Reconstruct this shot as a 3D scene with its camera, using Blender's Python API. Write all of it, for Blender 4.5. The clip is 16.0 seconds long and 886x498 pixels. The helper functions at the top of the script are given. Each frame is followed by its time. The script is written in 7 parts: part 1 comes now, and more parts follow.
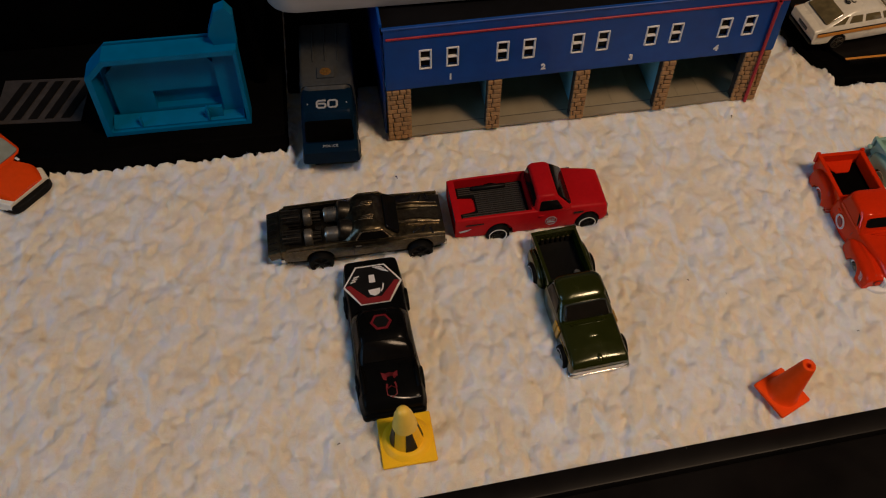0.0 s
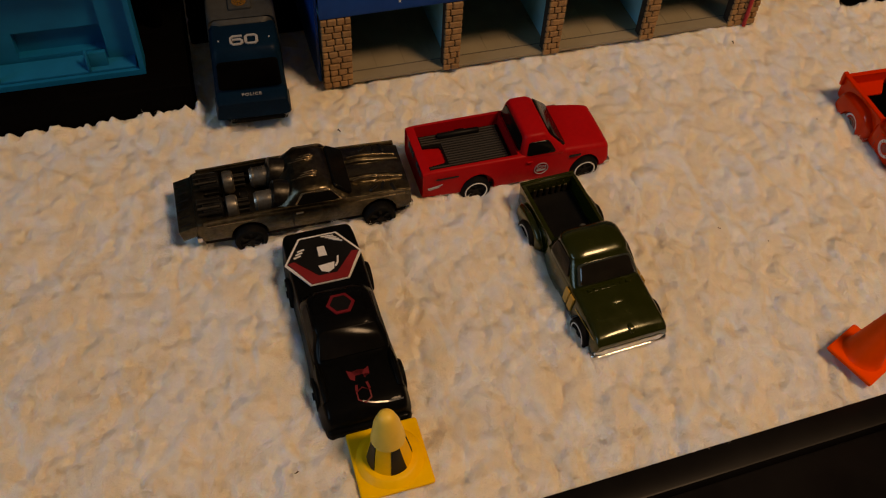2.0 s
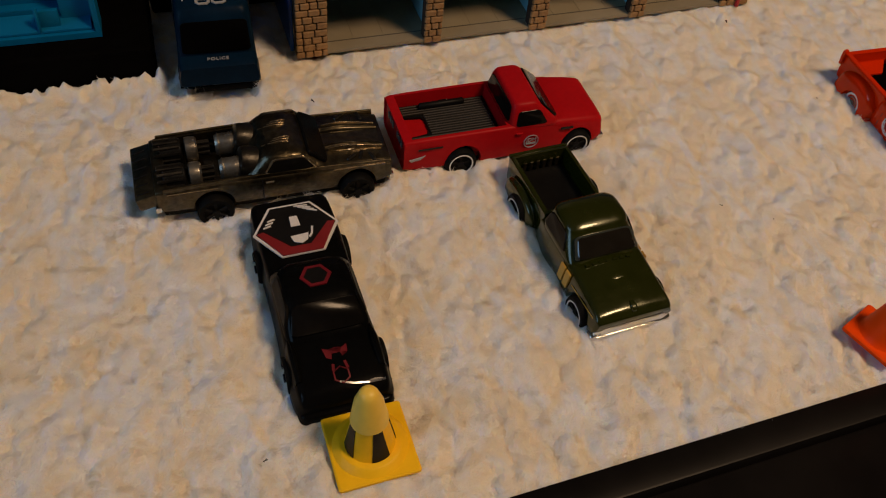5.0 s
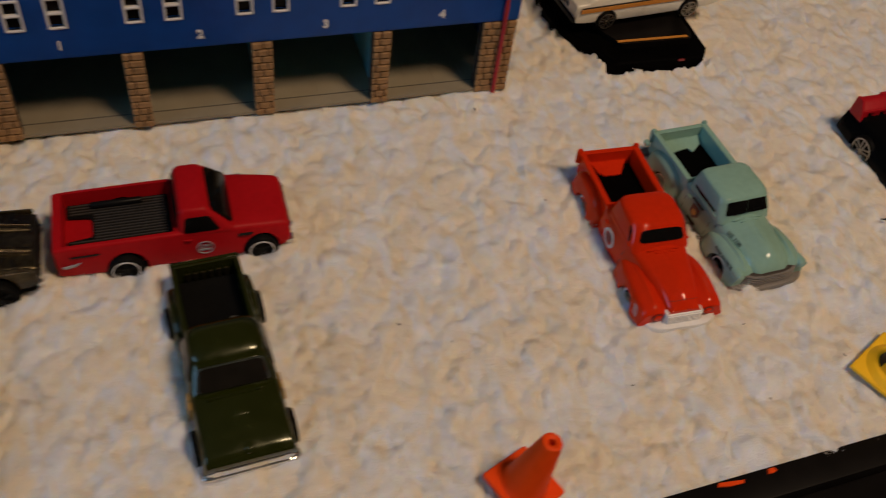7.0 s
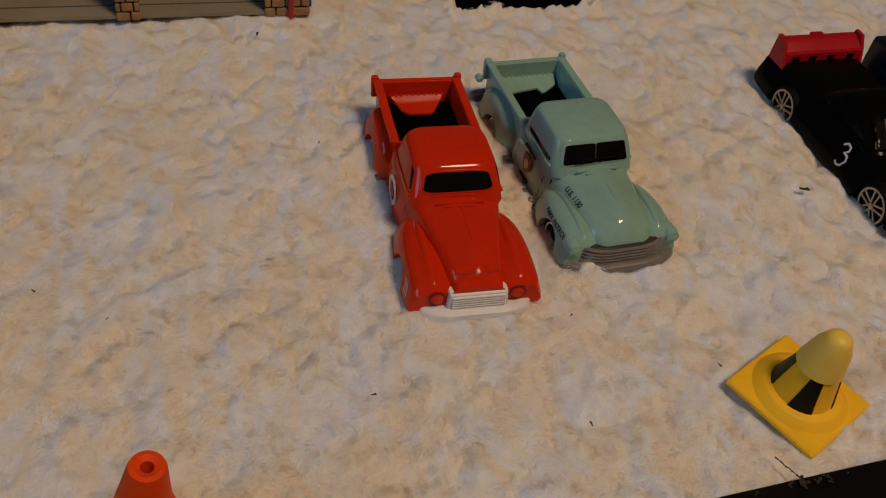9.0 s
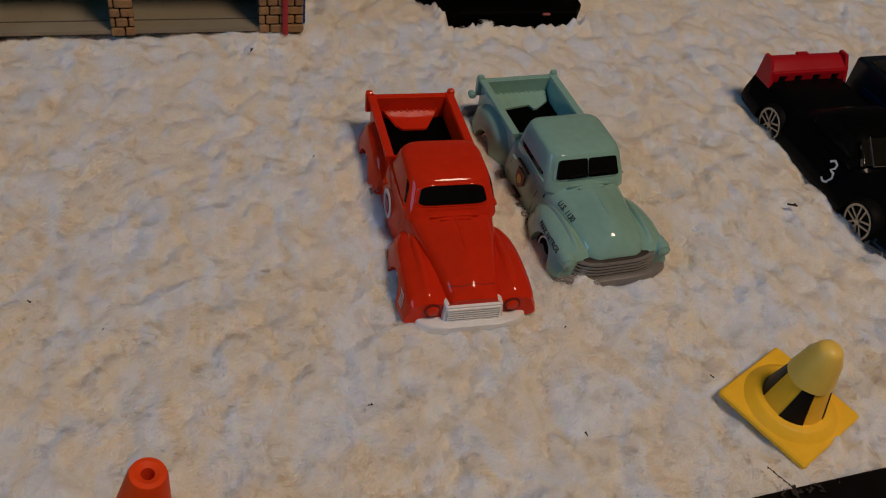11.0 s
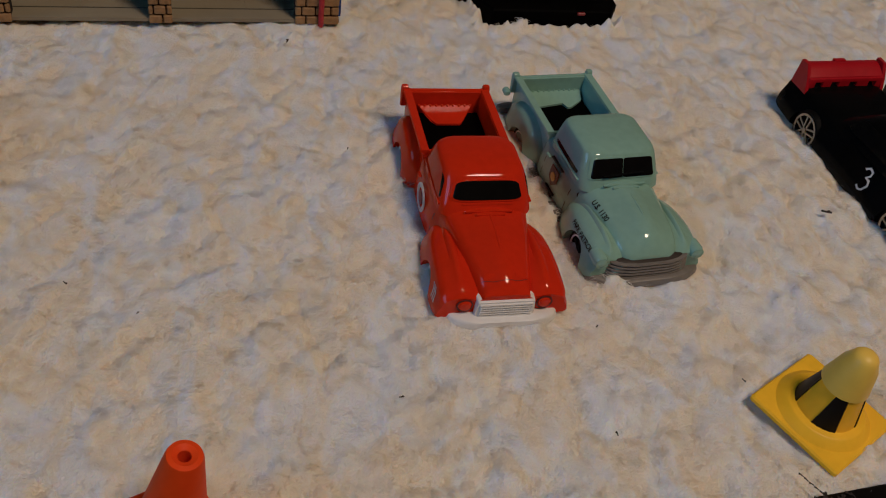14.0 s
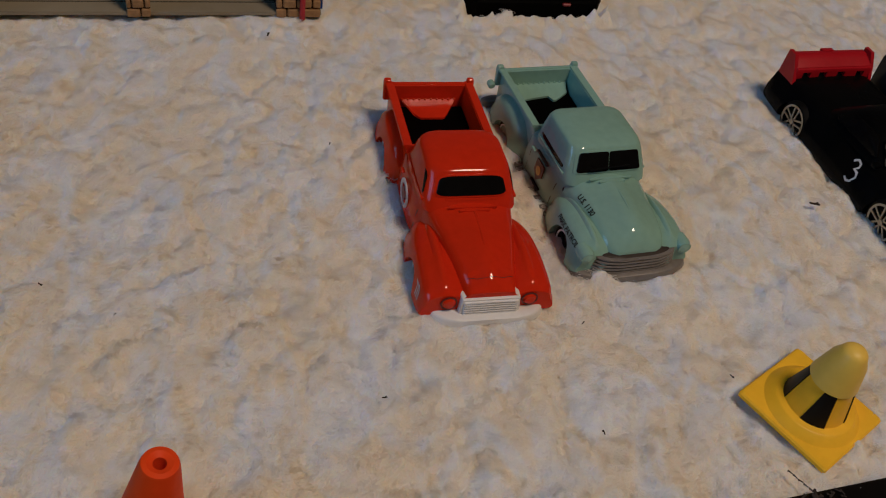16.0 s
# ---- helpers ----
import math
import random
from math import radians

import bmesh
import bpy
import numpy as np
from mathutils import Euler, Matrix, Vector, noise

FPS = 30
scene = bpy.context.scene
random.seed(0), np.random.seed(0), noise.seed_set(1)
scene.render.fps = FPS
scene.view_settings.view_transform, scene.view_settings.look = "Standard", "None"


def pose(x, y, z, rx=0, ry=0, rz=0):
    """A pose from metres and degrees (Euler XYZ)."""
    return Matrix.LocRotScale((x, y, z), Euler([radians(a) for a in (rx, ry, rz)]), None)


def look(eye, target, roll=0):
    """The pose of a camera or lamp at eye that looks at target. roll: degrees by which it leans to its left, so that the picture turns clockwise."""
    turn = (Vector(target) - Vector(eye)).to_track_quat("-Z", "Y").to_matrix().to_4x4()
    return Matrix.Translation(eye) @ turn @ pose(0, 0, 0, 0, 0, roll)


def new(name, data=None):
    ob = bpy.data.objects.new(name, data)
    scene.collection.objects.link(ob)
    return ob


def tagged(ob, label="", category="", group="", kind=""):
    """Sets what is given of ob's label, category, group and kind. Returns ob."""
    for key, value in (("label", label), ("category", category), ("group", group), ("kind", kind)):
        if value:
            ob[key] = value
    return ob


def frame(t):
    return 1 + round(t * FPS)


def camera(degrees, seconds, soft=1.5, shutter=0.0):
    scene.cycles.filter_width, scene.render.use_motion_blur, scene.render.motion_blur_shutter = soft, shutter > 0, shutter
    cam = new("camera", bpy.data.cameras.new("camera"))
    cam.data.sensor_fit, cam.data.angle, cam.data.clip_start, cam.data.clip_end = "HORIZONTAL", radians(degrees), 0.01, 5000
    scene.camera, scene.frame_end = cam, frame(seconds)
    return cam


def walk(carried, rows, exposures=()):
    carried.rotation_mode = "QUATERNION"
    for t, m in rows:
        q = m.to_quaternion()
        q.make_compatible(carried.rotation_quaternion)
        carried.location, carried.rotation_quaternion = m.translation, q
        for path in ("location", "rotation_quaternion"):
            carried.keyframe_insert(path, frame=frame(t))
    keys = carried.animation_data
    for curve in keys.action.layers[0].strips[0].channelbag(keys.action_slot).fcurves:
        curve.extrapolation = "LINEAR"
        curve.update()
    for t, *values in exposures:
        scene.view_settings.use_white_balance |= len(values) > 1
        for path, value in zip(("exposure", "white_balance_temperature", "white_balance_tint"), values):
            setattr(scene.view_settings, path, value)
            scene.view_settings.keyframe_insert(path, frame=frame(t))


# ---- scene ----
cam = camera(51.67, 16.0, soft=1.1, shutter=0.25)
PATH = [
    (0, (0.06750, 0.07404, 0.35301), (0.05787, 0.31519, 0.03403), 0.559),
    (0.5, (0.05145, 0.08164, 0.33125), (0.05740, 0.33078, 0.01837), 2.052),
    (1, (0.05306, 0.10437, 0.29257), (0.07165, 0.35533, -0.01835), 3.054),
    (1.5, (0.04687, 0.10958, 0.26915), (0.07306, 0.36191, -0.04011), 3.264),
    (2, (0.04331, 0.11143, 0.25644), (0.07365, 0.36489, -0.05152), 3.616),
    (2.5, (0.03997, 0.11189, 0.23778), (0.07499, 0.36943, -0.06627), 4.103),
    (3, (0.03665, 0.10788, 0.23529), (0.07518, 0.36696, -0.06702), 4.511),
    (5.3, (0.03801, 0.11668, 0.22243), (0.08601, 0.37983, -0.07497), 6.630),
    (5.5, (0.04197, 0.11789, 0.22908), (0.09026, 0.38159, -0.06778), 6.634),
    (6, (0.05573, 0.12288, 0.23730), (0.10615, 0.38666, -0.05915), 6.973),
    (6.5, (0.08839, 0.13083, 0.24972), (0.13947, 0.39465, -0.04658), 7.686),
    (6.8, (0.12037, 0.13701, 0.24634), (0.17284, 0.40591, -0.05082), 8.223),
    (7, (0.14940, 0.14722, 0.24144), (0.19958, 0.41111, -0.05494), 8.618),
    (7.2, (0.18243, 0.15932, 0.22996), (0.23693, 0.42587, -0.06315), 9.272),
    (7.5, (0.21472, 0.17747, 0.20972), (0.26995, 0.44526, -0.08224), 10.145),
    (7.8, (0.22705, 0.18442, 0.19163), (0.27834, 0.45028, -0.09996), 9.693),
    (8, (0.23116, 0.18610, 0.18071), (0.27721, 0.45953, -0.10758), 9.361),
    (8.5, (0.23900, 0.19157, 0.16334), (0.27961, 0.47167, -0.11931), 8.724),
    (9, (0.24011, 0.18890, 0.15369), (0.28156, 0.47571, -0.12204), 8.647),
    (9.5, (0.23785, 0.18647, 0.15388), (0.28194, 0.47753, -0.11692), 8.896),
    (10, (0.23722, 0.18590, 0.15333), (0.28559, 0.47927, -0.11425), 9.564),
    (12.5, (0.23705, 0.18677, 0.15262), (0.28450, 0.47941, -0.11592), 9.784),
    (13, (0.23415, 0.18673, 0.15140), (0.27862, 0.47972, -0.11726), 10.040),
    (13.5, (0.23239, 0.18627, 0.15121), (0.27568, 0.47928, -0.11762), 10.468),
    (14, (0.23301, 0.18559, 0.15135), (0.27489, 0.47892, -0.11735), 10.561),
    (14.5, (0.23137, 0.18624, 0.15067), (0.27324, 0.47863, -0.11905), 10.700),
    (15, (0.23266, 0.18764, 0.15036), (0.27519, 0.47915, -0.12021), 10.668),
    (15.5, (0.23297, 0.18797, 0.15004), (0.27672, 0.47894, -0.12092), 10.618),
    (16, (0.23491, 0.18895, 0.15021), (0.28112, 0.47954, -0.12076), 10.668),
]
EXPOSURES = [(0, 0.05, 5970, 9), (0.5, 0.06, 6020, 8), (1.0, 0.0, 6440, 9), (1.5, -0.02, 7540, 11), (3.0, 0.0, 7340, 13), (5.5, 0.06, 6220, 8), (6.5, 0.1, 5870, 7), (7.0, -0.04, 5770, 7), (7.6, -0.16, 5820, 7), (8.0, -0.25, 5770, 7), (9.0, -0.25, 5770, 8), (9.5, -0.25, 5520, 7), (10.0, -0.26, 5220, 7), (12.5, -0.28, 5220, 6), (14.5, -0.28, 5170, 6), (16, -0.28, 5170, 6)]
walk(cam, [(t, look(eye, target, roll)) for t, eye, target, roll in PATH], EXPOSURES)

# ---- world, lights ----
world = bpy.data.worlds.new("room_dark")
scene.world = world
world.use_nodes = True
world.node_tree.nodes["Background"].inputs[0].default_value = (0.9, 0.8, 0.7, 1)
world.node_tree.nodes["Background"].inputs[1].default_value = 0.004


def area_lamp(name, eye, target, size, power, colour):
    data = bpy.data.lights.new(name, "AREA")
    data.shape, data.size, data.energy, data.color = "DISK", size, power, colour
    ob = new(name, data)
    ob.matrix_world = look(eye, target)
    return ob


# Unseen area lamps, warm right and cool left; no fitting or window is built.
area_lamp("warm_lamp_unseen", (0.70, -0.04, 1.25), (0.18, 0.36, 0.0), 0.32, 11.1, (1.0, 0.66, 0.39))
area_lamp("cool_lamp_unseen", (-2.05, -0.60, 1.10), (0.15, 0.33, 0.0), 1.5, 16.0, (0.40, 0.67, 1.0))


# ---- materials ----
def material(name, colour, rough=0.5, metal=0.0, var=0.12, scale=300.0, bump=0.0, coat=0.0, bump_scale=None, spec=0.5, sheen=0.0, dirt=None):
    """A surface with variation at two scales, a little relief and, where given, a second dirt colour in patches."""
    m = bpy.data.materials.new(name)
    m.use_nodes = True
    nt = m.node_tree
    b = nt.nodes["Principled BSDF"]
    tc = nt.nodes.new("ShaderNodeTexCoord")
    n1 = nt.nodes.new("ShaderNodeTexNoise")
    n1.inputs["Scale"].default_value, n1.inputs["Detail"].default_value = scale, 4
    n2 = nt.nodes.new("ShaderNodeTexNoise")
    n2.inputs["Scale"].default_value, n2.inputs["Detail"].default_value = scale * 0.13, 3
    for n in (n1, n2):
        nt.links.new(tc.outputs["Object"], n.inputs["Vector"])
    add = nt.nodes.new("ShaderNodeMath")
    add.operation = "ADD"
    nt.links.new(n1.outputs["Fac"], add.inputs[0])
    nt.links.new(n2.outputs["Fac"], add.inputs[1])
    rng = nt.nodes.new("ShaderNodeMapRange")
    rng.inputs["From Min"].default_value, rng.inputs["From Max"].default_value = 0.7, 1.3
    rng.inputs["To Min"].default_value, rng.inputs["To Max"].default_value = 1 - var, 1 + var
    nt.links.new(add.outputs[0], rng.inputs["Value"])
    mul = nt.nodes.new("ShaderNodeMix")
    mul.data_type, mul.blend_type = "RGBA", "MULTIPLY"
    mul.inputs["Factor"].default_value = 1.0
    mul.inputs["A"].default_value = (*colour, 1)
    nt.links.new(rng.outputs["Result"], mul.inputs["B"])
    last = mul.outputs["Result"]
    if dirt:
        step = nt.nodes.new("ShaderNodeMapRange")
        step.inputs["From Min"].default_value, step.inputs["From Max"].default_value = 0.52, 0.72
        nt.links.new(n2.outputs["Fac"], step.inputs["Value"])
        mix = nt.nodes.new("ShaderNodeMix")
        mix.data_type = "RGBA"
        nt.links.new(step.outputs["Result"], mix.inputs["Factor"])
        nt.links.new(last, mix.inputs["A"])
        mix.inputs["B"].default_value = (*dirt, 1)
        last = mix.outputs["Result"]
    nt.links.new(last, b.inputs["Base Color"])
    b.inputs["Metallic"].default_value = metal
    b.inputs["Coat Weight"].default_value = coat
    b.inputs["Coat Roughness"].default_value = 0.035
    b.inputs["Specular IOR Level"].default_value = spec
    b.inputs["Sheen Weight"].default_value = sheen
    r2 = nt.nodes.new("ShaderNodeMapRange")
    r2.inputs["From Min"].default_value, r2.inputs["From Max"].default_value = 0.3, 0.7
    r2.inputs["To Min"].default_value, r2.inputs["To Max"].default_value = max(rough - 0.06, 0.02), min(rough + 0.08, 1)
    nt.links.new(n2.outputs["Fac"], r2.inputs["Value"])
    nt.links.new(r2.outputs["Result"], b.inputs["Roughness"])
    if bump:
        bp = nt.nodes.new("ShaderNodeBump")
        bp.inputs["Distance"].default_value, bp.inputs["Strength"].default_value = bump, 0.8
        n3 = n1
        if bump_scale:
            n3 = nt.nodes.new("ShaderNodeTexNoise")
            n3.inputs["Scale"].default_value, n3.inputs["Detail"].default_value = bump_scale, 3
            nt.links.new(tc.outputs["Object"], n3.inputs["Vector"])
        nt.links.new(n3.outputs["Fac"], bp.inputs["Height"])
        nt.links.new(bp.outputs["Normal"], b.inputs["Normal"])
    return m


WALL_PAINT = material("wall_paint", (0.45, 0.40, 0.34), 0.8, var=0.06, scale=8, bump=0.001)
CEILING_PAINT = material("ceiling_paint", (0.6, 0.56, 0.5), 0.85, var=0.05, scale=8)
CARPET = material("carpet_brown", (0.16, 0.11, 0.08), 0.95, var=0.2, scale=60, bump=0.003)
FLEECE = material("fleece_wool", (0.82, 0.78, 0.71), 0.95, var=0.05, scale=420, bump=0.0005, bump_scale=1500, spec=0.05, sheen=0.2)
def warm_cool_tints(m, a, b, scale):
    """Cream and whiter patches of the given scale, their tint standing for warm and cool light."""
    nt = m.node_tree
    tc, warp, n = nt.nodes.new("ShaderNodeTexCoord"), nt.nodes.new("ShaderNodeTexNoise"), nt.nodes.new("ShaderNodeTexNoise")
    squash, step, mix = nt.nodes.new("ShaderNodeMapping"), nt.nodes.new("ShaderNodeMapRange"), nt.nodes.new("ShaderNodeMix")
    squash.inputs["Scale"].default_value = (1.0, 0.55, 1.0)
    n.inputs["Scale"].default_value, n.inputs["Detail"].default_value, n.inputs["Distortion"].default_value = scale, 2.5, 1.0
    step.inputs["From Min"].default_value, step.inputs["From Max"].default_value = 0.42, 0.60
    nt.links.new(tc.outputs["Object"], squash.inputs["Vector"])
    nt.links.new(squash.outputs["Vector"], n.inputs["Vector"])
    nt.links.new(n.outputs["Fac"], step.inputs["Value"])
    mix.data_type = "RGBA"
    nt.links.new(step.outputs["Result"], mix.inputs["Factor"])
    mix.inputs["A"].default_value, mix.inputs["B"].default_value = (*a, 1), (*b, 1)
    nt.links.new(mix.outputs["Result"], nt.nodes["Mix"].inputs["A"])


warm_cool_tints(FLEECE, (0.835, 0.768, 0.655), (0.805, 0.815, 0.840), 85.0)
FLEECE.node_tree.nodes["Principled BSDF"].inputs["Subsurface Weight"].default_value = 0.85
FLEECE.node_tree.nodes["Principled BSDF"].inputs["Subsurface Radius"].default_value = (1.0, 0.85, 0.65)
FLEECE.node_tree.nodes["Principled BSDF"].inputs["Subsurface Scale"].default_value = 0.0024
FIBRE = material("fleece_fibre", (0.82, 0.78, 0.71), 0.95, var=0.05, scale=420, spec=0.03)
warm_cool_tints(FIBRE, (0.835, 0.768, 0.655), (0.805, 0.815, 0.840), 85.0)


def let_through(m, share):
    """Thin fibres pass part of the light on."""
    nt = m.node_tree
    tr, mix, b = nt.nodes.new("ShaderNodeBsdfTranslucent"), nt.nodes.new("ShaderNodeMixShader"), nt.nodes["Principled BSDF"]
    nt.links.new(b.inputs["Base Color"].links[0].from_socket, tr.inputs["Color"])
    mix.inputs[0].default_value = share
    nt.links.new(b.outputs[0], mix.inputs[1])
    nt.links.new(tr.outputs[0], mix.inputs[2])
    nt.links.new(mix.outputs[0], nt.nodes["Material Output"].inputs["Surface"])


let_through(FIBRE, 0.60)
BLACK_BOARD = material("black_board", (0.006, 0.005, 0.0045), 0.38, var=0.3, scale=120, bump=0.00005, spec=0.12)
BLACK_CASE = material("black_case_plastic", (0.0014, 0.0013, 0.0013), 0.6, var=0.3, scale=200, spec=0.02)
BLACK_PLASTIC = material("black_plastic", (0.005, 0.005, 0.005), 0.45, var=0.25, scale=600, spec=0.12)
TYRE = material("tyre_plastic", (0.004, 0.004, 0.004), 0.6, var=0.25, scale=900, spec=0.08)
CHROME = material("chrome", (0.75, 0.74, 0.72), 0.18, 1.0, var=0.08, scale=900)
WHITE_RIM = material("white_line", (0.75, 0.73, 0.70), 0.45, var=0.06, scale=900)
GLASS_DARK = material("tinted_window", (0.005, 0.0045, 0.004), 0.14, var=0.2, scale=400, spec=0.10)
RED_MATTE = material("satin_red_paint", (0.39, 0.004, 0.007), 0.46, var=0.10, scale=500, spec=0.12)
GREEN_PAINT = material("olive_green_metallic", (0.022, 0.027, 0.0008), 0.20, 0.30, var=0.10, scale=1800, coat=0.4)
ORANGE_PAINT = material("orange_red_enamel", (0.60, 0.024, 0.0003), 0.40, var=0.06, scale=500, coat=0.6, spec=0.0)
ORANGE_CAR_PAINT = material("orange_enamel", (0.68, 0.060, 0.002), 0.35, var=0.06, scale=500, coat=0.8, spec=0.0)
MINT_PAINT = material("mint_blue_enamel", (0.262, 0.432, 0.358), 0.35, var=0.06, scale=500, coat=0.9, spec=0.0)
GUNMETAL = material("raw_gunmetal", (0.082, 0.066, 0.038), 0.34, 0.95, var=0.5, scale=500, dirt=(0.012, 0.011, 0.009), bump=0.0004, coat=0.35)
GUNMETAL_DARK = material("dark_engine_metal", (0.036, 0.033, 0.028), 0.36, 0.85, var=0.35, scale=900, bump=0.0001)
STEEL = material("bright_engine_metal", (0.36, 0.33, 0.28), 0.32, 0.9, var=0.25, scale=900, bump=0.0001)
BLACK_GLOSS = material("black_enamel", (0.003, 0.003, 0.003), 0.30, var=0.2, scale=500, coat=0.10, spec=0.02)
BLACK_SATIN = material("black_satin_paint", (0.004, 0.0037, 0.0037), 0.5, var=0.2, scale=600, spec=0.08)
NAVY_PAINT = material("navy_paint", (0.0025, 0.012, 0.028), 0.34, var=0.15, scale=600, dirt=(0.003, 0.015, 0.034), spec=0.04)
GREY_PLASTIC = material("grey_plastic", (0.055, 0.062, 0.065), 0.5, var=0.10, scale=500)
DARK_RED_SEAM = material("dark_red_seam", (0.11, 0.008, 0.003), 0.5, var=0.2, scale=900)
SEAL_BROWN = material("brown_crest_print", (0.10, 0.035, 0.020), 0.45, var=0.3, scale=900)
BUMPER_GREY = material("brown_grey_plastic", (0.20, 0.18, 0.16), 0.42, 0.2, var=0.12, scale=700)
WHITE_PLASTIC = material("white_plastic", (0.80, 0.78, 0.75), 0.4, var=0.05, scale=500)
WHITE_PAINT = material("white_enamel", (0.74, 0.71, 0.62), 0.28, var=0.06, scale=400, coat=0.5)
YELLOW_PLASTIC = material("yellow_plastic", (0.97, 0.56, 0.008), 0.45, var=0.06, scale=300, spec=0.25)
YELLOW_PALE = material("pale_yellow_plastic", (0.92, 0.63, 0.090), 0.42, var=0.05, scale=300, spec=0.4)
ORANGE_PLASTIC = material("orange_plastic", (0.84, 0.070, 0.002), 0.45, var=0.06, scale=300, spec=0.10)
BLACK_DECAL = material("black_decal", (0.005, 0.0045, 0.0045), 0.45, var=0.2, scale=600, spec=0.25)
RED_DECAL = material("dark_red_decal", (0.20, 0.012, 0.014), 0.4, var=0.1, scale=600)
BRIGHT_RED_DECAL = material("red_decal", (0.14, 0.004, 0.010), 0.4, var=0.15, scale=900)
GOLD_DECAL = material("gold_decal", (0.50, 0.30, 0.05), 0.4, 0.2, var=0.15, scale=900)
WHITE_DECAL = material("white_decal", (0.72, 0.70, 0.68), 0.45, var=0.08, scale=900)
RED_PLASTIC = material("red_spoiler_plastic", (0.38, 0.004, 0.010), 0.38, var=0.08, scale=500, spec=0.3)
BLUE_BOX = material("cyan_blue_plastic", (0.0006, 0.125, 0.29), 0.5, var=0.12, scale=120, spec=0.12)
BLUE_FACADE = material("blue_painted_tinplate", (0.003, 0.052, 0.27), 0.40, var=0.2, scale=120, coat=0.1, spec=0.3)
BLUE_INSIDE = material("pale_blue_wall", (0.20, 0.52, 0.66), 0.6, var=0.10, scale=150)
# Dark, slightly patchy tone across the back of the bays.
BAY_BACK = material("dark_bay_back", (0.030, 0.034, 0.032), 0.6, var=0.4, scale=60)
RED_PIPE = material("red_printed_line", (0.36, 0.012, 0.022), 0.45, var=0.15, scale=500)
BRICK_TAN = material("tan_brick", (0.31, 0.175, 0.070), 0.75, var=0.28, scale=900, bump=0.0002)
MORTAR = material("dark_mortar", (0.018, 0.011, 0.006), 0.85, var=0.25, scale=700)
GARAGE_FLOOR = material("beige_card_floor", (0.26, 0.22, 0.15), 0.65, var=0.12, scale=90)
ROOF_DARK = material("dark_roof", (0.004, 0.004, 0.005), 0.7, var=0.25, scale=150, spec=0.1)
LINE_DARK = material("dark_joint_line", (0.10, 0.09, 0.07), 0.8, var=0.2, scale=500)
STICKER_GREY = material("dark_grey_sticker", (0.035, 0.030, 0.028), 0.6, var=0.35, scale=300)
AMBER = material("amber_emblem", (0.17, 0.080, 0.010), 0.45, var=0.2, scale=900)
DARK_TRUCK = material("dark_blue_black_paint", (0.005, 0.008, 0.012), 0.3, var=0.2, scale=500, coat=0.15, spec=0.2)
SMOKE = material("smoky_brown_window", (0.009, 0.007, 0.004), 0.12, var=0.3, scale=300, coat=0.55)
GREEN_DECAL = material("green_decal", (0.02, 0.22, 0.05), 0.4, var=0.1, scale=900)
BLUE_LAMP = material("blue_beacon", (0.02, 0.06, 0.40), 0.2, var=0.1, scale=500, coat=0.6)
ORANGE_STRIPE = material("orange_stripe", (0.62, 0.25, 0.03), 0.45, var=0.1, scale=500)
SEAM = material("dark_seam", (0.03, 0.02, 0.015), 0.6, var=0.2, scale=900)
SPECK = material("dark_lint", (0.04, 0.03, 0.025), 0.9, var=0.3, scale=900)
SCREEN_EDGE = material("screen_edge_glint", (0.034, 0.040, 0.034), 0.10, var=0.2, scale=400, coat=0.8)
GLASS_PALE = material("pale_plastic_window", (0.22, 0.26, 0.25), 0.15, var=0.15, scale=300, coat=0.4)
RIB_GREY = material("dark_grey_rib", (0.034, 0.030, 0.026), 0.45, var=0.15, scale=600)
DIM_DECAL = material("greyed_white_decal", (0.36, 0.36, 0.37), 0.5, var=0.12, scale=900)
# Bronze for worn edges, its brightness also standing for glints along the creases.
WORN_GLINT = material("worn_bronze_glint", (0.34, 0.27, 0.17), 0.24, 0.92, var=0.45, scale=900, bump=0.0002)
AMBER_GLASS = material("tan_tinted_window", (0.15, 0.12, 0.055), 0.14, var=0.3, scale=250, coat=0.4)
# Grey plastic darkened in its colour for shade over the truck's box body.
TRUCK_GREY = material("shaded_grey_plastic", (0.042, 0.045, 0.046), 0.50, var=0.2, scale=400, spec=0.2)
BOX_WHITE = material("greyish_white_plastic", (0.34, 0.33, 0.32), 0.45, var=0.05, scale=120)


from mathutils.bvhtree import BVHTree


# ---- mesh helpers ----
def finish(name, bm, mat, angle=35.0):
    bmesh.ops.recalc_face_normals(bm, faces=bm.faces)
    me = bpy.data.meshes.new(name)
    bm.to_mesh(me)
    bm.free()
    me.materials.append(mat)
    for p in me.polygons:
        p.use_smooth = True
    me.set_sharp_from_angle(angle=radians(angle))
    return me


def part(name, bm, mat, parent=None, label="", angle=35.0):
    """Links a bmesh as one mesh object under a thing or under a part."""
    ob = new(name, finish(name, bm, mat, angle))
    if parent is not None:
        ob.parent = parent
    if label:
        ob["label"] = label
    return ob


def thing(name, m, label, category, group=""):
    ob = new(name)
    ob.empty_display_size = 0.01
    ob.matrix_world = m
    return tagged(ob, label, category, group)


def loft(rings, cap=True, closed=True):
    bm = bmesh.new()
    rows = [[bm.verts.new(p) for p in ring] for ring in rings]
    for a, b in zip(rows, rows[1:]):
        n = len(a)
        for i in range(n if closed else n - 1):
            bm.faces.new((a[i], a[(i + 1) % n], b[(i + 1) % n], b[i]))
    if cap and closed:
        bm.faces.new(rows[0][::-1])
        bm.faces.new(rows[-1])
    return bm


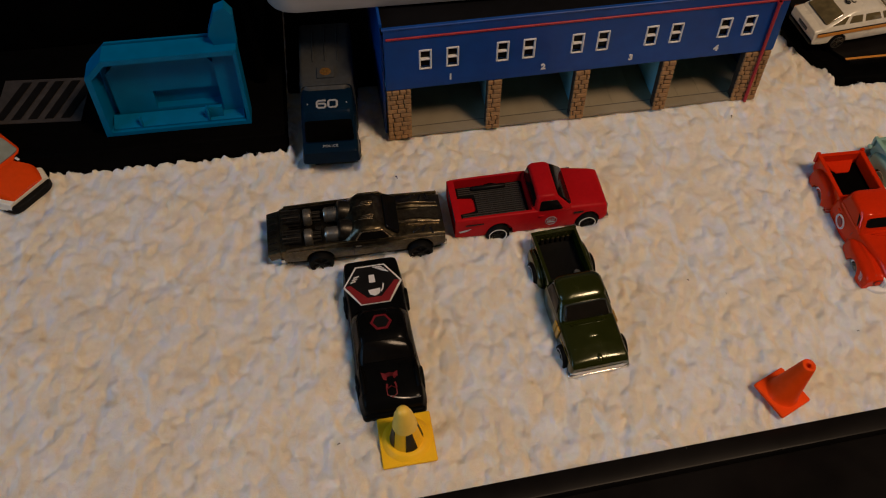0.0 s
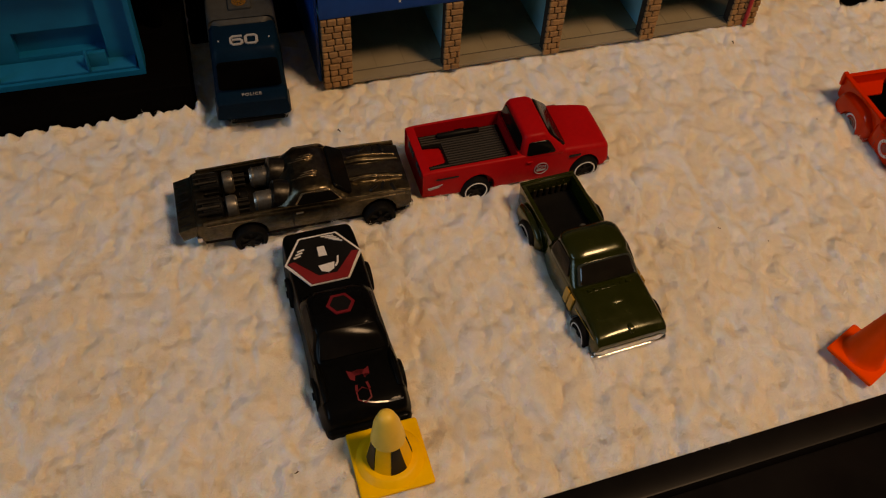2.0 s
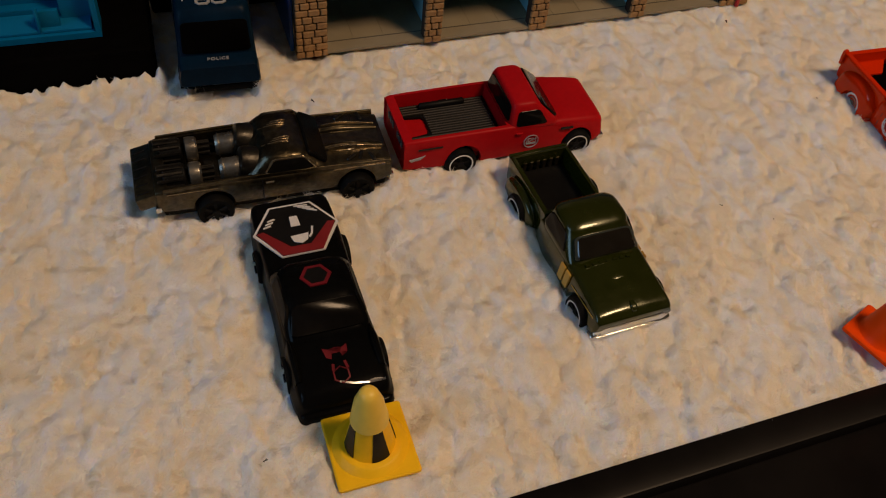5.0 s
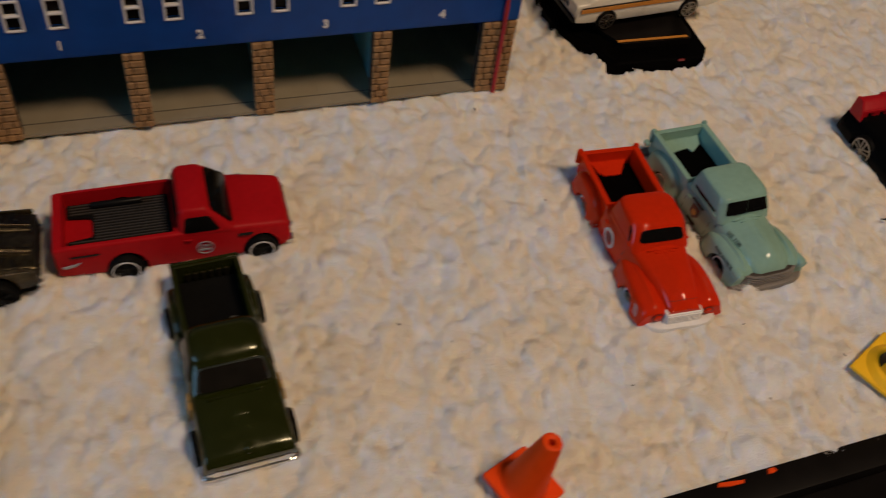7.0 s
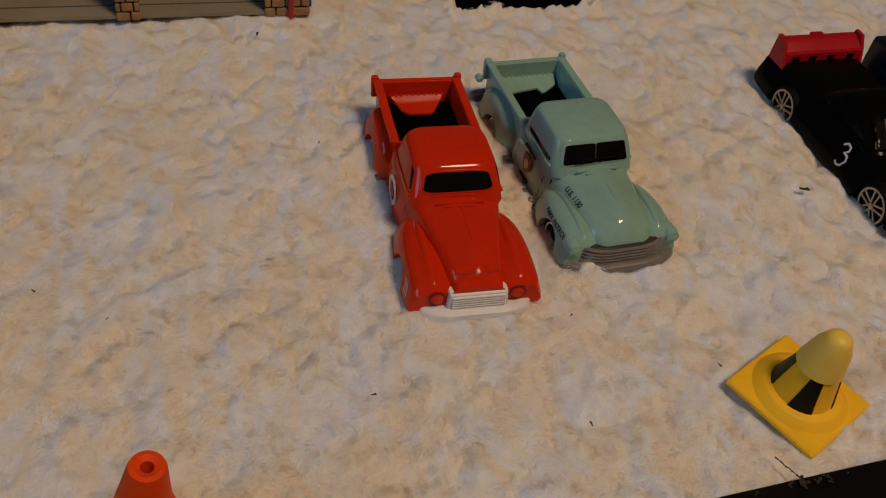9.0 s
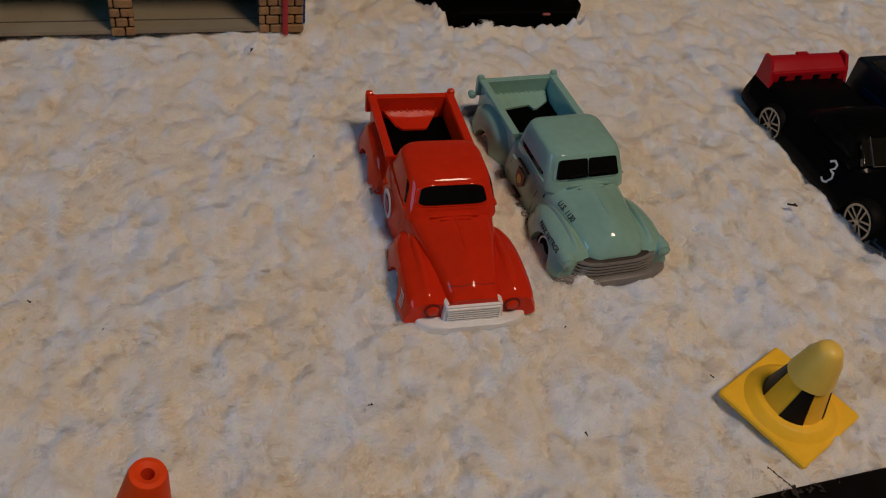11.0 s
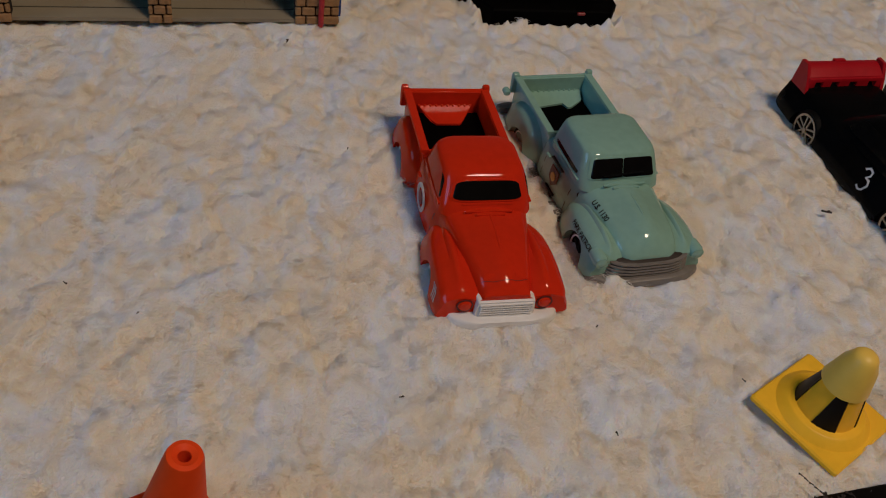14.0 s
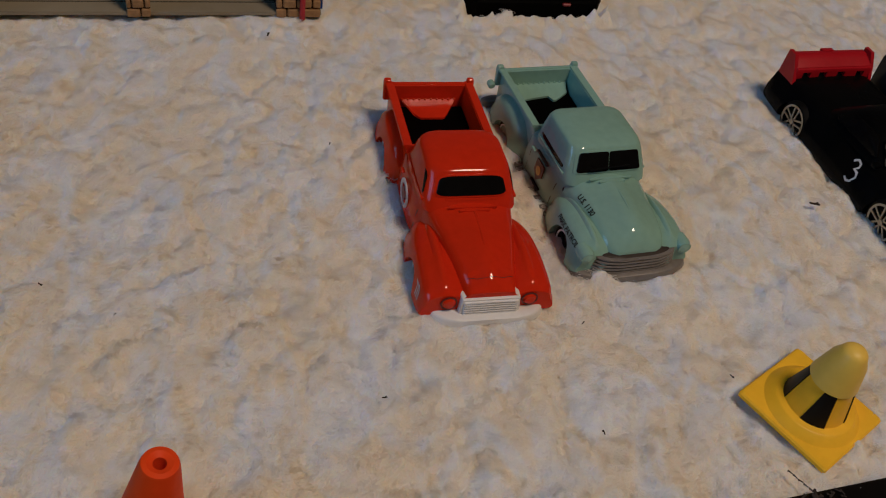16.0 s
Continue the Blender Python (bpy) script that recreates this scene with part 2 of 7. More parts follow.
def smooth_rows(rows, n):
    """Rows of numbers with n rows for each gap, on a smooth curve through the given ones."""
    a = np.array(rows, float)
    if n <= 1:
        return a
    out = []
    for i in range(len(a) - 1):
        p0, p1, p2, p3 = a[max(i - 1, 0)], a[i], a[i + 1], a[min(i + 2, len(a) - 1)]
        for k in range(n):
            t = k / n
            m1, m2 = (p2 - p0) / 2, (p3 - p1) / 2
            out.append((2 * t**3 - 3 * t * t + 1) * p1 + (t**3 - 2 * t * t + t) * m1 + (-2 * t**3 + 3 * t * t) * p2 + (t**3 - t * t) * m2)
    out.append(a[-1])
    return np.array(out)


def loft_x(stations, n=3, y=0.0):
    """A body along x: stations of x, half width at the foot, half width at the top, foot, top, corner radius, crown."""
    rings = []
    for x, wb, wt, z0, z1, r, crown in smooth_rows(stations, n):
        h = max(z1 - z0, 1e-4)
        r = min(r, 0.48 * h, 0.9 * wt)
        half = [(0.0, z0), (wb * 0.86, z0), (wb * 0.97, z0 + 0.06 * h), (wb, z0 + 0.18 * h)]
        zs = z1 - r
        for f in (0.5, 1.0):
            z = z0 + 0.18 * h + (zs - z0 - 0.18 * h) * f
            half.append((wb + (wt - wb) * f**2, z))
        for k in range(1, 5):
            a = radians(90 * k / 4)
            half.append((wt - r + r * math.cos(a), zs + r * math.sin(a)))
        for f in (0.6, 0.3):
            half.append(((wt - r) * f, z1 + crown * (1 - f * f)))
        half.append((0.0, z1 + crown))
        ring = [(x, y + p, z) for p, z in half] + [(x, y - p, z) for p, z in half[-2:0:-1]]
        rings.append(ring)
    return loft(rings)


def rounded(x0, x1, w, r, n=4):
    """A rounded rectangle in plan."""
    pts = []
    for cx, cy, a0 in ((x1 - r, w - r, 0), (x0 + r, w - r, 90), (x0 + r, -w + r, 180), (x1 - r, -w + r, 270)):
        for k in range(n + 1):
            a = radians(a0 + 90 * k / n)
            pts.append((cx + r * math.cos(a), cy + r * math.sin(a)))
    return pts


def loft_z(levels, n=2):
    """A cabin or box in levels: z, rear x, front x, half width, corner radius."""
    return loft([[(x, y, z) for x, y in rounded(x0, x1, w, min(r, w * 0.95, (x1 - x0) * 0.48))] for z, x0, x1, w, r in smooth_rows(levels, n)])


def box(x0, x1, y0, y1, z0, z1, bevel=0.0, seg=2):
    bm = bmesh.new()
    bmesh.ops.create_cube(bm, size=1.0)
    bmesh.ops.scale(bm, vec=(x1 - x0, y1 - y0, z1 - z0), verts=bm.verts)
    bmesh.ops.translate(bm, vec=((x0 + x1) / 2, (y0 + y1) / 2, (z0 + z1) / 2), verts=bm.verts)
    if bevel:
        bmesh.ops.bevel(bm, geom=bm.edges[:], offset=bevel, segments=seg, affect="EDGES", profile=0.5)
    return bm


def tube(rings, n=20, axis="z"):
    """A turned shape: rings of radius and height; the axis may be y, for wheels and engines, or x."""
    put = {"z": lambda r, a, h: (r * math.cos(a), r * math.sin(a), h), "y": lambda r, a, h: (r * math.cos(a), h, r * math.sin(a)), "x": lambda r, a, h: (h, r * math.cos(a), r * math.sin(a))}[axis]
    return loft([[put(r, 2 * math.pi * k / n, h) for k in range(n)] for r, h in rings])


def moved(bm, m):
    bmesh.ops.transform(bm, matrix=m, verts=bm.verts)
    return bm


def joined(*bms):
    out = bmesh.new()
    for bm in bms:
        me = bpy.data.meshes.new("join")
        bm.to_mesh(me)
        bm.free()
        out.from_mesh(me)
        bpy.data.meshes.remove(me)
    return out


def cut(bm, *cutters):
    """The first shape less the others."""
    def made(b):
        bmesh.ops.recalc_face_normals(b, faces=b.faces)
        me = bpy.data.meshes.new("cut")
        b.to_mesh(me)
        b.free()
        return new("cut", me)
    ob = made(bm)
    tools = [made(c) for c in cutters]
    for tool in tools:
        mod = ob.modifiers.new("cut", "BOOLEAN")
        mod.object, mod.operation, mod.solver = tool, "DIFFERENCE", "EXACT"
    bpy.context.view_layer.update()
    me = bpy.data.meshes.new_from_object(ob.evaluated_get(bpy.context.evaluated_depsgraph_get()))
    out = bmesh.new()
    out.from_mesh(me)
    for o in [ob, *tools]:
        old = o.data
        bpy.data.objects.remove(o)
        bpy.data.meshes.remove(old)
    bpy.data.meshes.remove(me)
    return out


def pane(corners, proud=0.00025, r=0.12, depth=0.0006, n=4):
    """A plate with rounded corners on four points that go round it, standing proud of them along their normal."""
    c = [Vector(p) for p in corners]
    nrm = (c[2] - c[0]).cross(c[3] - c[1]).normalized()
    out = []
    for i in range(4):
        p, a, b = c[i], c[i - 1], c[(i + 1) % 4]
        s, e = p.lerp(a, r), p.lerp(b, r)
        for k in range(n + 1):
            t = k / n
            out.append(s.lerp(p, t).lerp(p.lerp(e, t), t))
    mid = sum(out, Vector()) / len(out)
    rings = [[p - nrm * depth for p in out], [p + nrm * proud * 0.6 for p in out], [mid + (p - mid) * 0.965 + nrm * proud for p in out]]
    return loft(rings)


def plate(points, m, thick=0.0002):
    """A flat outline with a little thickness, laid at the pose m (its z is the way out)."""
    return loft([[m @ Vector((x, y, -thick)) for x, y in points], [m @ Vector((x, y, thick)) for x, y in points]])


def circle(r, n=28, x=0.0, y=0.0):
    return [(x + r * math.cos(2 * math.pi * k / n), y + r * math.sin(2 * math.pi * k / n)) for k in range(n)]


def band(r0, r1, m, n=28, thick=0.00015):
    """A flat ring."""
    bm = loft([[m @ Vector((x, y, z)) for x, y in circle(r, n)] for r, z in ((r0, -thick), (r1, -thick), (r1, thick), (r0, thick), (r0, -thick))], cap=False)
    bmesh.ops.remove_doubles(bm, verts=bm.verts, dist=1e-6)
    return bm


def stroke(points, width, m, thick=0.00015):
    """A painted stroke of even width along a line of points."""
    p = [Vector((*q, 0)) for q in points]
    left, right = [], []
    for i, q in enumerate(p):
        d = (p[min(i + 1, len(p) - 1)] - p[max(i - 1, 0)]).normalized()
        s = Vector((-d.y, d.x, 0)) * width / 2
        left.append(q + s)
        right.append(q - s)
    rings = []
    for a, b in zip(left, right):
        up = Vector((0, 0, thick))
        rings.append([m @ (a - up), m @ (b - up), m @ (b + up), m @ (a + up)])
    return loft(rings)


def words(text, size, m, thick=0.00008, spacing=1.0, bold=0.0):
    """Built-in lettering, its middle at m, its z the way out."""
    cu = bpy.data.curves.new("words", "FONT")
    cu.body, cu.size, cu.extrude, cu.align_x, cu.align_y, cu.space_character, cu.resolution_u = text, size, thick, "CENTER", "CENTER", spacing, 3
    cu.offset = bold
    ob = new("words", cu)
    bpy.context.view_layer.update()
    me = bpy.data.meshes.new_from_object(ob.evaluated_get(bpy.context.evaluated_depsgraph_get()))
    bm = bmesh.new()
    bm.from_mesh(me)
    bpy.data.objects.remove(ob)
    bpy.data.curves.remove(cu)
    bpy.data.meshes.remove(me)
    return moved(bm, m)


def facing(place, out, up=(0, 0, 1)):
    """A pose at a place whose z looks out and whose y goes up as far as it can."""
    z = Vector(out).normalized()
    x = Vector(up).cross(z).normalized()
    y = z.cross(x)
    m = Matrix((x, y, z)).transposed().to_4x4()
    m.translation = place
    return m


def wheel(parent, x, y, r, width, side, rim="line"):
    """A wheel with tyre, rim and hub; side is +1 on the left of the car and -1 on its right."""
    tyre = part("wheel", moved(tube([(r * 0.55, -width / 2), (r * 0.9, -width / 2), (r, -width * 0.3), (r, width * 0.3), (r * 0.92, width / 2), (r * 0.70, width / 2), (r * 0.66, width * 0.3), (r * 0.3, width * 0.3)], 28, "y"), Matrix.Translation((x, y, r)) @ Matrix.Rotation(0 if side > 0 else math.pi, 4, "Z")), TYRE, parent, "black plastic wheel")
    face = facing((x, y + side * width * 0.5, r), (0, side, 0))
    inner = facing((x, y + side * width * 0.34, r), (0, side, 0))
    if rim == "line":
        part("rim", band(r * 0.68, r * 0.75, face), WHITE_RIM, tyre, "thin white ring line")
        part("hub", joined(plate(circle(r * 0.20, 12), inner, 0.0003), *[plate([(-r * 0.05, 0), (r * 0.05, 0), (r * 0.09, r * 0.6), (-r * 0.09, r * 0.6)], inner @ Matrix.Rotation(2 * math.pi * k / 5, 4, "Z"), 0.0002) for k in range(5)]), BLACK_PLASTIC, tyre)
    elif rim == "spokes":
        part("rim", joined(band(r * 0.72, r * 0.82, face), plate(circle(r * 0.14, 12), face, 0.0003), *[plate([(-r * 0.05 + s, 0), (r * 0.03 + s, 0), (r * 0.05 + 2.0 * s, r * 0.75), (-r * 0.04 + 2.0 * s, r * 0.75)], face @ Matrix.Rotation(2 * math.pi * k / 5, 4, "Z"), 0.0002) for k in range(5) for s in (-r * 0.08, r * 0.08)]), STEEL, tyre, "silver split-spoke rim")
    elif rim == "white":
        part("rim", band(r * 0.66, r * 0.82, face), WHITE_RIM, tyre, "white ring line")
        part("hub", joined(plate(circle(r * 0.26, 12), face, 0.0003), band(r * 0.40, r * 0.50, face)), STEEL, tyre, "chrome hub")
    else:
        part("rim", joined(plate(circle(r * 0.22, 12), face, 0.0003), *[plate([(-r * 0.06, 0), (r * 0.06, 0), (r * 0.1, r * 0.66), (-r * 0.1, r * 0.66)], inner @ Matrix.Rotation(2 * math.pi * k / 6, 4, "Z"), 0.0003) for k in range(6)]), BLACK_PLASTIC, tyre, "black spoked rim")
    return tyre


def arch(x, y, r, width=0.012):
    return moved(tube([(r, -width / 2), (r, width / 2)], 24, "y"), Matrix.Translation((x, y, r * 0.82)))


def car_pose(x, y, heading, z=-0.005, tall=1.0, lean=0.0, length=1.0, width=1.0):
    return Matrix.Translation((x, y, z)) @ Matrix.Rotation(radians(heading), 4, "Z") @ Matrix.Rotation(radians(lean), 4, "X") @ Matrix.Diagonal((length, width, tall, 1))


def laid(bm, ob, out, lift=0.00015):
    """Lays a flat mark on a part's surface, seen from the way out."""
    tree = BVHTree.FromObject(ob, bpy.context.evaluated_depsgraph_get())
    n = Vector(out).normalized()
    missed = []
    for v in bm.verts:
        hit = tree.ray_cast(v.co + n * 0.012, -n)[0]
        if hit is not None:
            v.co = hit + n * lift
        else:
            missed.append(v)
    bmesh.ops.delete(bm, geom=missed, context="VERTS")
    return bm


def curved_pane(corners, ob, out, r=0.2, lift=0.0003):
    """A window pane with rounded corners that follows the curve of a part's surface."""
    tree = BVHTree.FromObject(ob, bpy.context.evaluated_depsgraph_get())
    n = Vector(out).normalized()
    c = [Vector(p) for p in corners]
    line = []
    for i in range(4):
        p, a, b = c[i], c[i - 1], c[(i + 1) % 4]
        for k in range(7):
            u = k / 6
            s_, e_ = p.lerp(a, r), p.lerp(b, r)
            line.append(s_.lerp(p, u).lerp(p.lerp(e_, u), u))
        for k in range(1, 6):
            line.append(p.lerp(b, r).lerp(b.lerp(p, r), k / 6))
    mid = sum(line, Vector()) / len(line)
    rings = []
    for f, up in ((1.0, -0.0006), (1.0, lift * 0.7), (0.97, lift), (0.75, lift), (0.5, lift), (0.25, lift), (0.03, lift)):
        ring = []
        for p in line:
            q = mid + (p - mid) * f
            hit = tree.ray_cast(q + n * 0.012, -n)[0]
            ring.append((hit if hit is not None else q) + n * up)
        rings.append(ring)
    return loft(rings)


# ---- the room ----
def structure(name, bm, mat, label, category):
    return tagged(part(name, bm, mat), label, category, kind="structure")


structure("floor", box(-2.2, 2.6, -2.4, 2.4, -0.80, -0.75), CARPET, "plain brown carpet floor of the room", "floor")
structure("ceiling", box(-2.2, 2.6, -2.4, 2.4, 1.9, 1.95), CEILING_PAINT, "plain off-white room ceiling", "ceiling")
structure("wall_north", box(-2.2, 2.6, 2.4, 2.5, -0.8, 1.95), WALL_PAINT, "plain beige painted room wall", "wall")
structure("wall_south", box(-2.2, 2.6, -2.5, -2.4, -0.8, 1.95), WALL_PAINT, "plain beige painted room wall", "wall")
structure("wall_west", box(-2.3, -2.2, -2.4, 2.4, -0.8, 1.95), WALL_PAINT, "plain beige painted room wall", "wall")
structure("wall_east", box(2.6, 2.7, -2.4, 2.4, -0.8, 1.95), WALL_PAINT, "plain beige painted room wall", "wall")

# The board that carries the layout; its front edge runs along u, the depth along v.
EDGE = Matrix.Translation((0.0664, 0.2157, 0)) @ Matrix.Rotation(radians(14.3), 4, "Z")
EDGE_BACK = EDGE.inverted()

table = thing("table", EDGE, "black table with a grooved front rim under the fleece", "table")
part("tabletop", box(-0.55, 0.70, 0.004, 0.62, -0.035, -0.012, 0.001), BLACK_BOARD, table)
part("front_rim", box(-0.55, 0.70, -0.0062, 0.0035, -0.035, -0.0005, 0.0008), BLACK_BOARD, table, "black rim strip along the front")
part("front_panel", box(-0.55, 0.70, -0.20, -0.0068, -0.035, -0.0030, 0.0012), BLACK_BOARD, table, "black glossy front panel")
for u in (-0.5, 0.65):
    for v in (-0.15, 0.55):
        part("leg", box(u - 0.02, u + 0.02, v - 0.02, v + 0.02, -0.75, -0.035, 0.002), BLACK_BOARD, table)

# ---- fleece ----
RNG = np.random.default_rng(7)


def value_noise(x, y, seed):
    """Smooth noise from 0 to 1 on a lattice of side 1."""
    table_ = np.random.default_rng(seed).random((256, 256))
    xi, yi = np.floor(x).astype(int), np.floor(y).astype(int)
    fx, fy = x - xi, y - yi
    fx, fy = fx * fx * (3 - 2 * fx), fy * fy * (3 - 2 * fy)
    a, b = table_[xi % 256, yi % 256], table_[(xi + 1) % 256, yi % 256]
    c, d = table_[xi % 256, (yi + 1) % 256], table_[(xi + 1) % 256, (yi + 1) % 256]
    return (a * (1 - fx) + b * fx) * (1 - fy) + (c * (1 - fx) + d * fx) * fy


def tufts(x, y, cell, seed):
    """Soft heaps of wool that swell into one another: about 0 between them, 1 on the tallest."""
    rg = np.random.default_rng(seed)
    jx, jy = rg.random((256, 256)), rg.random((256, 256))
    size, tall = 0.62 + 0.40 * rg.random((256, 256)), 0.55 + 0.45 * rg.random((256, 256))
    u, v = x / cell, y / cell
    iu, iv = np.floor(u).astype(int), np.floor(v).astype(int)
    total = np.zeros(x.shape)
    for du in (-1, 0, 1):
        for dv in (-1, 0, 1):
            cu, cv = iu + du, iv + dv
            px, py = cu + jx[cu % 256, cv % 256], cv + jy[cu % 256, cv % 256]
            d2 = ((u - px) ** 2 + (v - py) ** 2) / size[cu % 256, cv % 256] ** 2
            dome = np.sqrt(np.clip(1.0 - d2, 0, 1)) * tall[cu % 256, cv % 256]
            total += np.exp(9.0 * dome)
    return np.log(total / 9.0) / 9.0


def fleece_height(x, y):
    """The pile's height at places in the plan."""
    wx = x + 0.0055 * (value_noise(x / 0.010, y / 0.010, 1) - 0.5) + 0.0022 * (value_noise(x / 0.0030, y / 0.0030, 2) - 0.5)
    wy = y + 0.0055 * (value_noise(x / 0.010, y / 0.010, 3) - 0.5) + 0.0022 * (value_noise(x / 0.0030, y / 0.0030, 4) - 0.5)
    h = 0.0022 * (value_noise(x / 0.030, y / 0.030, 5) - 0.5)
    h += 0.0031 * (tufts(wx * 1.25, wy * 0.85, 0.0066, 6) - 0.55)
    h += 0.0010 * (tufts(wx * 1.25 + 0.3, wy * 0.8 + 0.2, 0.0033, 7) - 0.55)
    h += 0.0005 * (value_noise(wx / 0.0014, wy / 0.0022, 34) - 0.5)
    # wool that swells up beside the cars
    beside = outside(x, y, CARS)
    h += 0.0009 * np.exp(-((beside - 0.0022) / 0.0030) ** 2) * (0.4 + 0.9 * value_noise(x / 0.0045, y / 0.0045, 61))
    # wool pressed down under wheels
    for px, py in ((0.0834, 0.3499), (0.1273, 0.3599), (-0.0003, 0.3281), (0.0465, 0.3376)):
        h -= 0.0024 * np.exp(-((x - px) ** 2 + (y - py) ** 2) / 0.0045 ** 2)
    # a tuft standing up against the mint pickup's bumper
    h += 0.0042 * np.exp(-(((x - 0.2988) / 0.0034) ** 2 + ((y - 0.3446) / 0.0022) ** 2)) * (0.6 + 0.8 * value_noise(x / 0.0016, y / 0.0016, 62))
    # wool pushed up in tufts against the black case and plinth
    d = np.minimum.reduce([outside_of(x, y, *rect) for rect in EDGED])
    peaks = value_noise(x / 0.0026, y / 0.0026, 51) * 0.7 + value_noise(x / 0.0011, y / 0.0011, 52) * 0.3
    h += 0.0090 * np.exp(-((d - 0.0016) / 0.0020) ** 2) * np.clip(peaks - 0.25, 0, 1) ** 1.2 * np.clip((d + 0.0006) / 0.0008, 0, 1)
    return h - 0.0002


def outside_of(x, y, cx, cy, heading, length, width):
    c, s = math.cos(radians(heading)), math.sin(radians(heading))
    a, b = (x - cx) * c + (y - cy) * s, -(x - cx) * s + (y - cy) * c
    return np.maximum(np.abs(a) - length / 2, np.abs(b) - width / 2)


def footprints(x, y):
    """How far the pile is pressed down under the things that stand on it."""
    return np.clip(-outside(x, y) / 0.003, 0, 1)


def outside(x, y, things=None):
    """How far places lie outside the nearest thing that stands on the pile."""
    far = np.full(x.shape, 1.0)
    for cx, cy, heading, length, width in things or PRESSED:
        far = np.minimum(far, outside_of(x, y, cx, cy, heading, length, width))
    return far


# x, y, heading, length and width of what stands on the fleece
PRESSED = [
    (0.0971, 0.3680, 12.2, 0.069, 0.024),
    (0.1190, 0.3128, -74.5, 0.064, 0.022),
    (0.2631, 0.3690, -79.7, 0.066, 0.024),
    (0.2981, 0.3815, -75.0, 0.064, 0.024),
    (0.3936, 0.4012, -76.6, 0.072, 0.028),
    (0.0166, 0.3470, 11.4, 0.076, 0.026),
    (0.0317, 0.2900, -76.6, 0.068, 0.024),
    (-0.0064, 0.4268, -81.4, 0.078, 0.024),
    (0.4290, 0.4100, -76.0, 0.066, 0.028),
    (0.1145, 0.4815, 12.0, 0.200, 0.086),
    (-0.0120, 0.5240, 10.8, 0.078, 0.170),
]
# the black case and plinth
EDGED = [
    (-0.1472, 0.4823, 10.8, 0.204, 0.204),
    (0.2892, 0.5102, 11.0, 0.0482, 0.0758),
    (0.2561, 0.5211, 11.0, 0.0126, 0.042),
]
CARS = PRESSED[:9]
PRESSED += EDGED


def fleece_sheet():
    step_u, step_v = 0.0011, 0.0011
    us, vs = np.arange(-0.30, 0.54, step_u), np.arange(0.0, 0.46, step_v)
    u, v = np.meshgrid(us, vs, indexing="ij")
    m = np.array(EDGE)
    x, y = m[0, 0] * u + m[0, 1] * v + m[0, 3], m[1, 0] * u + m[1, 1] * v + m[1, 3]
    z = fleece_height(x, y)
    low = footprints(x, y)
    z = z * (1 - low) - 0.0052 * low - 0.0010
    z = np.where(v < step_v * 0.5, -0.010, z - 0.0012 * np.exp(-v / 0.003))
    jitter = RNG.normal(0, step_u * 0.18, (2, *u.shape))
    co = np.stack([x + jitter[0], y + jitter[1] * (v > 0), z], -1).reshape(-1, 3)
    nu, nv = u.shape
    i = np.arange(nu * nv).reshape(nu, nv)
    faces = np.stack([i[:-1, :-1], i[1:, :-1], i[1:, 1:], i[:-1, 1:]], -1).reshape(-1, 4)
    me = bpy.data.meshes.new("fleece")
    me.vertices.add(len(co))
    me.vertices.foreach_set("co", co.astype(np.float32).ravel())
    me.loops.add(faces.size)
    me.loops.foreach_set("vertex_index", faces.astype(np.int32).ravel())
    me.polygons.add(len(faces))
    me.polygons.foreach_set("loop_start", np.arange(0, faces.size, 4, dtype=np.int32))
    me.polygons.foreach_set("use_smooth", np.ones(len(faces), bool))
    me.update()
    me.validate()
    me.materials.append(FLEECE)
    return tagged(new("fleece_blanket", me), "cream white sherpa fleece sheet with short woolly tufts", "blanket", kind="structure")


fleece_sheet()


def mesh_of(name, co, faces, mat):
    me = bpy.data.meshes.new(name)
    me.vertices.add(len(co))
    me.vertices.foreach_set("co", co.astype(np.float32).ravel())
    me.loops.add(faces.size)
    me.loops.foreach_set("vertex_index", faces.astype(np.int32).ravel())
    me.polygons.add(len(faces))
    me.polygons.foreach_set("loop_start", np.arange(0, faces.size, 4, dtype=np.int32))
    me.polygons.foreach_set("use_smooth", np.ones(len(faces), bool))
    me.update()
    me.validate()
    me.materials.append(mat)
    return me


def ribbons(name, points, wide, normals, label):
    """Fine tapering fibres through rows of three points each, shaded softly by the normals of the pile, one joined mesh."""
    n = len(wide)
    verts = []
    for k, w in enumerate((1.0, 0.85, 0.15)):
        d = points[min(k + 1, 2)] - points[max(k - 1, 0)]
        side = np.cross(np.array([0.0, -0.4, 0.92]), d)
        side *= (0.5 * w * wide / np.maximum(np.linalg.norm(side, axis=1), 1e-7))[:, None]
        verts += [points[k] - side, points[k] + side]
    co = np.stack(verts, 1).reshape(-1, 3)
    base = (np.arange(n) * 6)[:, None]
    faces = np.concatenate([base + np.array([[0, 2, 3, 1]]), base + np.array([[2, 4, 5, 3]])], 1).reshape(-1, 4)
    me = mesh_of(name, co, faces, FIBRE)
    free = me.attributes.new("custom_normal", "FLOAT_VECTOR", "POINT")
    free.data.foreach_set("vector", np.repeat(normals, 6, axis=0).astype(np.float32).ravel())
    return tagged(new(name, me), label, "fleece", kind="stuff")


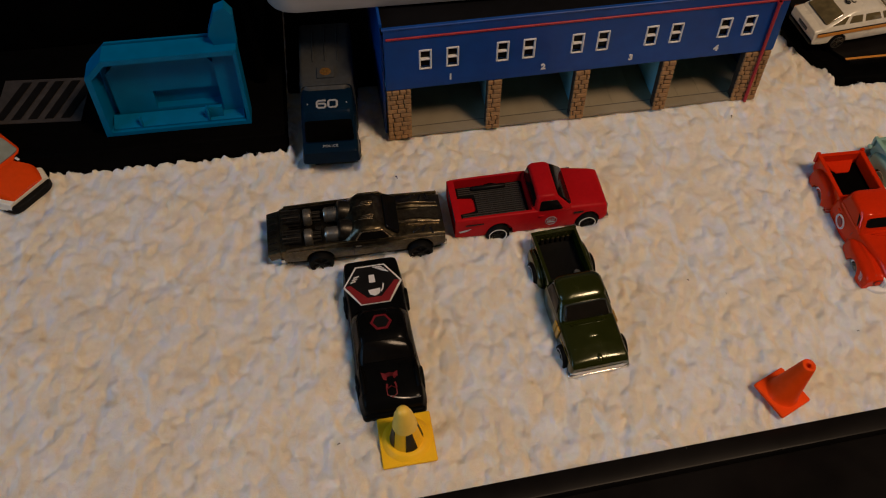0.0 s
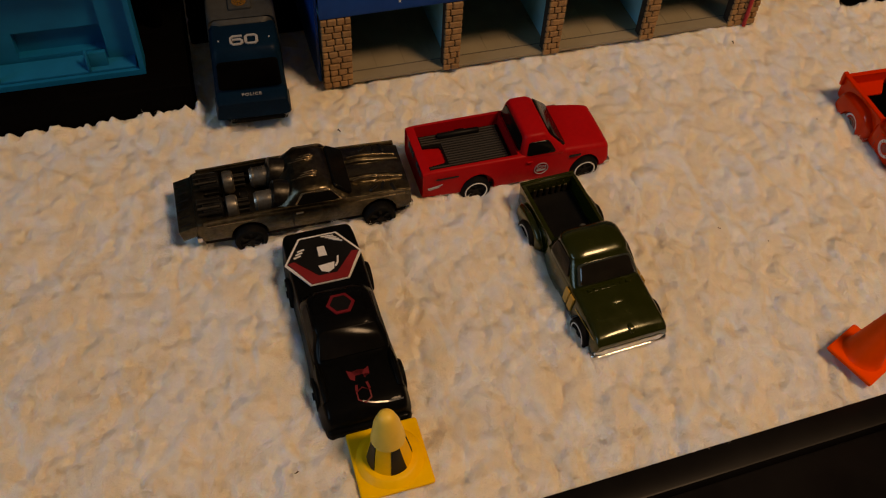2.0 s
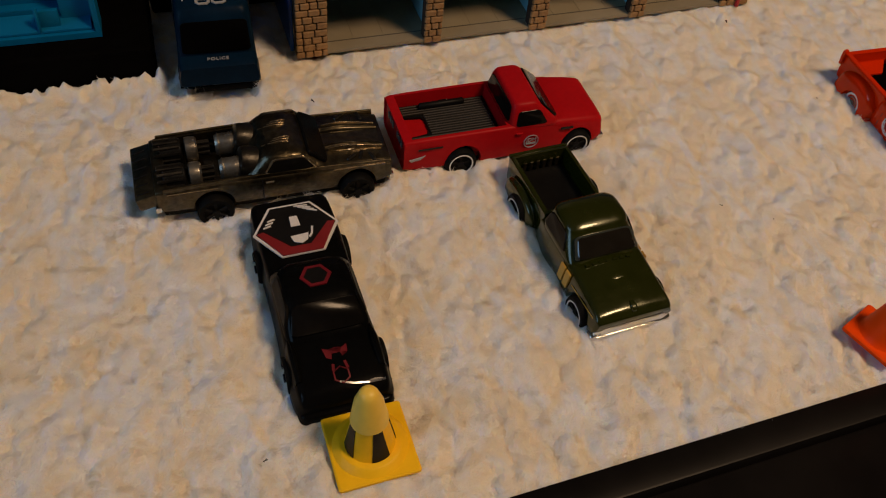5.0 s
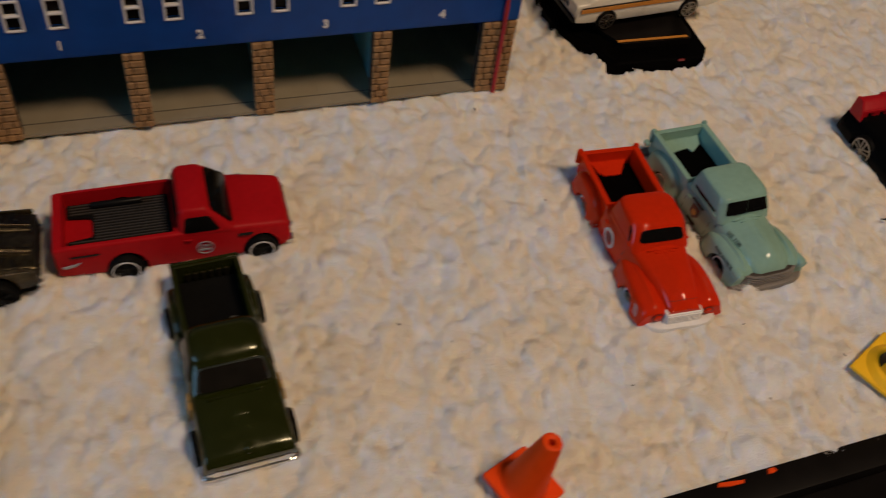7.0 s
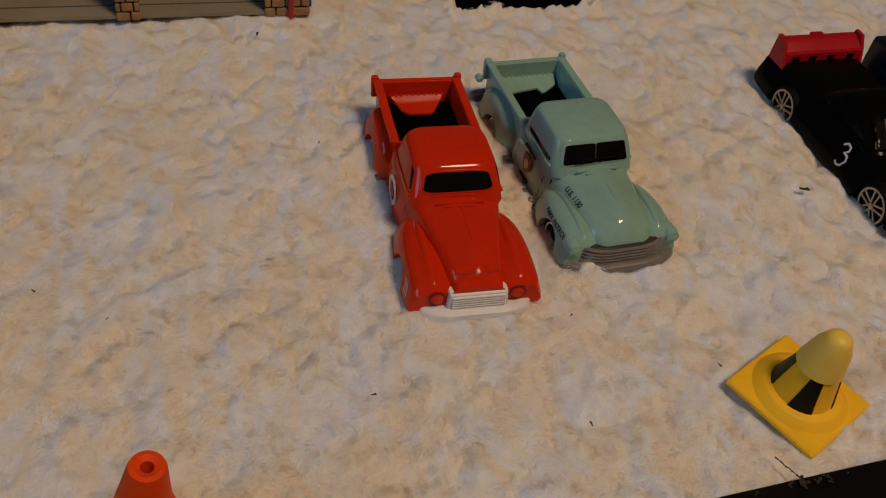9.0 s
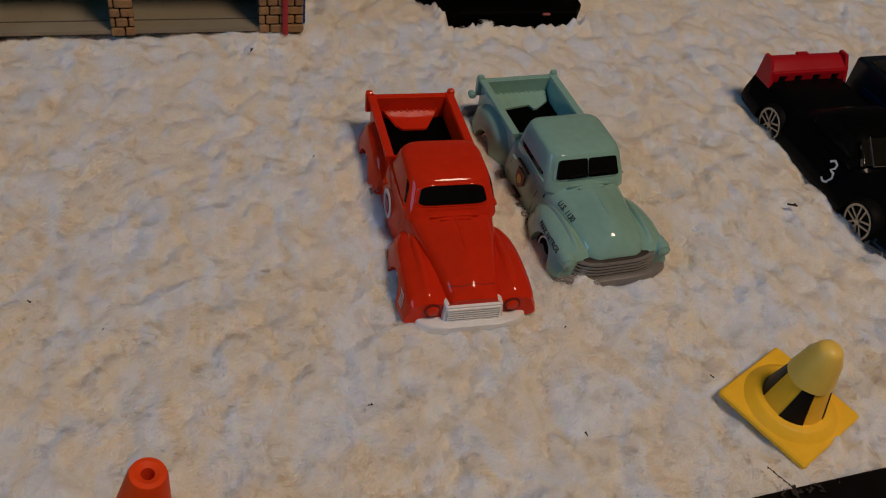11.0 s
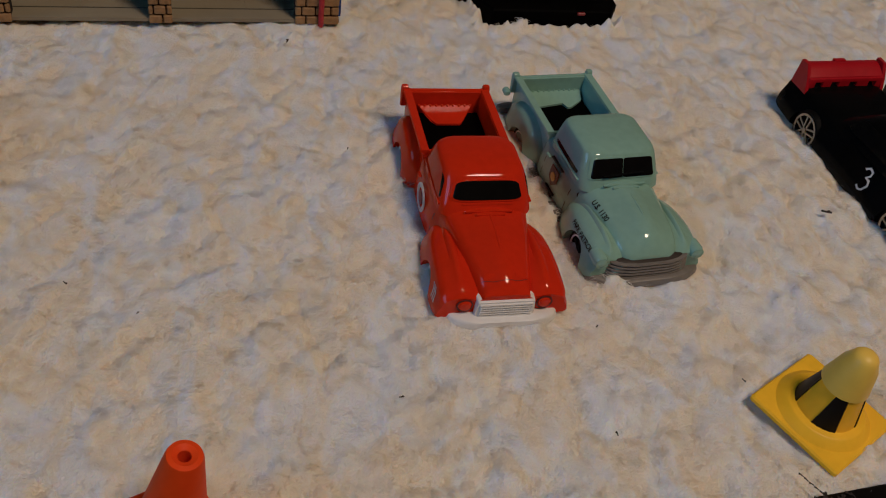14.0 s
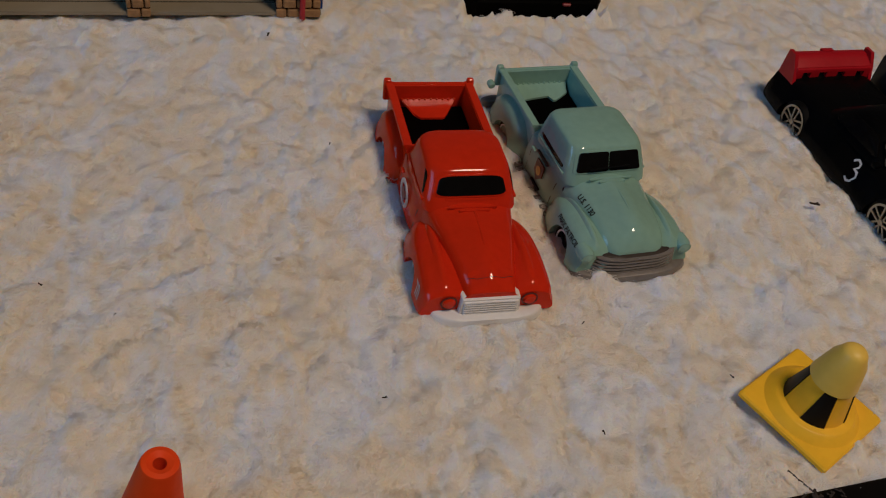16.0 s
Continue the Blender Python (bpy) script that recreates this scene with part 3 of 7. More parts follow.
def locks(x, y, cell, seed):
    """For each place the middle of the nearest lock of wool, and four numbers from 0 to 1 that the lock's fibres share."""
    rg = np.random.default_rng(seed)
    jx, jy, own = rg.random((256, 256)), rg.random((256, 256)), rg.random((4, 256, 256))
    u, v = x / cell, y / cell
    iu, iv = np.floor(u).astype(int), np.floor(v).astype(int)
    best, bu, bv = np.full(x.shape, 9.0), iu * 0, iv * 0
    for du in (-1, 0, 1):
        for dv in (-1, 0, 1):
            cu, cv = iu + du, iv + dv
            d = np.hypot(u - cu - jx[cu % 256, cv % 256], v - cv - jy[cu % 256, cv % 256])
            bu, bv, best = np.where(d < best, cu, bu), np.where(d < best, cv, bv), np.minimum(best, d)
    i, j = bu % 256, bv % 256
    return (bu + jx[i, j]) * cell, (bv + jy[i, j]) * cell, own[:, i, j]


def fuzz(count):
    """Fine curled fibres all over the pile, drawn together into locks, one joined mesh."""
    u, v = RNG.uniform(-0.21, 0.46, count), RNG.uniform(0.0012, 0.27, count)
    m = np.array(EDGE)
    x, y = m[0, 0] * u + m[0, 1] * v + m[0, 3], m[1, 0] * u + m[1, 1] * v + m[1, 3]
    keep = (footprints(x, y) < 0.3) & (outside(x, y, PRESSED[9:]) > 0.0022)
    x, y, v = x[keep], y[keep], v[keep]
    n = len(x)
    cx, cy, own = locks(x, y, 0.0034, 71)
    h, e = fleece_height(x, y), 0.0015
    hc = fleece_height(cx, cy)
    low = 0.0008 + 0.0010 * np.exp(-v / 0.003)
    gx, gy = (fleece_height(cx + e, cy) - hc) / e, (fleece_height(cx, cy + e) - hc) / e
    swirl = 2 * math.pi * (1.4 * value_noise(cx / 0.0080, cy / 0.0080, 41) + 0.25 * own[0])
    azimuth = np.arctan2(-gy + 0.45 * np.sin(swirl), -gx + 0.45 * np.cos(swirl)) + RNG.normal(0, 0.45, n)
    near = np.exp(-(np.maximum(outside(x, y, CARS) + 0.0005, 0) / 0.0030) ** 2)
    rise = 0.10 + 0.25 * own[1] + 0.35 * near + RNG.normal(0, 0.15, n)
    length = (0.0012 + 0.0012 * own[2]) * RNG.uniform(0.7, 1.2, n) * (1 + 0.6 * near)
    curl = 1.6 * (own[3] - 0.5)
    root, lock = np.stack([x, y, h - low - 0.0003], -1), np.stack([cx, cy, hc - low], -1)
    points, tip = [root], lock
    for k, draw in ((1, 0.12), (2, 0.30)):
        a, r = azimuth + curl * (k - 1), rise - 0.5 * (k - 1)
        step = 0.5 * length[:, None] * np.stack([np.cos(a) * np.cos(r), np.sin(a) * np.cos(r), np.sin(r)], -1)
        tip = tip + step
        loose = root + (tip - lock) * RNG.uniform(0.6, 1.15, n)[:, None] + RNG.normal(0, 0.00022, (n, 3))
        points.append(loose * (1 - draw) + tip * draw)
    e = 0.0026
    normals = np.stack([-0.8 * (fleece_height(x + e, y) - fleece_height(x - e, y)) / (2 * e) + 0.1 * np.cos(azimuth), -0.8 * (fleece_height(x, y + e) - fleece_height(x, y - e)) / (2 * e) + 0.1 * np.sin(azimuth), np.ones(n)], -1)
    normals /= np.linalg.norm(normals, axis=1)[:, None]
    return ribbons("fleece_pile", points, RNG.uniform(0.00008, 0.00016, n), normals, "soft cream wool fibres of the sherpa fleece")


fuzz(360000)


# ---- red pickup ----
def red_pickup(m):
    t = thing("toy_pickup", m, "satin red toy pickup with a ribbed black bed", "toy truck", "toy pickups")
    rear, front = -0.0165, 0.0275
    body = loft_x([(-0.0375, 0.0128, 0.0130, 0.0045, 0.0150, 0.001, 0), (-0.0365, 0.0138, 0.0136, 0.0035, 0.0163, 0.001, 0), (-0.016, 0.0146, 0.0138, 0.0032, 0.0165, 0.001, 0), (0.003, 0.0146, 0.0138, 0.0032, 0.0165, 0.001, 0), (0.018, 0.0146, 0.0136, 0.0032, 0.0160, 0.0018, 0.0003), (0.030, 0.0144, 0.0130, 0.0035, 0.0148, 0.002, 0.0004), (0.0365, 0.0136, 0.0124, 0.0045, 0.0138, 0.0022, 0.0003), (0.0378, 0.0128, 0.0116, 0.0055, 0.0125, 0.002, 0)], 3)
    body = cut(body, box(-0.0352, -0.0005, -0.0120, 0.0120, 0.0105, 0.03), arch(rear, 0.0146, 0.0066, 0.0052), arch(rear, -0.0146, 0.0066, 0.0052), arch(front, 0.0146, 0.0064), arch(front, -0.0146, 0.0064))
    b = part("body", body, RED_MATTE, t)
    part("base", box(-0.036, 0.0372, -0.0125, 0.0125, 0.0022, 0.0050, 0.001), BLACK_PLASTIC, t)
    # ribbed liner with a cut-out at the tailgate
    liner = loft([[(x, y, z) for x, y in ((-0.0345, -0.0115), (-0.001, -0.0115), (-0.001, 0.0115), (-0.0345, 0.0115), (-0.0345, 0.0055), (-0.0270, 0.0045), (-0.0262, 0.0030), (-0.0262, -0.0030), (-0.0270, -0.0045), (-0.0345, -0.0055))] for z in (0.0106, 0.0114)])
    part("bed_liner", liner, BLACK_PLASTIC, t, "black ribbed bed liner")
    for k in range(17):
        y = -0.0104 + 0.0013 * k
        part("rib", box(-0.0335 if abs(y) > 0.0052 else -0.0258, -0.0022, y - 0.00028, y + 0.00028, 0.0113, 0.0120, 0.0001, 1), RIB_GREY, t)
    part("bed_tube", moved(tube([(0.0010, -0.0085), (0.0013, -0.008), (0.0013, 0.008), (0.0010, 0.0085)], 12, "x"), Matrix.Translation((-0.018, 0.0088, 0.0127))), BLACK_PLASTIC, t, "black tube lying along the bed")
    cab = part("cab", loft_z([(0.0150, 0.0002, 0.0195, 0.0138, 0.003), (0.0165, 0.0004, 0.0188, 0.0137, 0.003), (0.0215, 0.0012, 0.0134, 0.0120, 0.0022), (0.0236, 0.0020, 0.0112, 0.0112, 0.0022), (0.0242, 0.0030, 0.0104, 0.0102, 0.0022)], 3), RED_MATTE, t)
    for s in (1, -1):
        part("side_window", pane([(0.0024, s * 0.0137, 0.0163), (0.0146, s * 0.0137, 0.0163), (0.0114, s * 0.0120, 0.0215), (0.0034, s * 0.0120, 0.0215)][::-s], 0.0002, 0.16), GLASS_DARK, cab, "dark side window")
        part("door_handle", box(0.0026, 0.0050, s * 0.0146 - 0.0003, s * 0.0146 + 0.0003, 0.0136, 0.0142, 0.0001, 1), RED_MATTE, t)
    part("windscreen", pane([(0.0188, -0.0120, 0.0170), (0.0188, 0.0120, 0.0170), (0.0118, 0.0102, 0.0230), (0.0118, -0.0102, 0.0230)], 0.0004, 0.12), GLASS_DARK, cab, "dark windscreen")
    part("rear_window", pane([(0.0003, 0.0112, 0.0170), (0.0003, -0.0112, 0.0170), (0.0016, -0.0098, 0.0226), (0.0016, 0.0098, 0.0226)], 0.0004, 0.14), GLASS_DARK, cab, "dark rear window")
    part("grille", box(0.0368, 0.0384, -0.0105, 0.0105, 0.0070, 0.0115, 0.0005), BLACK_PLASTIC, t)
    for s in (1, -1):
        part("headlight", moved(tube([(0.0017, -0.0006), (0.0017, 0.0004), (0.0012, 0.0009)], 14, "x"), Matrix.Translation((0.0380, s * 0.0090, 0.0094))), CHROME, t, "small silver headlight")
        part("bumper_corner", box(0.0362, 0.0388, s * 0.0118 - 0.0018, s * 0.0118 + 0.0018, 0.0048, 0.0066, 0.0004), CHROME, t)
        part("stripe", box(0.0200, 0.0248, s * 0.01445 - 0.0003, s * 0.01445 + 0.0003, 0.0128, 0.0136, 0.0001, 1), BLACK_DECAL, t)
        part("long_stripe", box(-0.0335, -0.0245, s * 0.0143 - 0.0002, s * 0.0143 + 0.0002, 0.0128, 0.0134, 0.0001, 1), BLACK_DECAL, t)
        face = facing((0.0088, s * 0.01475, 0.0098), (0, s, 0))
        part("door_badge", joined(band(0.0026, 0.0028, face), words("JDM", 0.0022, face @ Matrix.Translation((0, 0.0006, 0))), plate([(-0.0018, -0.0012), (0.0018, -0.0012), (0.0018, -0.0005), (-0.0018, -0.0005)], face, 0.0001)), DIM_DECAL, t, "white round door badge")
        part("flame_mark", plate([(-0.0028, 0), (0.002, 0.0008), (0.003, 0.0012), (0.0012, -0.0002), (-0.0022, -0.0008)], facing((-0.0338, s * 0.01425, 0.0092), (0, s, 0)), 0.0002), DIM_DECAL, t, "small greyed white swoosh mark")
        wheel(t, rear - 0.0010, s * 0.0136, 0.0060, 0.0040, s).location.z = -0.0014
        wheel(t, front, s * 0.0132, 0.0057, 0.0040, s).location.z = -0.0008
    part("tailgate_lettering", joined(*[plate([(k - 0.0008, -0.0012), (k + 0.0008, -0.0012), (k + 0.0008, 0.0012), (k - 0.0008, 0.0012)], facing((-0.0378, 0, 0.0115), (-1, 0, 0)), 0.0002) for k in (-0.008, -0.0055, -0.003, 0.003, 0.0055, 0.008)]), GREY_PLASTIC, t, "grey marks across the tailgate")
    return t


red_pickup(car_pose(0.0971, 0.3692, 12.2, -0.0044, 1.04))


# ---- olive green pickup ----
def green_pickup(m):
    t = thing("toy_pickup", m, "glossy olive green toy stepside pickup with chrome bumper", "toy truck", "toy pickups")
    rear, front = -0.0200, 0.0262
    nose = loft_x([(-0.0068, 0.0128, 0.0122, 0.0035, 0.0150, 0.0015, 0), (0.0, 0.0136, 0.0128, 0.0033, 0.0160, 0.0020, 0.0003), (0.014, 0.0138, 0.0130, 0.0033, 0.0160, 0.0022, 0.0006), (0.026, 0.0140, 0.0130, 0.0035, 0.0150, 0.0022, 0.0006), (0.0335, 0.0139, 0.0130, 0.0045, 0.0138, 0.0016, 0.0004), (0.0358, 0.0136, 0.0130, 0.0070, 0.0125, 0.0012, 0.0002), (0.0368, 0.0131, 0.0125, 0.0086, 0.0116, 0.0008, 0.0001)], 4)
    nose = cut(nose, arch(front, 0.0146, 0.0068), arch(front, -0.0146, 0.0068))
    shell = part("body", nose, GREEN_PAINT, t)
    for s in (1, -1):
        part("thin_stripe", laid(stroke([(-0.0080 * s, 0.0), (0.0060 * s, -0.0004)], 0.00045, facing((0.0255, s * 0.0160, 0.0122), (0, s, 0.1)), 0.0), shell, (0, s, 0.1)), GOLD_DECAL, t, "thin gold line")
    bed = cut(loft_x([(-0.0360, 0.0104, 0.0106, 0.0045, 0.0158, 0.0006, 0), (-0.0350, 0.0108, 0.0110, 0.0040, 0.0165, 0.0006, 0), (-0.020, 0.0110, 0.0112, 0.0040, 0.0165, 0.0006, 0), (-0.0068, 0.0110, 0.0112, 0.0040, 0.0165, 0.0006, 0)], 2), box(-0.0342, -0.0082, -0.0096, 0.0096, 0.0070, 0.03))
    b = part("bed", bed, GREEN_PAINT, t)
    part("bed_floor", box(-0.0338, -0.0086, -0.0094, 0.0094, 0.0071, 0.0096, 0.0002, 1), BLACK_PLASTIC, t, "black bed floor")
    part("tailgate_rail", box(-0.0366, -0.0354, -0.0112, 0.0112, 0.0154, 0.0168, 0.0004), GREEN_PAINT, t)
    for k in range(6):
        part("vent", box(-0.0336, -0.0330, -0.0066 + 0.0025 * k, -0.0052 + 0.0025 * k, 0.0102, 0.0140, 0.0002, 1), GUNMETAL, t)
    for s in (1, -1):
        fender = loft_x([(-0.0325, 0.0008, 0.0006, 0.0055, 0.0085, 0.001, 0.0004), (-0.030, 0.0023, 0.0017, 0.0045, 0.0120, 0.002, 0.0004), (-0.022, 0.0028, 0.0020, 0.0042, 0.0138, 0.002, 0.0004), (-0.0145, 0.0024, 0.0018, 0.0042, 0.0120, 0.002, 0.0004), (-0.0110, 0.0010, 0.0008, 0.0045, 0.0085, 0.001, 0.0002)], 4, s * 0.0118)
        part("rear_fender", cut(fender, arch(rear, s * 0.0142, 0.0066, 0.008)), GREEN_PAINT, t)
        part("running_board", box(-0.0105, -0.0040, s * 0.0122 - 0.0018, s * 0.0122 + 0.0018, 0.0040, 0.0056, 0.0004), GREEN_PAINT, t)
        part("side_window", pane([(-0.0042, s * 0.01265, 0.0166), (0.0108, s * 0.01265, 0.0166), (0.0068, s * 0.01095, 0.0220), (-0.0030, s * 0.01095, 0.0220)][::-s], 0.0003, 0.18), GLASS_DARK, t, "dark side window")
        for k, x in enumerate((0.0118, 0.0152)):
            part("side_stripe", plate([(-0.0013, -0.0030), (0.0013, -0.0030), (0.0013, 0.0030), (-0.0013, 0.0030)], facing((x + 0.0013, s * 0.01375, 0.0112), (0, s, 0.1)), 0.0003), GOLD_DECAL, t, "gold side stripe")
        part("headlight", moved(tube([(0.0019, -0.001), (0.0019, 0.0004), (0.0014, 0.001)], 14, "x"), Matrix.Translation((0.0360, s * 0.0100, 0.0080))), CHROME, t, "silver headlight")
        wheel(t, rear, s * 0.0131, 0.0060, 0.0042, s)
        wheel(t, front, s * 0.0129, 0.0058, 0.0042, s)
    cab = part("cab", loft_z([(0.0150, -0.0066, 0.0170, 0.0128, 0.004), (0.0164, -0.0064, 0.0155, 0.0127, 0.004), (0.0212, -0.0058, 0.0100, 0.0112, 0.004), (0.0232, -0.0050, 0.0082, 0.0106, 0.004), (0.0244, -0.0028, 0.0058, 0.0086, 0.004), (0.0247, 0.0, 0.003, 0.0050, 0.003)], 4), GREEN_PAINT, t)
    screen = part("windscreen", pane([(0.0153, -0.0104, 0.0171), (0.0153, 0.0104, 0.0171), (0.0101, 0.0092, 0.0217), (0.0101, -0.0092, 0.0217)], 0.0009, 0.12), SMOKE, cab, "smoky brown windscreen")
    # Rim behind the screen, coloured lighter for the reflecting glass edge.
    part("screen_edge", pane([(0.0152, -0.0112, 0.0168), (0.0152, 0.0112, 0.0168), (0.0098, 0.0098, 0.0221), (0.0098, -0.0098, 0.0221)], 0.0006, 0.12), SCREEN_EDGE, screen, "paler windscreen rim for the reflection on its edge")
    part("rear_window", pane([(-0.0066, 0.0090, 0.0176), (-0.0066, -0.0090, 0.0176), (-0.0060, -0.0080, 0.0216), (-0.0060, 0.0080, 0.0216)], 0.0004, 0.14), GLASS_DARK, cab, "dark rear window")
    part("cowl_vent", joined(*[box(0.0168, 0.0178, -0.0085 + 0.0024 * k, -0.0068 + 0.0024 * k, 0.0162, 0.0168, 0.0002, 1) for k in range(7)]), GREEN_PAINT, t)
    part("hood_ornament", loft_x([(0.0325, 0.0009, 0.0007, 0.0140, 0.0147, 0.0004, 0), (0.0345, 0.0012, 0.001, 0.0138, 0.0146, 0.0004, 0), (0.0358, 0.0006, 0.0005, 0.0128, 0.0136, 0.0003, 0)], 2), GREEN_PAINT, t)
    part("bumper", loft_x([(0.0340, 0.0146, 0.0144, 0.0042, 0.0062, 0.0006, 0), (0.0364, 0.0144, 0.0142, 0.0040, 0.0064, 0.0008, 0), (0.0373, 0.0128, 0.0126, 0.0042, 0.0063, 0.0008, 0)], 3), CHROME, t, "bright chrome front bumper")
    part("grille", loft_x([(0.0338, 0.0134, 0.0132, 0.0060, 0.0096, 0.0006, 0), (0.0358, 0.0132, 0.0130, 0.0060, 0.0096, 0.0008, 0), (0.0367, 0.0122, 0.0120, 0.0060, 0.0092, 0.0008, 0), (0.0370, 0.0080, 0.0078, 0.0062, 0.0090, 0.0008, 0)], 3), CHROME, t, "bright chrome full-width grille")
    part("hood_scoop", loft_x([(0.0200, 0.0034, 0.0026, 0.0150, 0.0160, 0.0006, 0.0002), (0.0235, 0.0040, 0.0032, 0.0145, 0.0159, 0.0007, 0.0002), (0.0252, 0.0036, 0.0026, 0.0140, 0.0152, 0.0006, 0)], 3), GREEN_PAINT, t)
    part("spare_wheel_boss", moved(tube([(0.0016, 0), (0.0016, 0.0022), (0.0011, 0.0028)], 14), Matrix.Translation((-0.0130, 0.0050, 0.0096))), STEEL, t, "dull round boss on the bed floor")
    return t


green_pickup(car_pose(0.1190, 0.3128, -74.5, -0.0064))


# ---- rounded old pickups ----
def old_pickup(m, paint, label, base, bumper, grille, rims, mint=False):
    t = thing("toy_pickup", m, label, "toy truck", "toy pickups")
    rear, front = -0.0215, 0.0236
    # cab and cowl
    cab_low = part("body", loft_x([(-0.0112, 0.0118, 0.0108, 0.0035, 0.0150, 0.002, 0), (-0.008, 0.0126, 0.0118, 0.0032, 0.0160, 0.003, 0.0002), (0.004, 0.0127, 0.0118, 0.0032, 0.0166, 0.003, 0.0004), (0.0100, 0.0118, 0.0106, 0.0035, 0.0166, 0.003, 0.0006), (0.0130, 0.0106, 0.0092, 0.0040, 0.0150, 0.003, 0.0004)], 4), paint, t)
    if mint:
        levels = [(0.0150, -0.0098, 0.0134, 0.0112, 0.0034), (0.0172, -0.0097, 0.0126, 0.0110, 0.0034), (0.0198, -0.0093, 0.0112, 0.0106, 0.0034), (0.0228, -0.0087, 0.0096, 0.0099, 0.0034), (0.0240, -0.0076, 0.0082, 0.0091, 0.0034), (0.0247, -0.0050, 0.0050, 0.0064, 0.003)]
    else:
        levels = [(0.0150, -0.0100, 0.0134, 0.0114, 0.0040), (0.0172, -0.0098, 0.0124, 0.0111, 0.0040), (0.0198, -0.0092, 0.0106, 0.0106, 0.0042), (0.0226, -0.0084, 0.0086, 0.0099, 0.0044), (0.0239, -0.0070, 0.0070, 0.0088, 0.0044), (0.0246, -0.0044, 0.0040, 0.0058, 0.003)]
    upper = part("cab", loft_z(levels, 5), paint, t)
    # hood that narrows to a rounded nose
    if mint:
        stations = [(0.0090, 0.0114, 0.0108, 0.0060, 0.0164, 0.0046, 0.0008), (0.0140, 0.0112, 0.0104, 0.0060, 0.0162, 0.0050, 0.0014), (0.0200, 0.0108, 0.0098, 0.0060, 0.0158, 0.0052, 0.0018), (0.0260, 0.0104, 0.0092, 0.0060, 0.0152, 0.0052, 0.0020), (0.0305, 0.0096, 0.0084, 0.0062, 0.0142, 0.0046, 0.0018), (0.0332, 0.0084, 0.0072, 0.0066, 0.0126, 0.0036, 0.0012), (0.0346, 0.0068, 0.0056, 0.0070, 0.0110, 0.0024, 0.0004)]
    else:
        stations = [(0.0090, 0.0114, 0.0108, 0.0060, 0.0164, 0.0034, 0.0006), (0.0140, 0.0106, 0.0100, 0.0060, 0.0163, 0.0034, 0.0010), (0.0200, 0.0094, 0.0088, 0.0060, 0.0160, 0.0034, 0.0014), (0.0260, 0.0082, 0.0076, 0.0060, 0.0154, 0.0034, 0.0014), (0.0310, 0.0072, 0.0066, 0.0062, 0.0145, 0.0034, 0.0012), (0.0342, 0.0068, 0.0060, 0.0066, 0.0131, 0.0032, 0.0010), (0.0363, 0.0064, 0.0054, 0.0100, 0.0118, 0.0008, 0.0002)]
    hood = part("hood", loft_x(stations, 5), paint, t)
    part("apron", loft_x([(0.0300, 0.0100, 0.0096, 0.0046, 0.0104, 0.002, 0), (0.0338, 0.0100, 0.0096, 0.0046, 0.0102, 0.002, 0), (0.0352, 0.0094, 0.0088, 0.0050, 0.0096, 0.002, 0)], 2), paint, t)
    for s in (1, -1):
        if mint:
            fen = [(0.0085, 0.0010, 0.0006, 0.0040, 0.0070, 0.001, 0), (0.0112, 0.0036, 0.0026, 0.0034, 0.0102, 0.002, 0.0006), (0.0170, 0.0052, 0.0044, 0.0032, 0.0126, 0.0038, 0.0008), (0.0240, 0.0058, 0.0050, 0.0032, 0.0134, 0.0042, 0.0008), (0.0290, 0.0058, 0.0050, 0.0034, 0.0130, 0.0042, 0.0006), (0.0320, 0.0056, 0.0048, 0.0042, 0.0120, 0.0040, 0.0004), (0.0338, 0.0048, 0.0040, 0.0054, 0.0104, 0.0024, 0.0002)]
        else:
            fen = [(0.0080, 0.0012, 0.0008, 0.0040, 0.0074, 0.001, 0), (0.0108, 0.0042, 0.0032, 0.0034, 0.0106, 0.003, 0.0006), (0.0165, 0.0055, 0.0046, 0.0032, 0.0124, 0.0036, 0.0008), (0.0230, 0.0059, 0.0050, 0.0032, 0.0131, 0.0038, 0.0008), (0.0290, 0.0060, 0.0051, 0.0034, 0.0127, 0.0038, 0.0008), (0.0335, 0.0058, 0.0050, 0.0040, 0.0117, 0.0034, 0.0006), (0.0354, 0.0054, 0.0044, 0.0046, 0.0104, 0.0026, 0.0003)]
        fender = part("front_fender", cut(loft_x(fen, 5, s * 0.0099), arch(front, s * 0.0156, 0.0056 if mint else 0.0052, 0.006)), paint, t)
        rf = loft_x([(-0.0352, 0.0016, 0.0010, 0.0046, 0.0080, 0.001, 0), (-0.0330, 0.0038, 0.0028, 0.0036, 0.0116, 0.003, 0.0006), (-0.0285, 0.0046, 0.0034, 0.0032, 0.0140, 0.0034, 0.0008), (-0.0225, 0.0049, 0.0036, 0.0030, 0.0148, 0.0036, 0.0008), (-0.0165, 0.0045, 0.0033, 0.0030, 0.0136, 0.0034, 0.0006), (-0.0128, 0.0032, 0.0022, 0.0034, 0.0102, 0.002, 0.0004), (-0.0112, 0.0014, 0.0008, 0.0040, 0.0070, 0.001, 0)], 5, s * 0.0104)
        part("rear_fender", cut(rf, arch(rear, s * 0.0160, 0.0054, 0.005), box(-0.0400, -0.0050, -0.0102, 0.0102, 0.0, 0.03)), paint, t)
        if mint:
            board = part("running_board", box(-0.0125, 0.0115, s * 0.0122 - 0.0020, s * 0.0122 + 0.0020, 0.0026, 0.0044, 0.0005), base, t, "brown-grey running board")
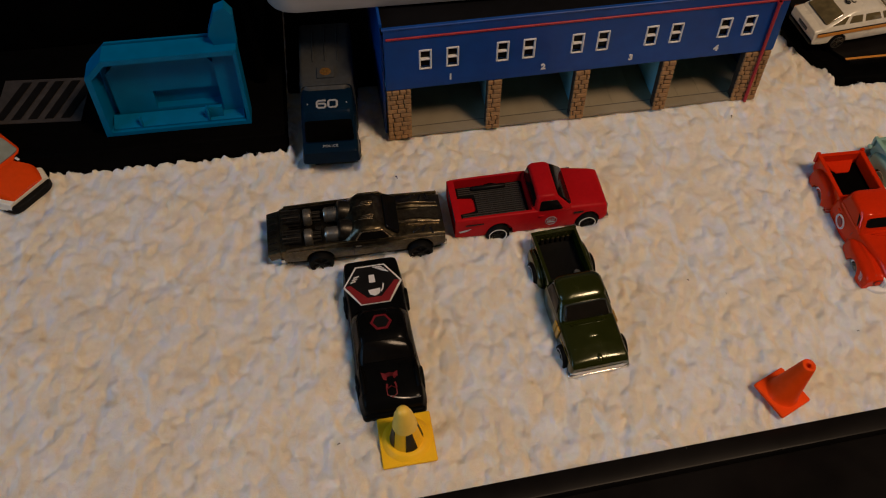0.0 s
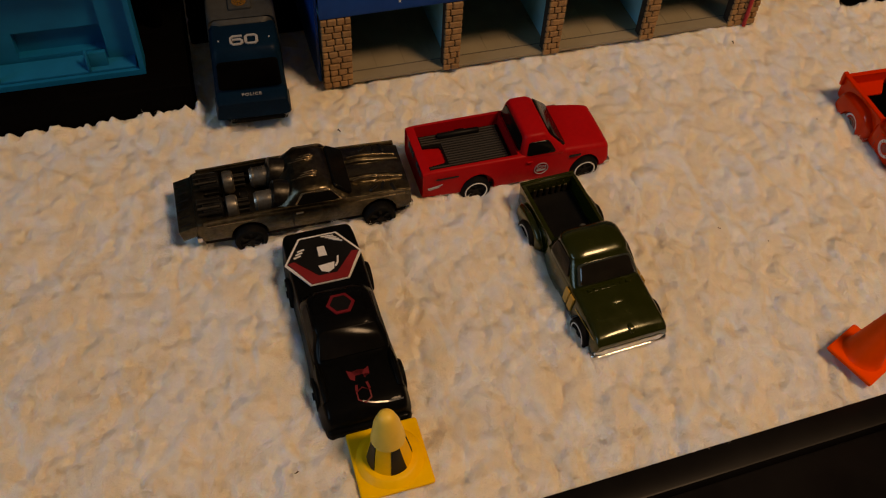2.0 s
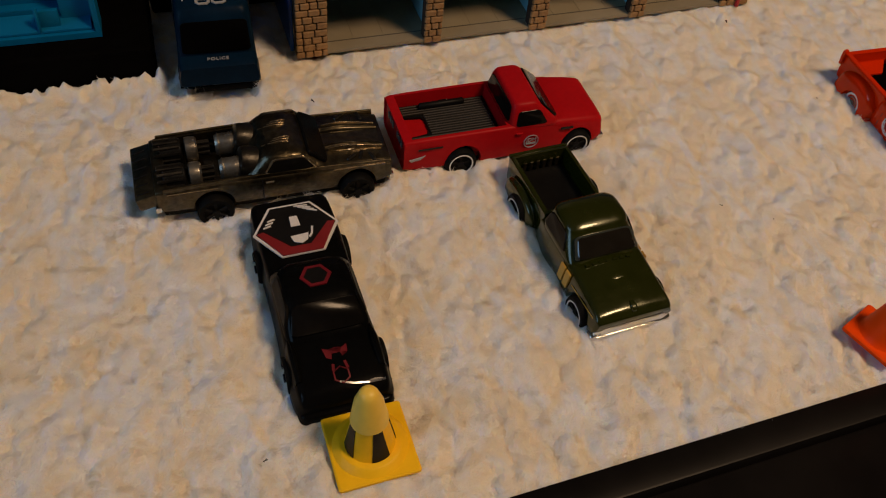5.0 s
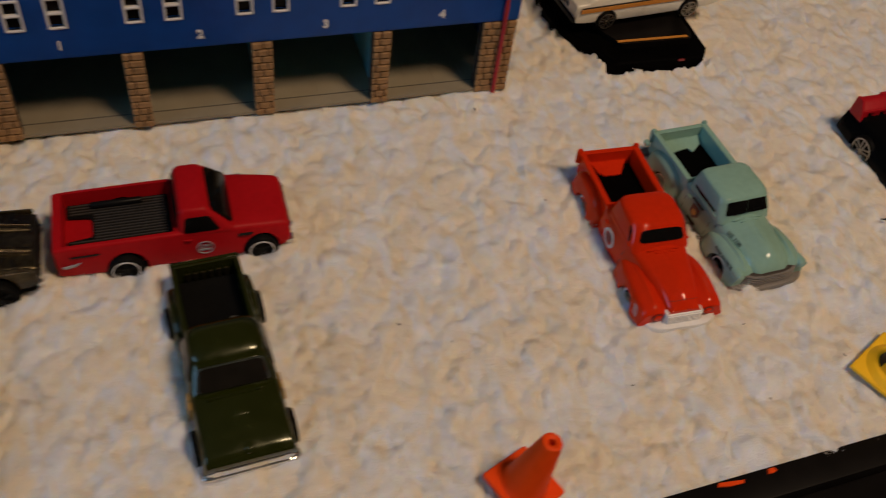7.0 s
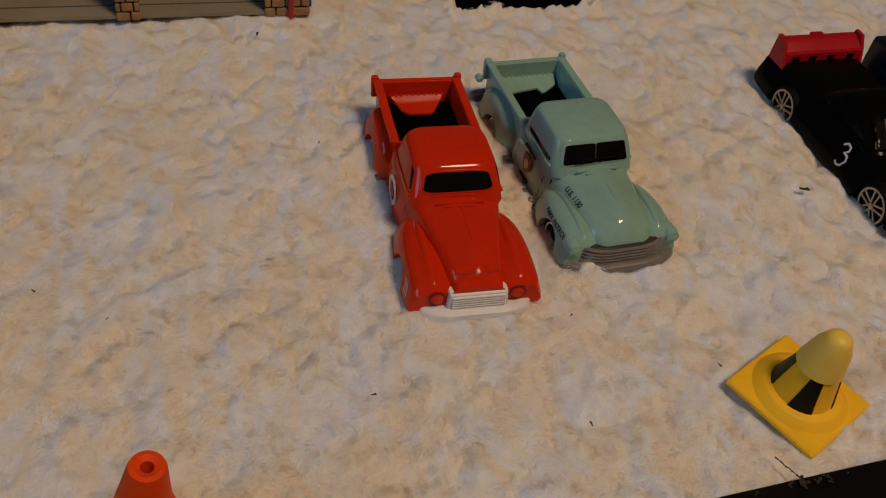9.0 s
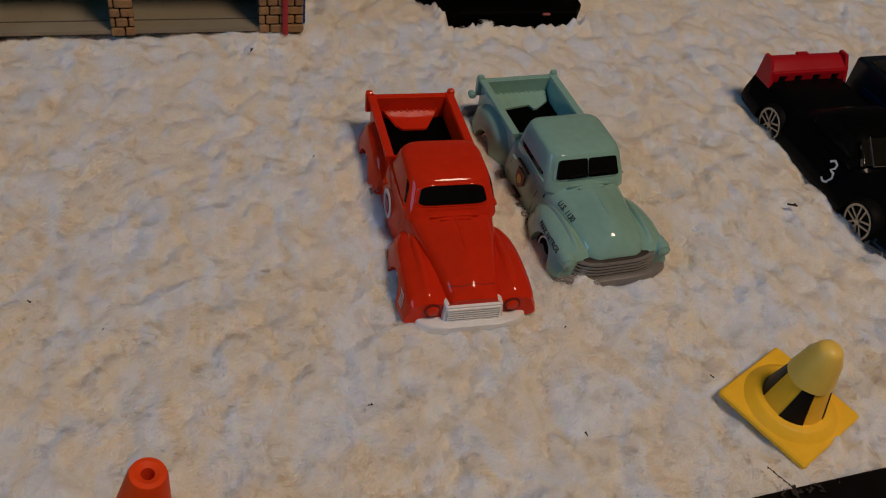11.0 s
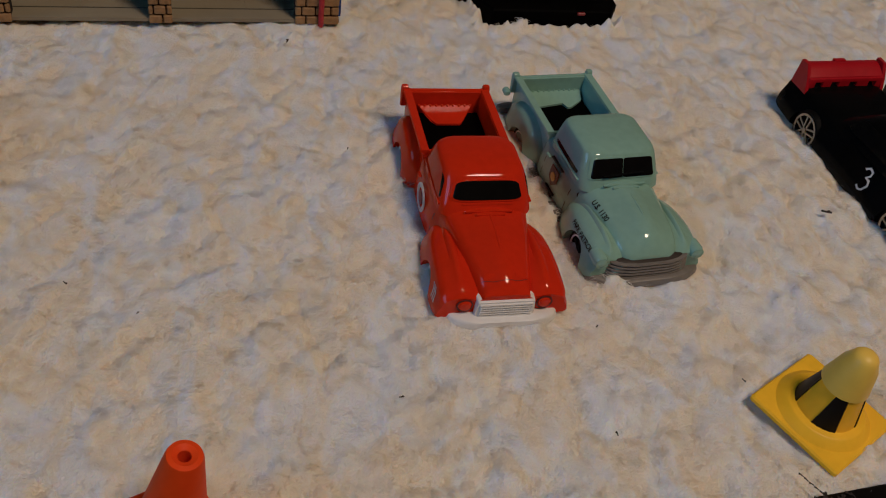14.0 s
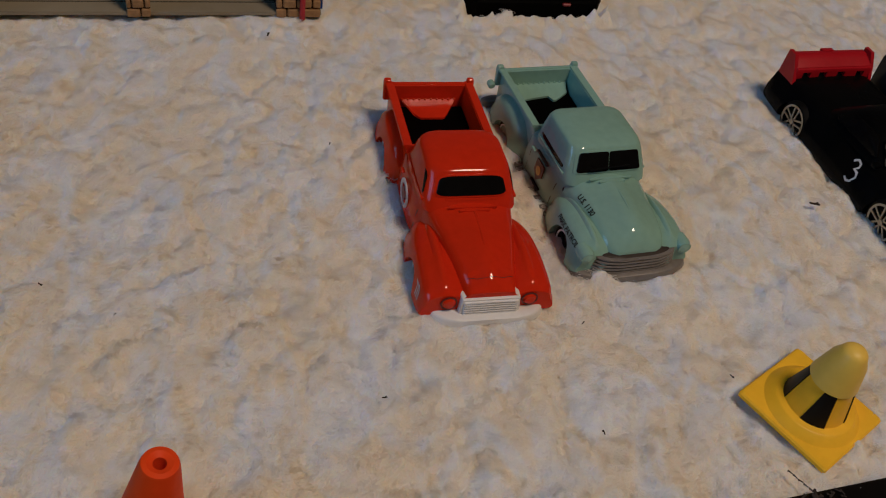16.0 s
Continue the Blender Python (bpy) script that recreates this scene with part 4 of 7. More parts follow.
            for k in range(6):
                part("tread", box(-0.0105 + 0.0036 * k, -0.0087 + 0.0036 * k, s * 0.0136 - 0.0009, s * 0.0136 + 0.0009, 0.0043, 0.0050, 0.0002, 1), base, board)
        part("side_window", pane([(-0.0062, s * 0.0108, 0.0172), (0.0094, s * 0.0108, 0.0172), (0.0066, s * 0.0097, 0.0222), (-0.0050, s * 0.0097, 0.0222)][::-s], 0.0003, 0.22), GLASS_DARK, upper, "dark side window")
        part("window_frame", stroke([(-0.0068, 0.0168), (0.0100, 0.0168)], 0.0005, Matrix(((1, 0, 0, 0), (0, 0, s, s * 0.0111), (0, 1, 0, 0), (0, 0, 0, 1))), 0.0003), paint, upper)
        if mint:
            light = part("headlight", moved(tube([(0.0018, -0.0030), (0.0019, 0.0), (0.0015, 0.0010), (0.0006, 0.0015)], 18, "x"), Matrix.Translation((0.0334, s * 0.0128, 0.0104))), paint, t)
            part("lamp_ring", band(0.0013, 0.0016, facing((0.0344, s * 0.0128, 0.0104), (1, 0, 0))), paint, light, "thin ring of the headlight")
        else:
            light = part("headlight", moved(tube([(0.0017, -0.0016), (0.0017, 0.0002), (0.0012, 0.0008), (0.0004, 0.0010)], 18, "x"), Matrix.Translation((0.0354, s * 0.0092, 0.0086))), paint, t)
            part("lamp_ring", band(0.0016, 0.0019, facing((0.0357, s * 0.0092, 0.0086), (1, 0, 0))), DARK_RED_SEAM, light, "thin dark ring of the headlight")
        wheel(t, rear, s * 0.0118, 0.0050, 0.0036, s, rims)
        wheel(t, front, s * 0.0120, 0.0052 if mint else 0.0049, 0.0036, s, rims)
    if mint:
        glass, out = [(0.0122, -0.0087, 0.0184), (0.0122, 0.0087, 0.0184), (0.0098, 0.0079, 0.0228), (0.0098, -0.0079, 0.0228)], (0.88, 0, 0.47)
    else:
        glass, out = [(0.0112, -0.0085, 0.0186), (0.0112, 0.0085, 0.0186), (0.0088, 0.0074, 0.0226), (0.0088, -0.0074, 0.0226)], (0.85, 0, 0.53)
    part("windscreen_frame", curved_pane([(x, y * 1.10, z + (0.0005 if z > 0.02 else -0.0005)) for x, y, z in glass], upper, out, 0.16 if mint else 0.26, 0.00022), paint, upper, "raised windscreen frame")
    if mint:
        for s in (1, -1):
            part("windscreen", curved_pane([(x, s * 0.00006 if y * s < 0 else y, z) for x, y, z in glass], upper, out, 0.12, 0.00042), GLASS_DARK, upper, "dark half of a split windscreen")
        part("wiper", stroke([(-0.0055, -0.0008), (0.0052, -0.0002)], 0.0003, facing((0.0122, 0, 0.0200), out), 0.0004), BLACK_PLASTIC, upper)
    else:
        part("windscreen", curved_pane(glass, upper, out, 0.24, 0.00042), GLASS_DARK, upper, "dark windscreen")
        part("wiper", stroke([(-0.0062, 0.0), (0.0062, 0.0)], 0.0004, facing((0.0118, 0, 0.0179), out), 0.0003), paint, upper)
    for s in (1, -1):
        valley = [(x, s * (w + 0.0003)) for x, w in ((0.0125, 0.0106), (0.0160, 0.0100), (0.0200, 0.0091), (0.0240, 0.0083), (0.0280, 0.0075), (0.0315, 0.0067), (0.0335, 0.0061))]
        if not mint:
            part("hood_line", laid(stroke(valley, 0.00036, Matrix.Translation((0, 0, 0.02)), 0.0), hood, (0, 0, 1), 0.0001), DARK_RED_SEAM, t)
        for x in (-0.0068, 0.0086):
            part("door_line", laid(stroke([(0.0, -0.0050), (0.0, 0.0006), (0.0, 0.0050)], 0.00022, facing((x, s * 0.014, 0.0108), (0, s, 0)), 0.0), cab_low, (0, s, 0), 0.0001), SEAM, t)
        part("door_handle", box(-0.0058, -0.0036, s * 0.0127 - 0.0004, s * 0.0127 + 0.0004, 0.0134, 0.0140, 0.0002, 1), paint, t)
        # small pressed vents on the nose
        if not mint:
            part("nose_vent", laid(plate([(0.0322 + 0.0007 * math.cos(a), s * 0.0036 + 0.0015 * math.sin(a)) for a in np.linspace(0, 2 * math.pi, 13)[:-1]], Matrix.Translation((0, 0, 0.02)), 0.0), hood, (0, 0, 1), 0.00012), paint, t, "small raised nose ring")
    if not mint:
        part("nose_line", laid(stroke([(0.0338 - 40.0 * y * y, y) for y in np.linspace(-0.0062, 0.0062, 13)], 0.00012, Matrix.Translation((0, 0, 0.02)), 0.0), hood, (0, 0, 1), 0.0001), DARK_RED_SEAM, t)
    part("hood_ridge", loft_x([(0.0150, 0.0008, 0.0003, 0.0160, 0.0176, 0.0003, 0), (0.0250, 0.0010, 0.0004, 0.0150, 0.01745 if mint else 0.0171, 0.0003, 0), (0.0326, 0.0008, 0.0003, 0.0120, 0.0145, 0.0003, 0)], 4), paint, hood)
    part("rear_window", pane([(-0.0098, 0.0066, 0.0180), (-0.0098, -0.0066, 0.0180), (-0.0089, -0.0058, 0.0216), (-0.0089, 0.0058, 0.0216)], 0.0006, 0.2), GLASS_DARK, upper, "dark rear window")
    part("cowl_vent", joined(box(0.0136, 0.0141, -0.0058, 0.0058, 0.0168, 0.01765, 0.0002, 1), box(0.0149, 0.0154, -0.0036, 0.0036, 0.0168, 0.01770, 0.0002, 1)), paint, t)
    # bed
    bed = cut(loft_x([(-0.0378, 0.0103, 0.0106, 0.0050, 0.0164, 0.0006, 0), (-0.0371, 0.0106, 0.0109, 0.0046, 0.0168, 0.0006, 0), (-0.022, 0.0107, 0.0110, 0.0044, 0.0168, 0.0006, 0), (-0.0102, 0.0107, 0.0110, 0.0044, 0.0168, 0.0006, 0)], 2), box(-0.0363, -0.0110, -0.0096, 0.0096, 0.0068, 0.03))
    part("bed", bed, paint, t)
    part("bed_floor", box(-0.0359, -0.0112, -0.0094, 0.0094, 0.0069, 0.0104, 0.0002, 1), BLACK_CASE, t, "black bed floor")
    if mint:
        tongue = [(-0.0362, -0.0090), (-0.0362, 0.0090), (-0.0330, 0.0086), (-0.0312, 0.0062), (-0.0296, 0.0040), (-0.0296, 0.0030), (-0.0318, 0.0022), (-0.0312, -0.0020), (-0.0304, -0.0060), (-0.0316, -0.0086)]
    else:
        tongue = [(-0.0362, -0.0074), (-0.0362, 0.0074), (-0.0318, 0.0046), (-0.0302, 0.0036), (-0.0298, 0.0030), (-0.0298, -0.0030), (-0.0302, -0.0036), (-0.0318, -0.0046)]
    part("bed_tongue", loft([[(x, y, z + (0.0016 if x < -0.035 else 0.0)) for x, y in tongue] for z in (0.0104, 0.0110)]), paint, t, "painted tongue on the bed floor")
    for k in range(10):
        part("bed_rivet", box(-0.0364, -0.0358, -0.0076 + 0.0016 * k, -0.0069 + 0.0016 * k, 0.0122, 0.0130, 0.0002, 1), paint, t)
    part("tailgate_rail", box(-0.0382, -0.0370, -0.0106, 0.0106, 0.0160, 0.0171, 0.0004), paint, t)
    for s in (1, -1):
        part("bed_rail", loft([[(x, s * y, z) for y, z in ((0.0098, 0.0164), (0.0112, 0.0160), (0.0120, 0.0170), (0.0118, 0.0174), (0.0098, 0.0172))] for x in (-0.0380, -0.0100)]), paint, t)
        part("rail_post", loft_z([(0.0118, -0.0386, -0.0372, 0.0008, 0.0004), (0.0172, -0.0387, -0.0370, 0.0010, 0.0004), (0.0182, -0.0384, -0.0373, 0.0007, 0.0004)], 2), paint, t).location = (0, s * 0.0113, 0)
    part("base", box(-0.0365, 0.0340, -0.0110, 0.0110, 0.0020, 0.0048, 0.001), base, t)
    if mint:
        part("rear_bumper", loft_x([(-0.0402, 0.0120, 0.0118, 0.0044, 0.0064, 0.0008, 0), (-0.0392, 0.0150, 0.0148, 0.0042, 0.0066, 0.0008, 0), (-0.0372, 0.0154, 0.0152, 0.0044, 0.0064, 0.0008, 0)], 2), base, t, "brown-grey plastic rear bumper")
        part("bumper", loft_x([(0.0308, 0.0156, 0.0152, 0.0034, 0.0056, 0.0008, 0), (0.0336, 0.0153, 0.0149, 0.0032, 0.0060, 0.0012, 0), (0.0358, 0.0130, 0.0126, 0.0032, 0.0060, 0.0014, 0), (0.0370, 0.0096, 0.0092, 0.0034, 0.0059, 0.0012, 0), (0.0374, 0.0060, 0.0056, 0.0036, 0.0057, 0.0010, 0)], 4), bumper, t, "brown-grey plastic bumper")
        grill = part("grille", loft_x([(0.0304, 0.0108, 0.0102, 0.0056, 0.0108, 0.0010, 0), (0.0332, 0.0104, 0.0098, 0.0056, 0.0107, 0.0010, 0), (0.0348, 0.0084, 0.0078, 0.0058, 0.0106, 0.0010, 0), (0.0356, 0.0050, 0.0046, 0.0060, 0.0104, 0.0010, 0)], 4), SEAM, t, "dark slots between grille bars")
        for k in range(5):
            z, w = 0.0058 + 0.0010 * k, 0.0117 - 0.0002 * k
            part("grille_bar", loft_x([(0.0300, w, w, z, z + 0.0006, 0.0002, 0), (0.0336, w * 0.97, w * 0.97, z, z + 0.0006, 0.0002, 0), (0.0354, w * 0.76, w * 0.76, z, z + 0.0006, 0.0002, 0), (0.0362, w * 0.46, w * 0.46, z, z + 0.0006, 0.0002, 0)], 4), bumper, grill)
        part("tail_light", moved(tube([(0.0010, -0.0012), (0.0011, 0.0004), (0.0007, 0.0010)], 14, "x"), Matrix.Translation((-0.0366, -0.0136, 0.0126))), paint, t)
        side = (0.05, -0.62, 0.78)
        part("hood_lettering", laid(words("U.S. 1130", 0.0020, facing((0.0200, -0.0088, 0.0150), side), 0.0, 0.95, 0.00004), hood, side), BLACK_DECAL, t, "small black lettering U.S. 1130")
        part("fender_lettering", laid(words("PARK PATROL", 0.0019, facing((0.0246, -0.0146, 0.0112), (0.0, -0.85, 0.52)), 0.0, 0.95, 0.00004), fender, (0, -0.85, 0.52)), BLACK_DECAL, t, "small black lettering PARK PATROL")
        seal = facing((0.0008, -0.0127, 0.0106), (0, -1, 0.06))
        crest = part("door_seal", plate([(-0.0022, 0.0026), (0.0022, 0.0026), (0.0024, -0.0008), (0.0, -0.0030), (-0.0024, -0.0008)], seal, 0.0002), SEAL_BROWN, t, "brown and gold door crest")
        part("crest_middle", plate(circle(0.0013, 14), seal, 0.0003), GOLD_DECAL, crest)
        for z, w in ((0.0042, 0.0034), (-0.0044, 0.0026)):
            part("lettering_bar", plate([(-w, z - 0.00025), (w, z - 0.00025), (w, z + 0.00025), (-w, z + 0.00025)], seal, 0.0003), BLACK_DECAL, t, "tiny dark line of writing")
        part("cowl_badge", laid(plate(circle(0.0009, 12), facing((0.0118, -0.014, 0.0128), (0, -1, 0)), 0.0), cab_low, (0, -1, 0)), BLACK_DECAL, t, "tiny dark round mark")
    else:
        part("bumper", loft_x([(0.0345, 0.0130, 0.0127, 0.0038, 0.0060, 0.0008, 0), (0.0362, 0.0128, 0.0125, 0.0036, 0.0062, 0.0012, 0), (0.0382, 0.0104, 0.0101, 0.0036, 0.0062, 0.0014, 0), (0.0390, 0.0070, 0.0067, 0.0038, 0.0060, 0.0010, 0)], 4), bumper, t, "white plastic front bumper")
        g = part("grille", loft_x([(0.0330, 0.0070, 0.0068, 0.0054, 0.0106, 0.0004, 0), (0.0364, 0.0069, 0.0066, 0.0054, 0.0106, 0.0004, 0), (0.0368, 0.0067, 0.0064, 0.0056, 0.0102, 0.0003, 0)], 2), grille, t, "white plastic grille")
        for k in range(6):
            z = 0.0061 + 0.0007 * k
            part("grille_bar", loft_x([(0.0352, 0.0068, 0.0067, z, z + 0.0003, 0.0001, 0), (0.0373, 0.0061, 0.0060, z, z + 0.0003, 0.0001, 0)], 1), grille, g)
        for s in (1, -1):
            face = facing((-0.0005, s * 0.01272, 0.0098), (0, s, 0))
            badge = part("door_badge", joined(band(0.0034, 0.0038, face), band(0.0027, 0.0029, face)), WHITE_DECAL, t, "white ring badge on the door")
            for k in range(12):
                part("badge_mark", plate([(-0.0003, 0.0028), (0.0003, 0.0028), (0.0003, 0.0034), (-0.0003, 0.0034)], face @ Matrix.Rotation(2 * math.pi * k / 12, 4, "Z"), 0.0001), WHITE_DECAL, badge)
            part("badge_middle", plate(circle(0.0018, 14), face, 0.0002), RED_DECAL, badge)
            for k in range(3):
                part("fender_line", laid(stroke([(0.0, 0.0), (0.0010, -0.0012), (0.0018, -0.0030)][::1 if s < 0 else -1], 0.0003, facing((0.0290 + 0.0009 * k, s * 0.017, 0.0100), (0, s, 0)), 0.0), fender, (0, s, 0)), WHITE_DECAL, t) if s < 0 else None
        part("rear_step", box(-0.0128, -0.0100, -0.0150, -0.0118, 0.0030, 0.0050, 0.0004), CHROME, t, "bright rear step")
    return t


old_pickup(car_pose(0.2636, 0.3664, -79.7, -0.0053, length=1.02, width=1.035), ORANGE_PAINT, "glossy orange-red rounded old toy pickup with white grille", BLACK_PLASTIC, WHITE_PLASTIC, WHITE_PLASTIC, "white")
old_pickup(car_pose(0.2987, 0.3819, -75.0, -0.0055, width=1.035), MINT_PAINT, "mint blue rounded old toy pickup with grey bumper", BUMPER_GREY, BUMPER_GREY, BUMPER_GREY, "line", True)


# ---- gunmetal car with two jet engines ----
def jet_car(m):
    t = thing("toy_car", m, "raw gunmetal toy muscle car with two jet engines", "toy car", "toy cars")
    rear, front = -0.0205, 0.0272
    body = loft_x([(-0.0385, 0.0120, 0.0122, 0.0062, 0.0130, 0.001, 0), (-0.0365, 0.0138, 0.0136, 0.0054, 0.0142, 0.0012, 0), (-0.020, 0.0139, 0.0142, 0.0050, 0.0148, 0.0015, 0), (0.0, 0.0138, 0.0142, 0.0048, 0.0150, 0.0018, 0.0002), (0.020, 0.0139, 0.0140, 0.0050, 0.0148, 0.0020, 0.0003), (0.034, 0.0142, 0.0132, 0.0054, 0.0140, 0.0020, 0.0003), (0.0395, 0.0132, 0.0126, 0.0062, 0.0130, 0.0014, 0)], 3)
    body = cut(body, box(-0.0345, -0.0035, -0.0118, 0.0118, 0.0085, 0.03), arch(rear, 0.0150, 0.0068), arch(rear, -0.0150, 0.0068), arch(front, 0.0150, 0.0068), arch(front, -0.0150, 0.0068), box(0.0385, 0.0405, -0.0108, 0.0108, 0.0070, 0.0110))
    part("body", body, GUNMETAL, t)
    part("base", box(-0.037, 0.038, -0.0120, 0.0120, 0.0022, 0.0055, 0.001), BLACK_PLASTIC, t)
    cab = part("cab", loft_z([(0.0138, -0.0100, 0.0190, 0.0134, 0.004), (0.0150, -0.0085, 0.0172, 0.0132, 0.004), (0.0184, -0.0048, 0.0124, 0.0120, 0.004), (0.0200, -0.0032, 0.0098, 0.0113, 0.004), (0.0209, -0.0012, 0.0072, 0.0094, 0.003)], 4), GUNMETAL, t)
    for s in (1, -1):
        part("window_frame", pane([(-0.0038, s * 0.0131, 0.0150), (0.0142, s * 0.0131, 0.0150), (0.0100, s * 0.0117, 0.0198), (-0.0004, s * 0.0117, 0.0198)][::-s], 0.0003, 0.14), WORN_GLINT, cab, "bright window frame")
        part("side_window", pane([(-0.0030, s * 0.0129, 0.0154), (0.0132, s * 0.0129, 0.0154), (0.0096, s * 0.0118, 0.0193), (0.0000, s * 0.0118, 0.0193)][::-s], 0.0006, 0.14), GLASS_DARK, cab, "dark side window")
        part("roof_scratch", joined(*[loft_x([(-0.003 + 0.001 * k, 0.0001, 0.0001, 0.0194, 0.0204, 0.0001, 0), (0.0028 + 0.0012 * k, 0.0005, 0.0003, 0.0204, 0.0216, 0.0002, 0), (0.0070, 0.0001, 0.0001, 0.0198, 0.0206, 0.0001, 0)], 2, s * 0.0042 + 0.0011 * (k - 1)) for k in range(3)]), WORN_GLINT, cab)
        # the air intakes behind the cab
        part("intake", moved(loft([[(x, y * w, z * w) for y, z in circle(0.0052, 18)] for x, w in ((-0.0046, 0.78), (-0.0042, 0.96), (-0.0028, 1.02), (0.0, 1.04), (0.0050, 0.9))]), Matrix.Translation((-0.0066, s * 0.0058, 0.0146)) @ Matrix.Rotation(radians(14), 4, "Y")), GUNMETAL_DARK, t, "rounded dark air intake")
        # each engine: ribbed casing, collar, nozzle with petals
        y = s * 0.0062
        eng = part("jet_engine", moved(tube([(0.0030, 0.0), (0.0036, 0.0010), (0.0036, 0.0066), (0.0041, 0.0072), (0.0041, 0.0080), (0.0034, 0.0086)], 20, "x"), Matrix.Translation((-0.0172, y, 0.0138))), STEEL, t, "bright ribbed jet engine casing")
        for k in (0, 5, 6):
            part("casing_rib", moved(tube([(0.0036, -0.0002), (0.00385, -0.0002), (0.00385, 0.0002), (0.0036, 0.0002)], 20, "x"), Matrix.Translation((-0.0160 + 0.0008 * k, y, 0.0138))), STEEL, eng)
        part("pipe_bundle", joined(*[moved(tube([(0.0005, 0), (0.0005, 0.0060)], 8, "x"), Matrix.Translation((-0.0250, y + 0.0022 * math.cos(a), 0.0132 + 0.0022 * math.sin(a)))) for a in np.linspace(0, 2 * math.pi, 9)[:-1]], moved(tube([(0.0016, 0), (0.0016, 0.006)], 12, "x"), Matrix.Translation((-0.0250, y, 0.0132)))), GUNMETAL_DARK, eng)
        part("collar", moved(tube([(0.0030, 0), (0.0040, 0.0004), (0.0042, 0.0018), (0.0040, 0.0036), (0.0034, 0.0042)], 20, "x"), Matrix.Translation((-0.0272, y, 0.0134))), STEEL, eng)
        part("nozzle", moved(tube([(0.0030, -0.0004), (0.0037, 0.0), (0.0041, 0.0040), (0.0043, 0.0066), (0.0036, 0.0070)], 20, "x"), Matrix.Translation((-0.0350, y, 0.0132))), GUNMETAL_DARK, eng)
        for k in range(12):
            a = 2 * math.pi * k / 12
            part("petal", moved(box(-0.0372, -0.0288, -0.0006, 0.0006, 0.0036, 0.0046, 0.0003, 1), Matrix.Translation((0, y, 0.0132)) @ Matrix.Rotation(a, 4, "X")), GUNMETAL_DARK, eng)
        part("hood_ridge", loft_x([(0.0180, 0.0020, 0.0012, 0.0140, 0.0158, 0.0010, 0.0002), (0.026, 0.0026, 0.0016, 0.0138, 0.0161, 0.0012, 0.0002), (0.0380, 0.0022, 0.0012, 0.0120, 0.0141, 0.0010, 0)], 4, s * 0.0046), GUNMETAL, t)
        part("fender_crease", loft_x([(-0.036, 0.0006, 0.0004, 0.0135, 0.0150, 0.0003, 0), (0.0, 0.0006, 0.0004, 0.0140, 0.0157, 0.0003, 0), (0.0385, 0.0006, 0.0004, 0.0125, 0.0143, 0.0003, 0)], 3, s * 0.0131), GUNMETAL, t)
        part("glint_line", box(0.0190, 0.0370, s * 0.0137 - 0.0003, s * 0.0137 + 0.0003, 0.0131, 0.0137, 0.0002, 1), WORN_GLINT, t, "worn body crease, brightened for its glint")
        part("glint_line", box(-0.0350, -0.0100, s * 0.0140 - 0.0002, s * 0.0140 + 0.0002, 0.0131, 0.0135, 0.0001, 1), WORN_GLINT, t, "worn body crease, brightened for its glint")
        part("ridge_line", loft_x([(0.0190, 0.0003, 0.0002, 0.0150, 0.0162, 0.0001, 0), (0.026, 0.0004, 0.0002, 0.0150, 0.0166, 0.0001, 0), (0.0375, 0.0003, 0.0002, 0.0130, 0.0144, 0.0001, 0)], 3, s * 0.0060), WORN_GLINT, t)
        part("scrap_plate", joined(*[moved(box(-0.002, 0.002, -0.0006, 0.0006, -0.0004, 0.0006, 0.0003, 1), Matrix.Translation((0.026 + 0.0036 * k, s * (0.0105 - 0.0011 * (k % 2)), 0.0148 - 0.0004 * k)) @ Matrix.Rotation(radians(35 * (k + 1)), 4, "Z")) for k in range(3)]), GUNMETAL_DARK, t)
        part("tail_tip", box(-0.0392, -0.0372, s * 0.0128 - 0.0012, s * 0.0128 + 0.0012, 0.0060, 0.0082, 0.0005), CHROME, t, "bare metal corner")
        part("front_tip", box(0.0388, 0.0404, s * 0.0122 - 0.0010, s * 0.0122 + 0.0010, 0.0052, 0.0074, 0.0004), CHROME, t, "bare metal corner")
        part("door_line", box(-0.0046, -0.0043, s * 0.0143 - 0.0004, s * 0.0143 + 0.0004, 0.0062, 0.0140, 0.0001, 1), BLACK_DECAL, t)
        part("door_handle", box(-0.0035, -0.0008, s * 0.0144 - 0.0003, s * 0.0144 + 0.0003, 0.0126, 0.0131, 0.0001, 1), STEEL, t)
        wheel(t, rear, s * 0.0138, 0.0060, 0.0044, s, "black").location.z = -0.0018
        wheel(t, front, s * 0.0138, 0.0060, 0.0044, s, "black").location.z = -0.0018
    part("windscreen", pane([(0.0176, -0.0116, 0.0152), (0.0176, 0.0116, 0.0152), (0.0114, 0.0104, 0.0196), (0.0114, -0.0104, 0.0196)], 0.0007, 0.12), GLASS_DARK, cab, "dark windscreen")
    part("bed_gear", joined(*[box(-0.0280 + 0.0062 * k, -0.0250 + 0.0062 * k, -0.0015, 0.0015, 0.0086, 0.0118 + 0.0008 * (k % 2), 0.0004) for k in range(4)]), GUNMETAL_DARK, t)
    # slanted tail plate with slots
    tail = Matrix.Translation((-0.0415, 0, 0.0115)) @ Matrix.Rotation(radians(-14), 4, "Y")
    plate_ob = part("tail_plate", moved(box(-0.0034, 0.0050, -0.0128, 0.0128, -0.0040, 0.0008, 0.0006), tail), GUNMETAL, t, "slanted slotted tail plate")
    for k in range(6):
        part("slot", moved(box(-0.0026, 0.0016, -0.0107 + 0.0040 * k, -0.0101 + 0.0040 * k, 0.0005, 0.0011, 0.0002, 1), tail), BLACK_DECAL, plate_ob)
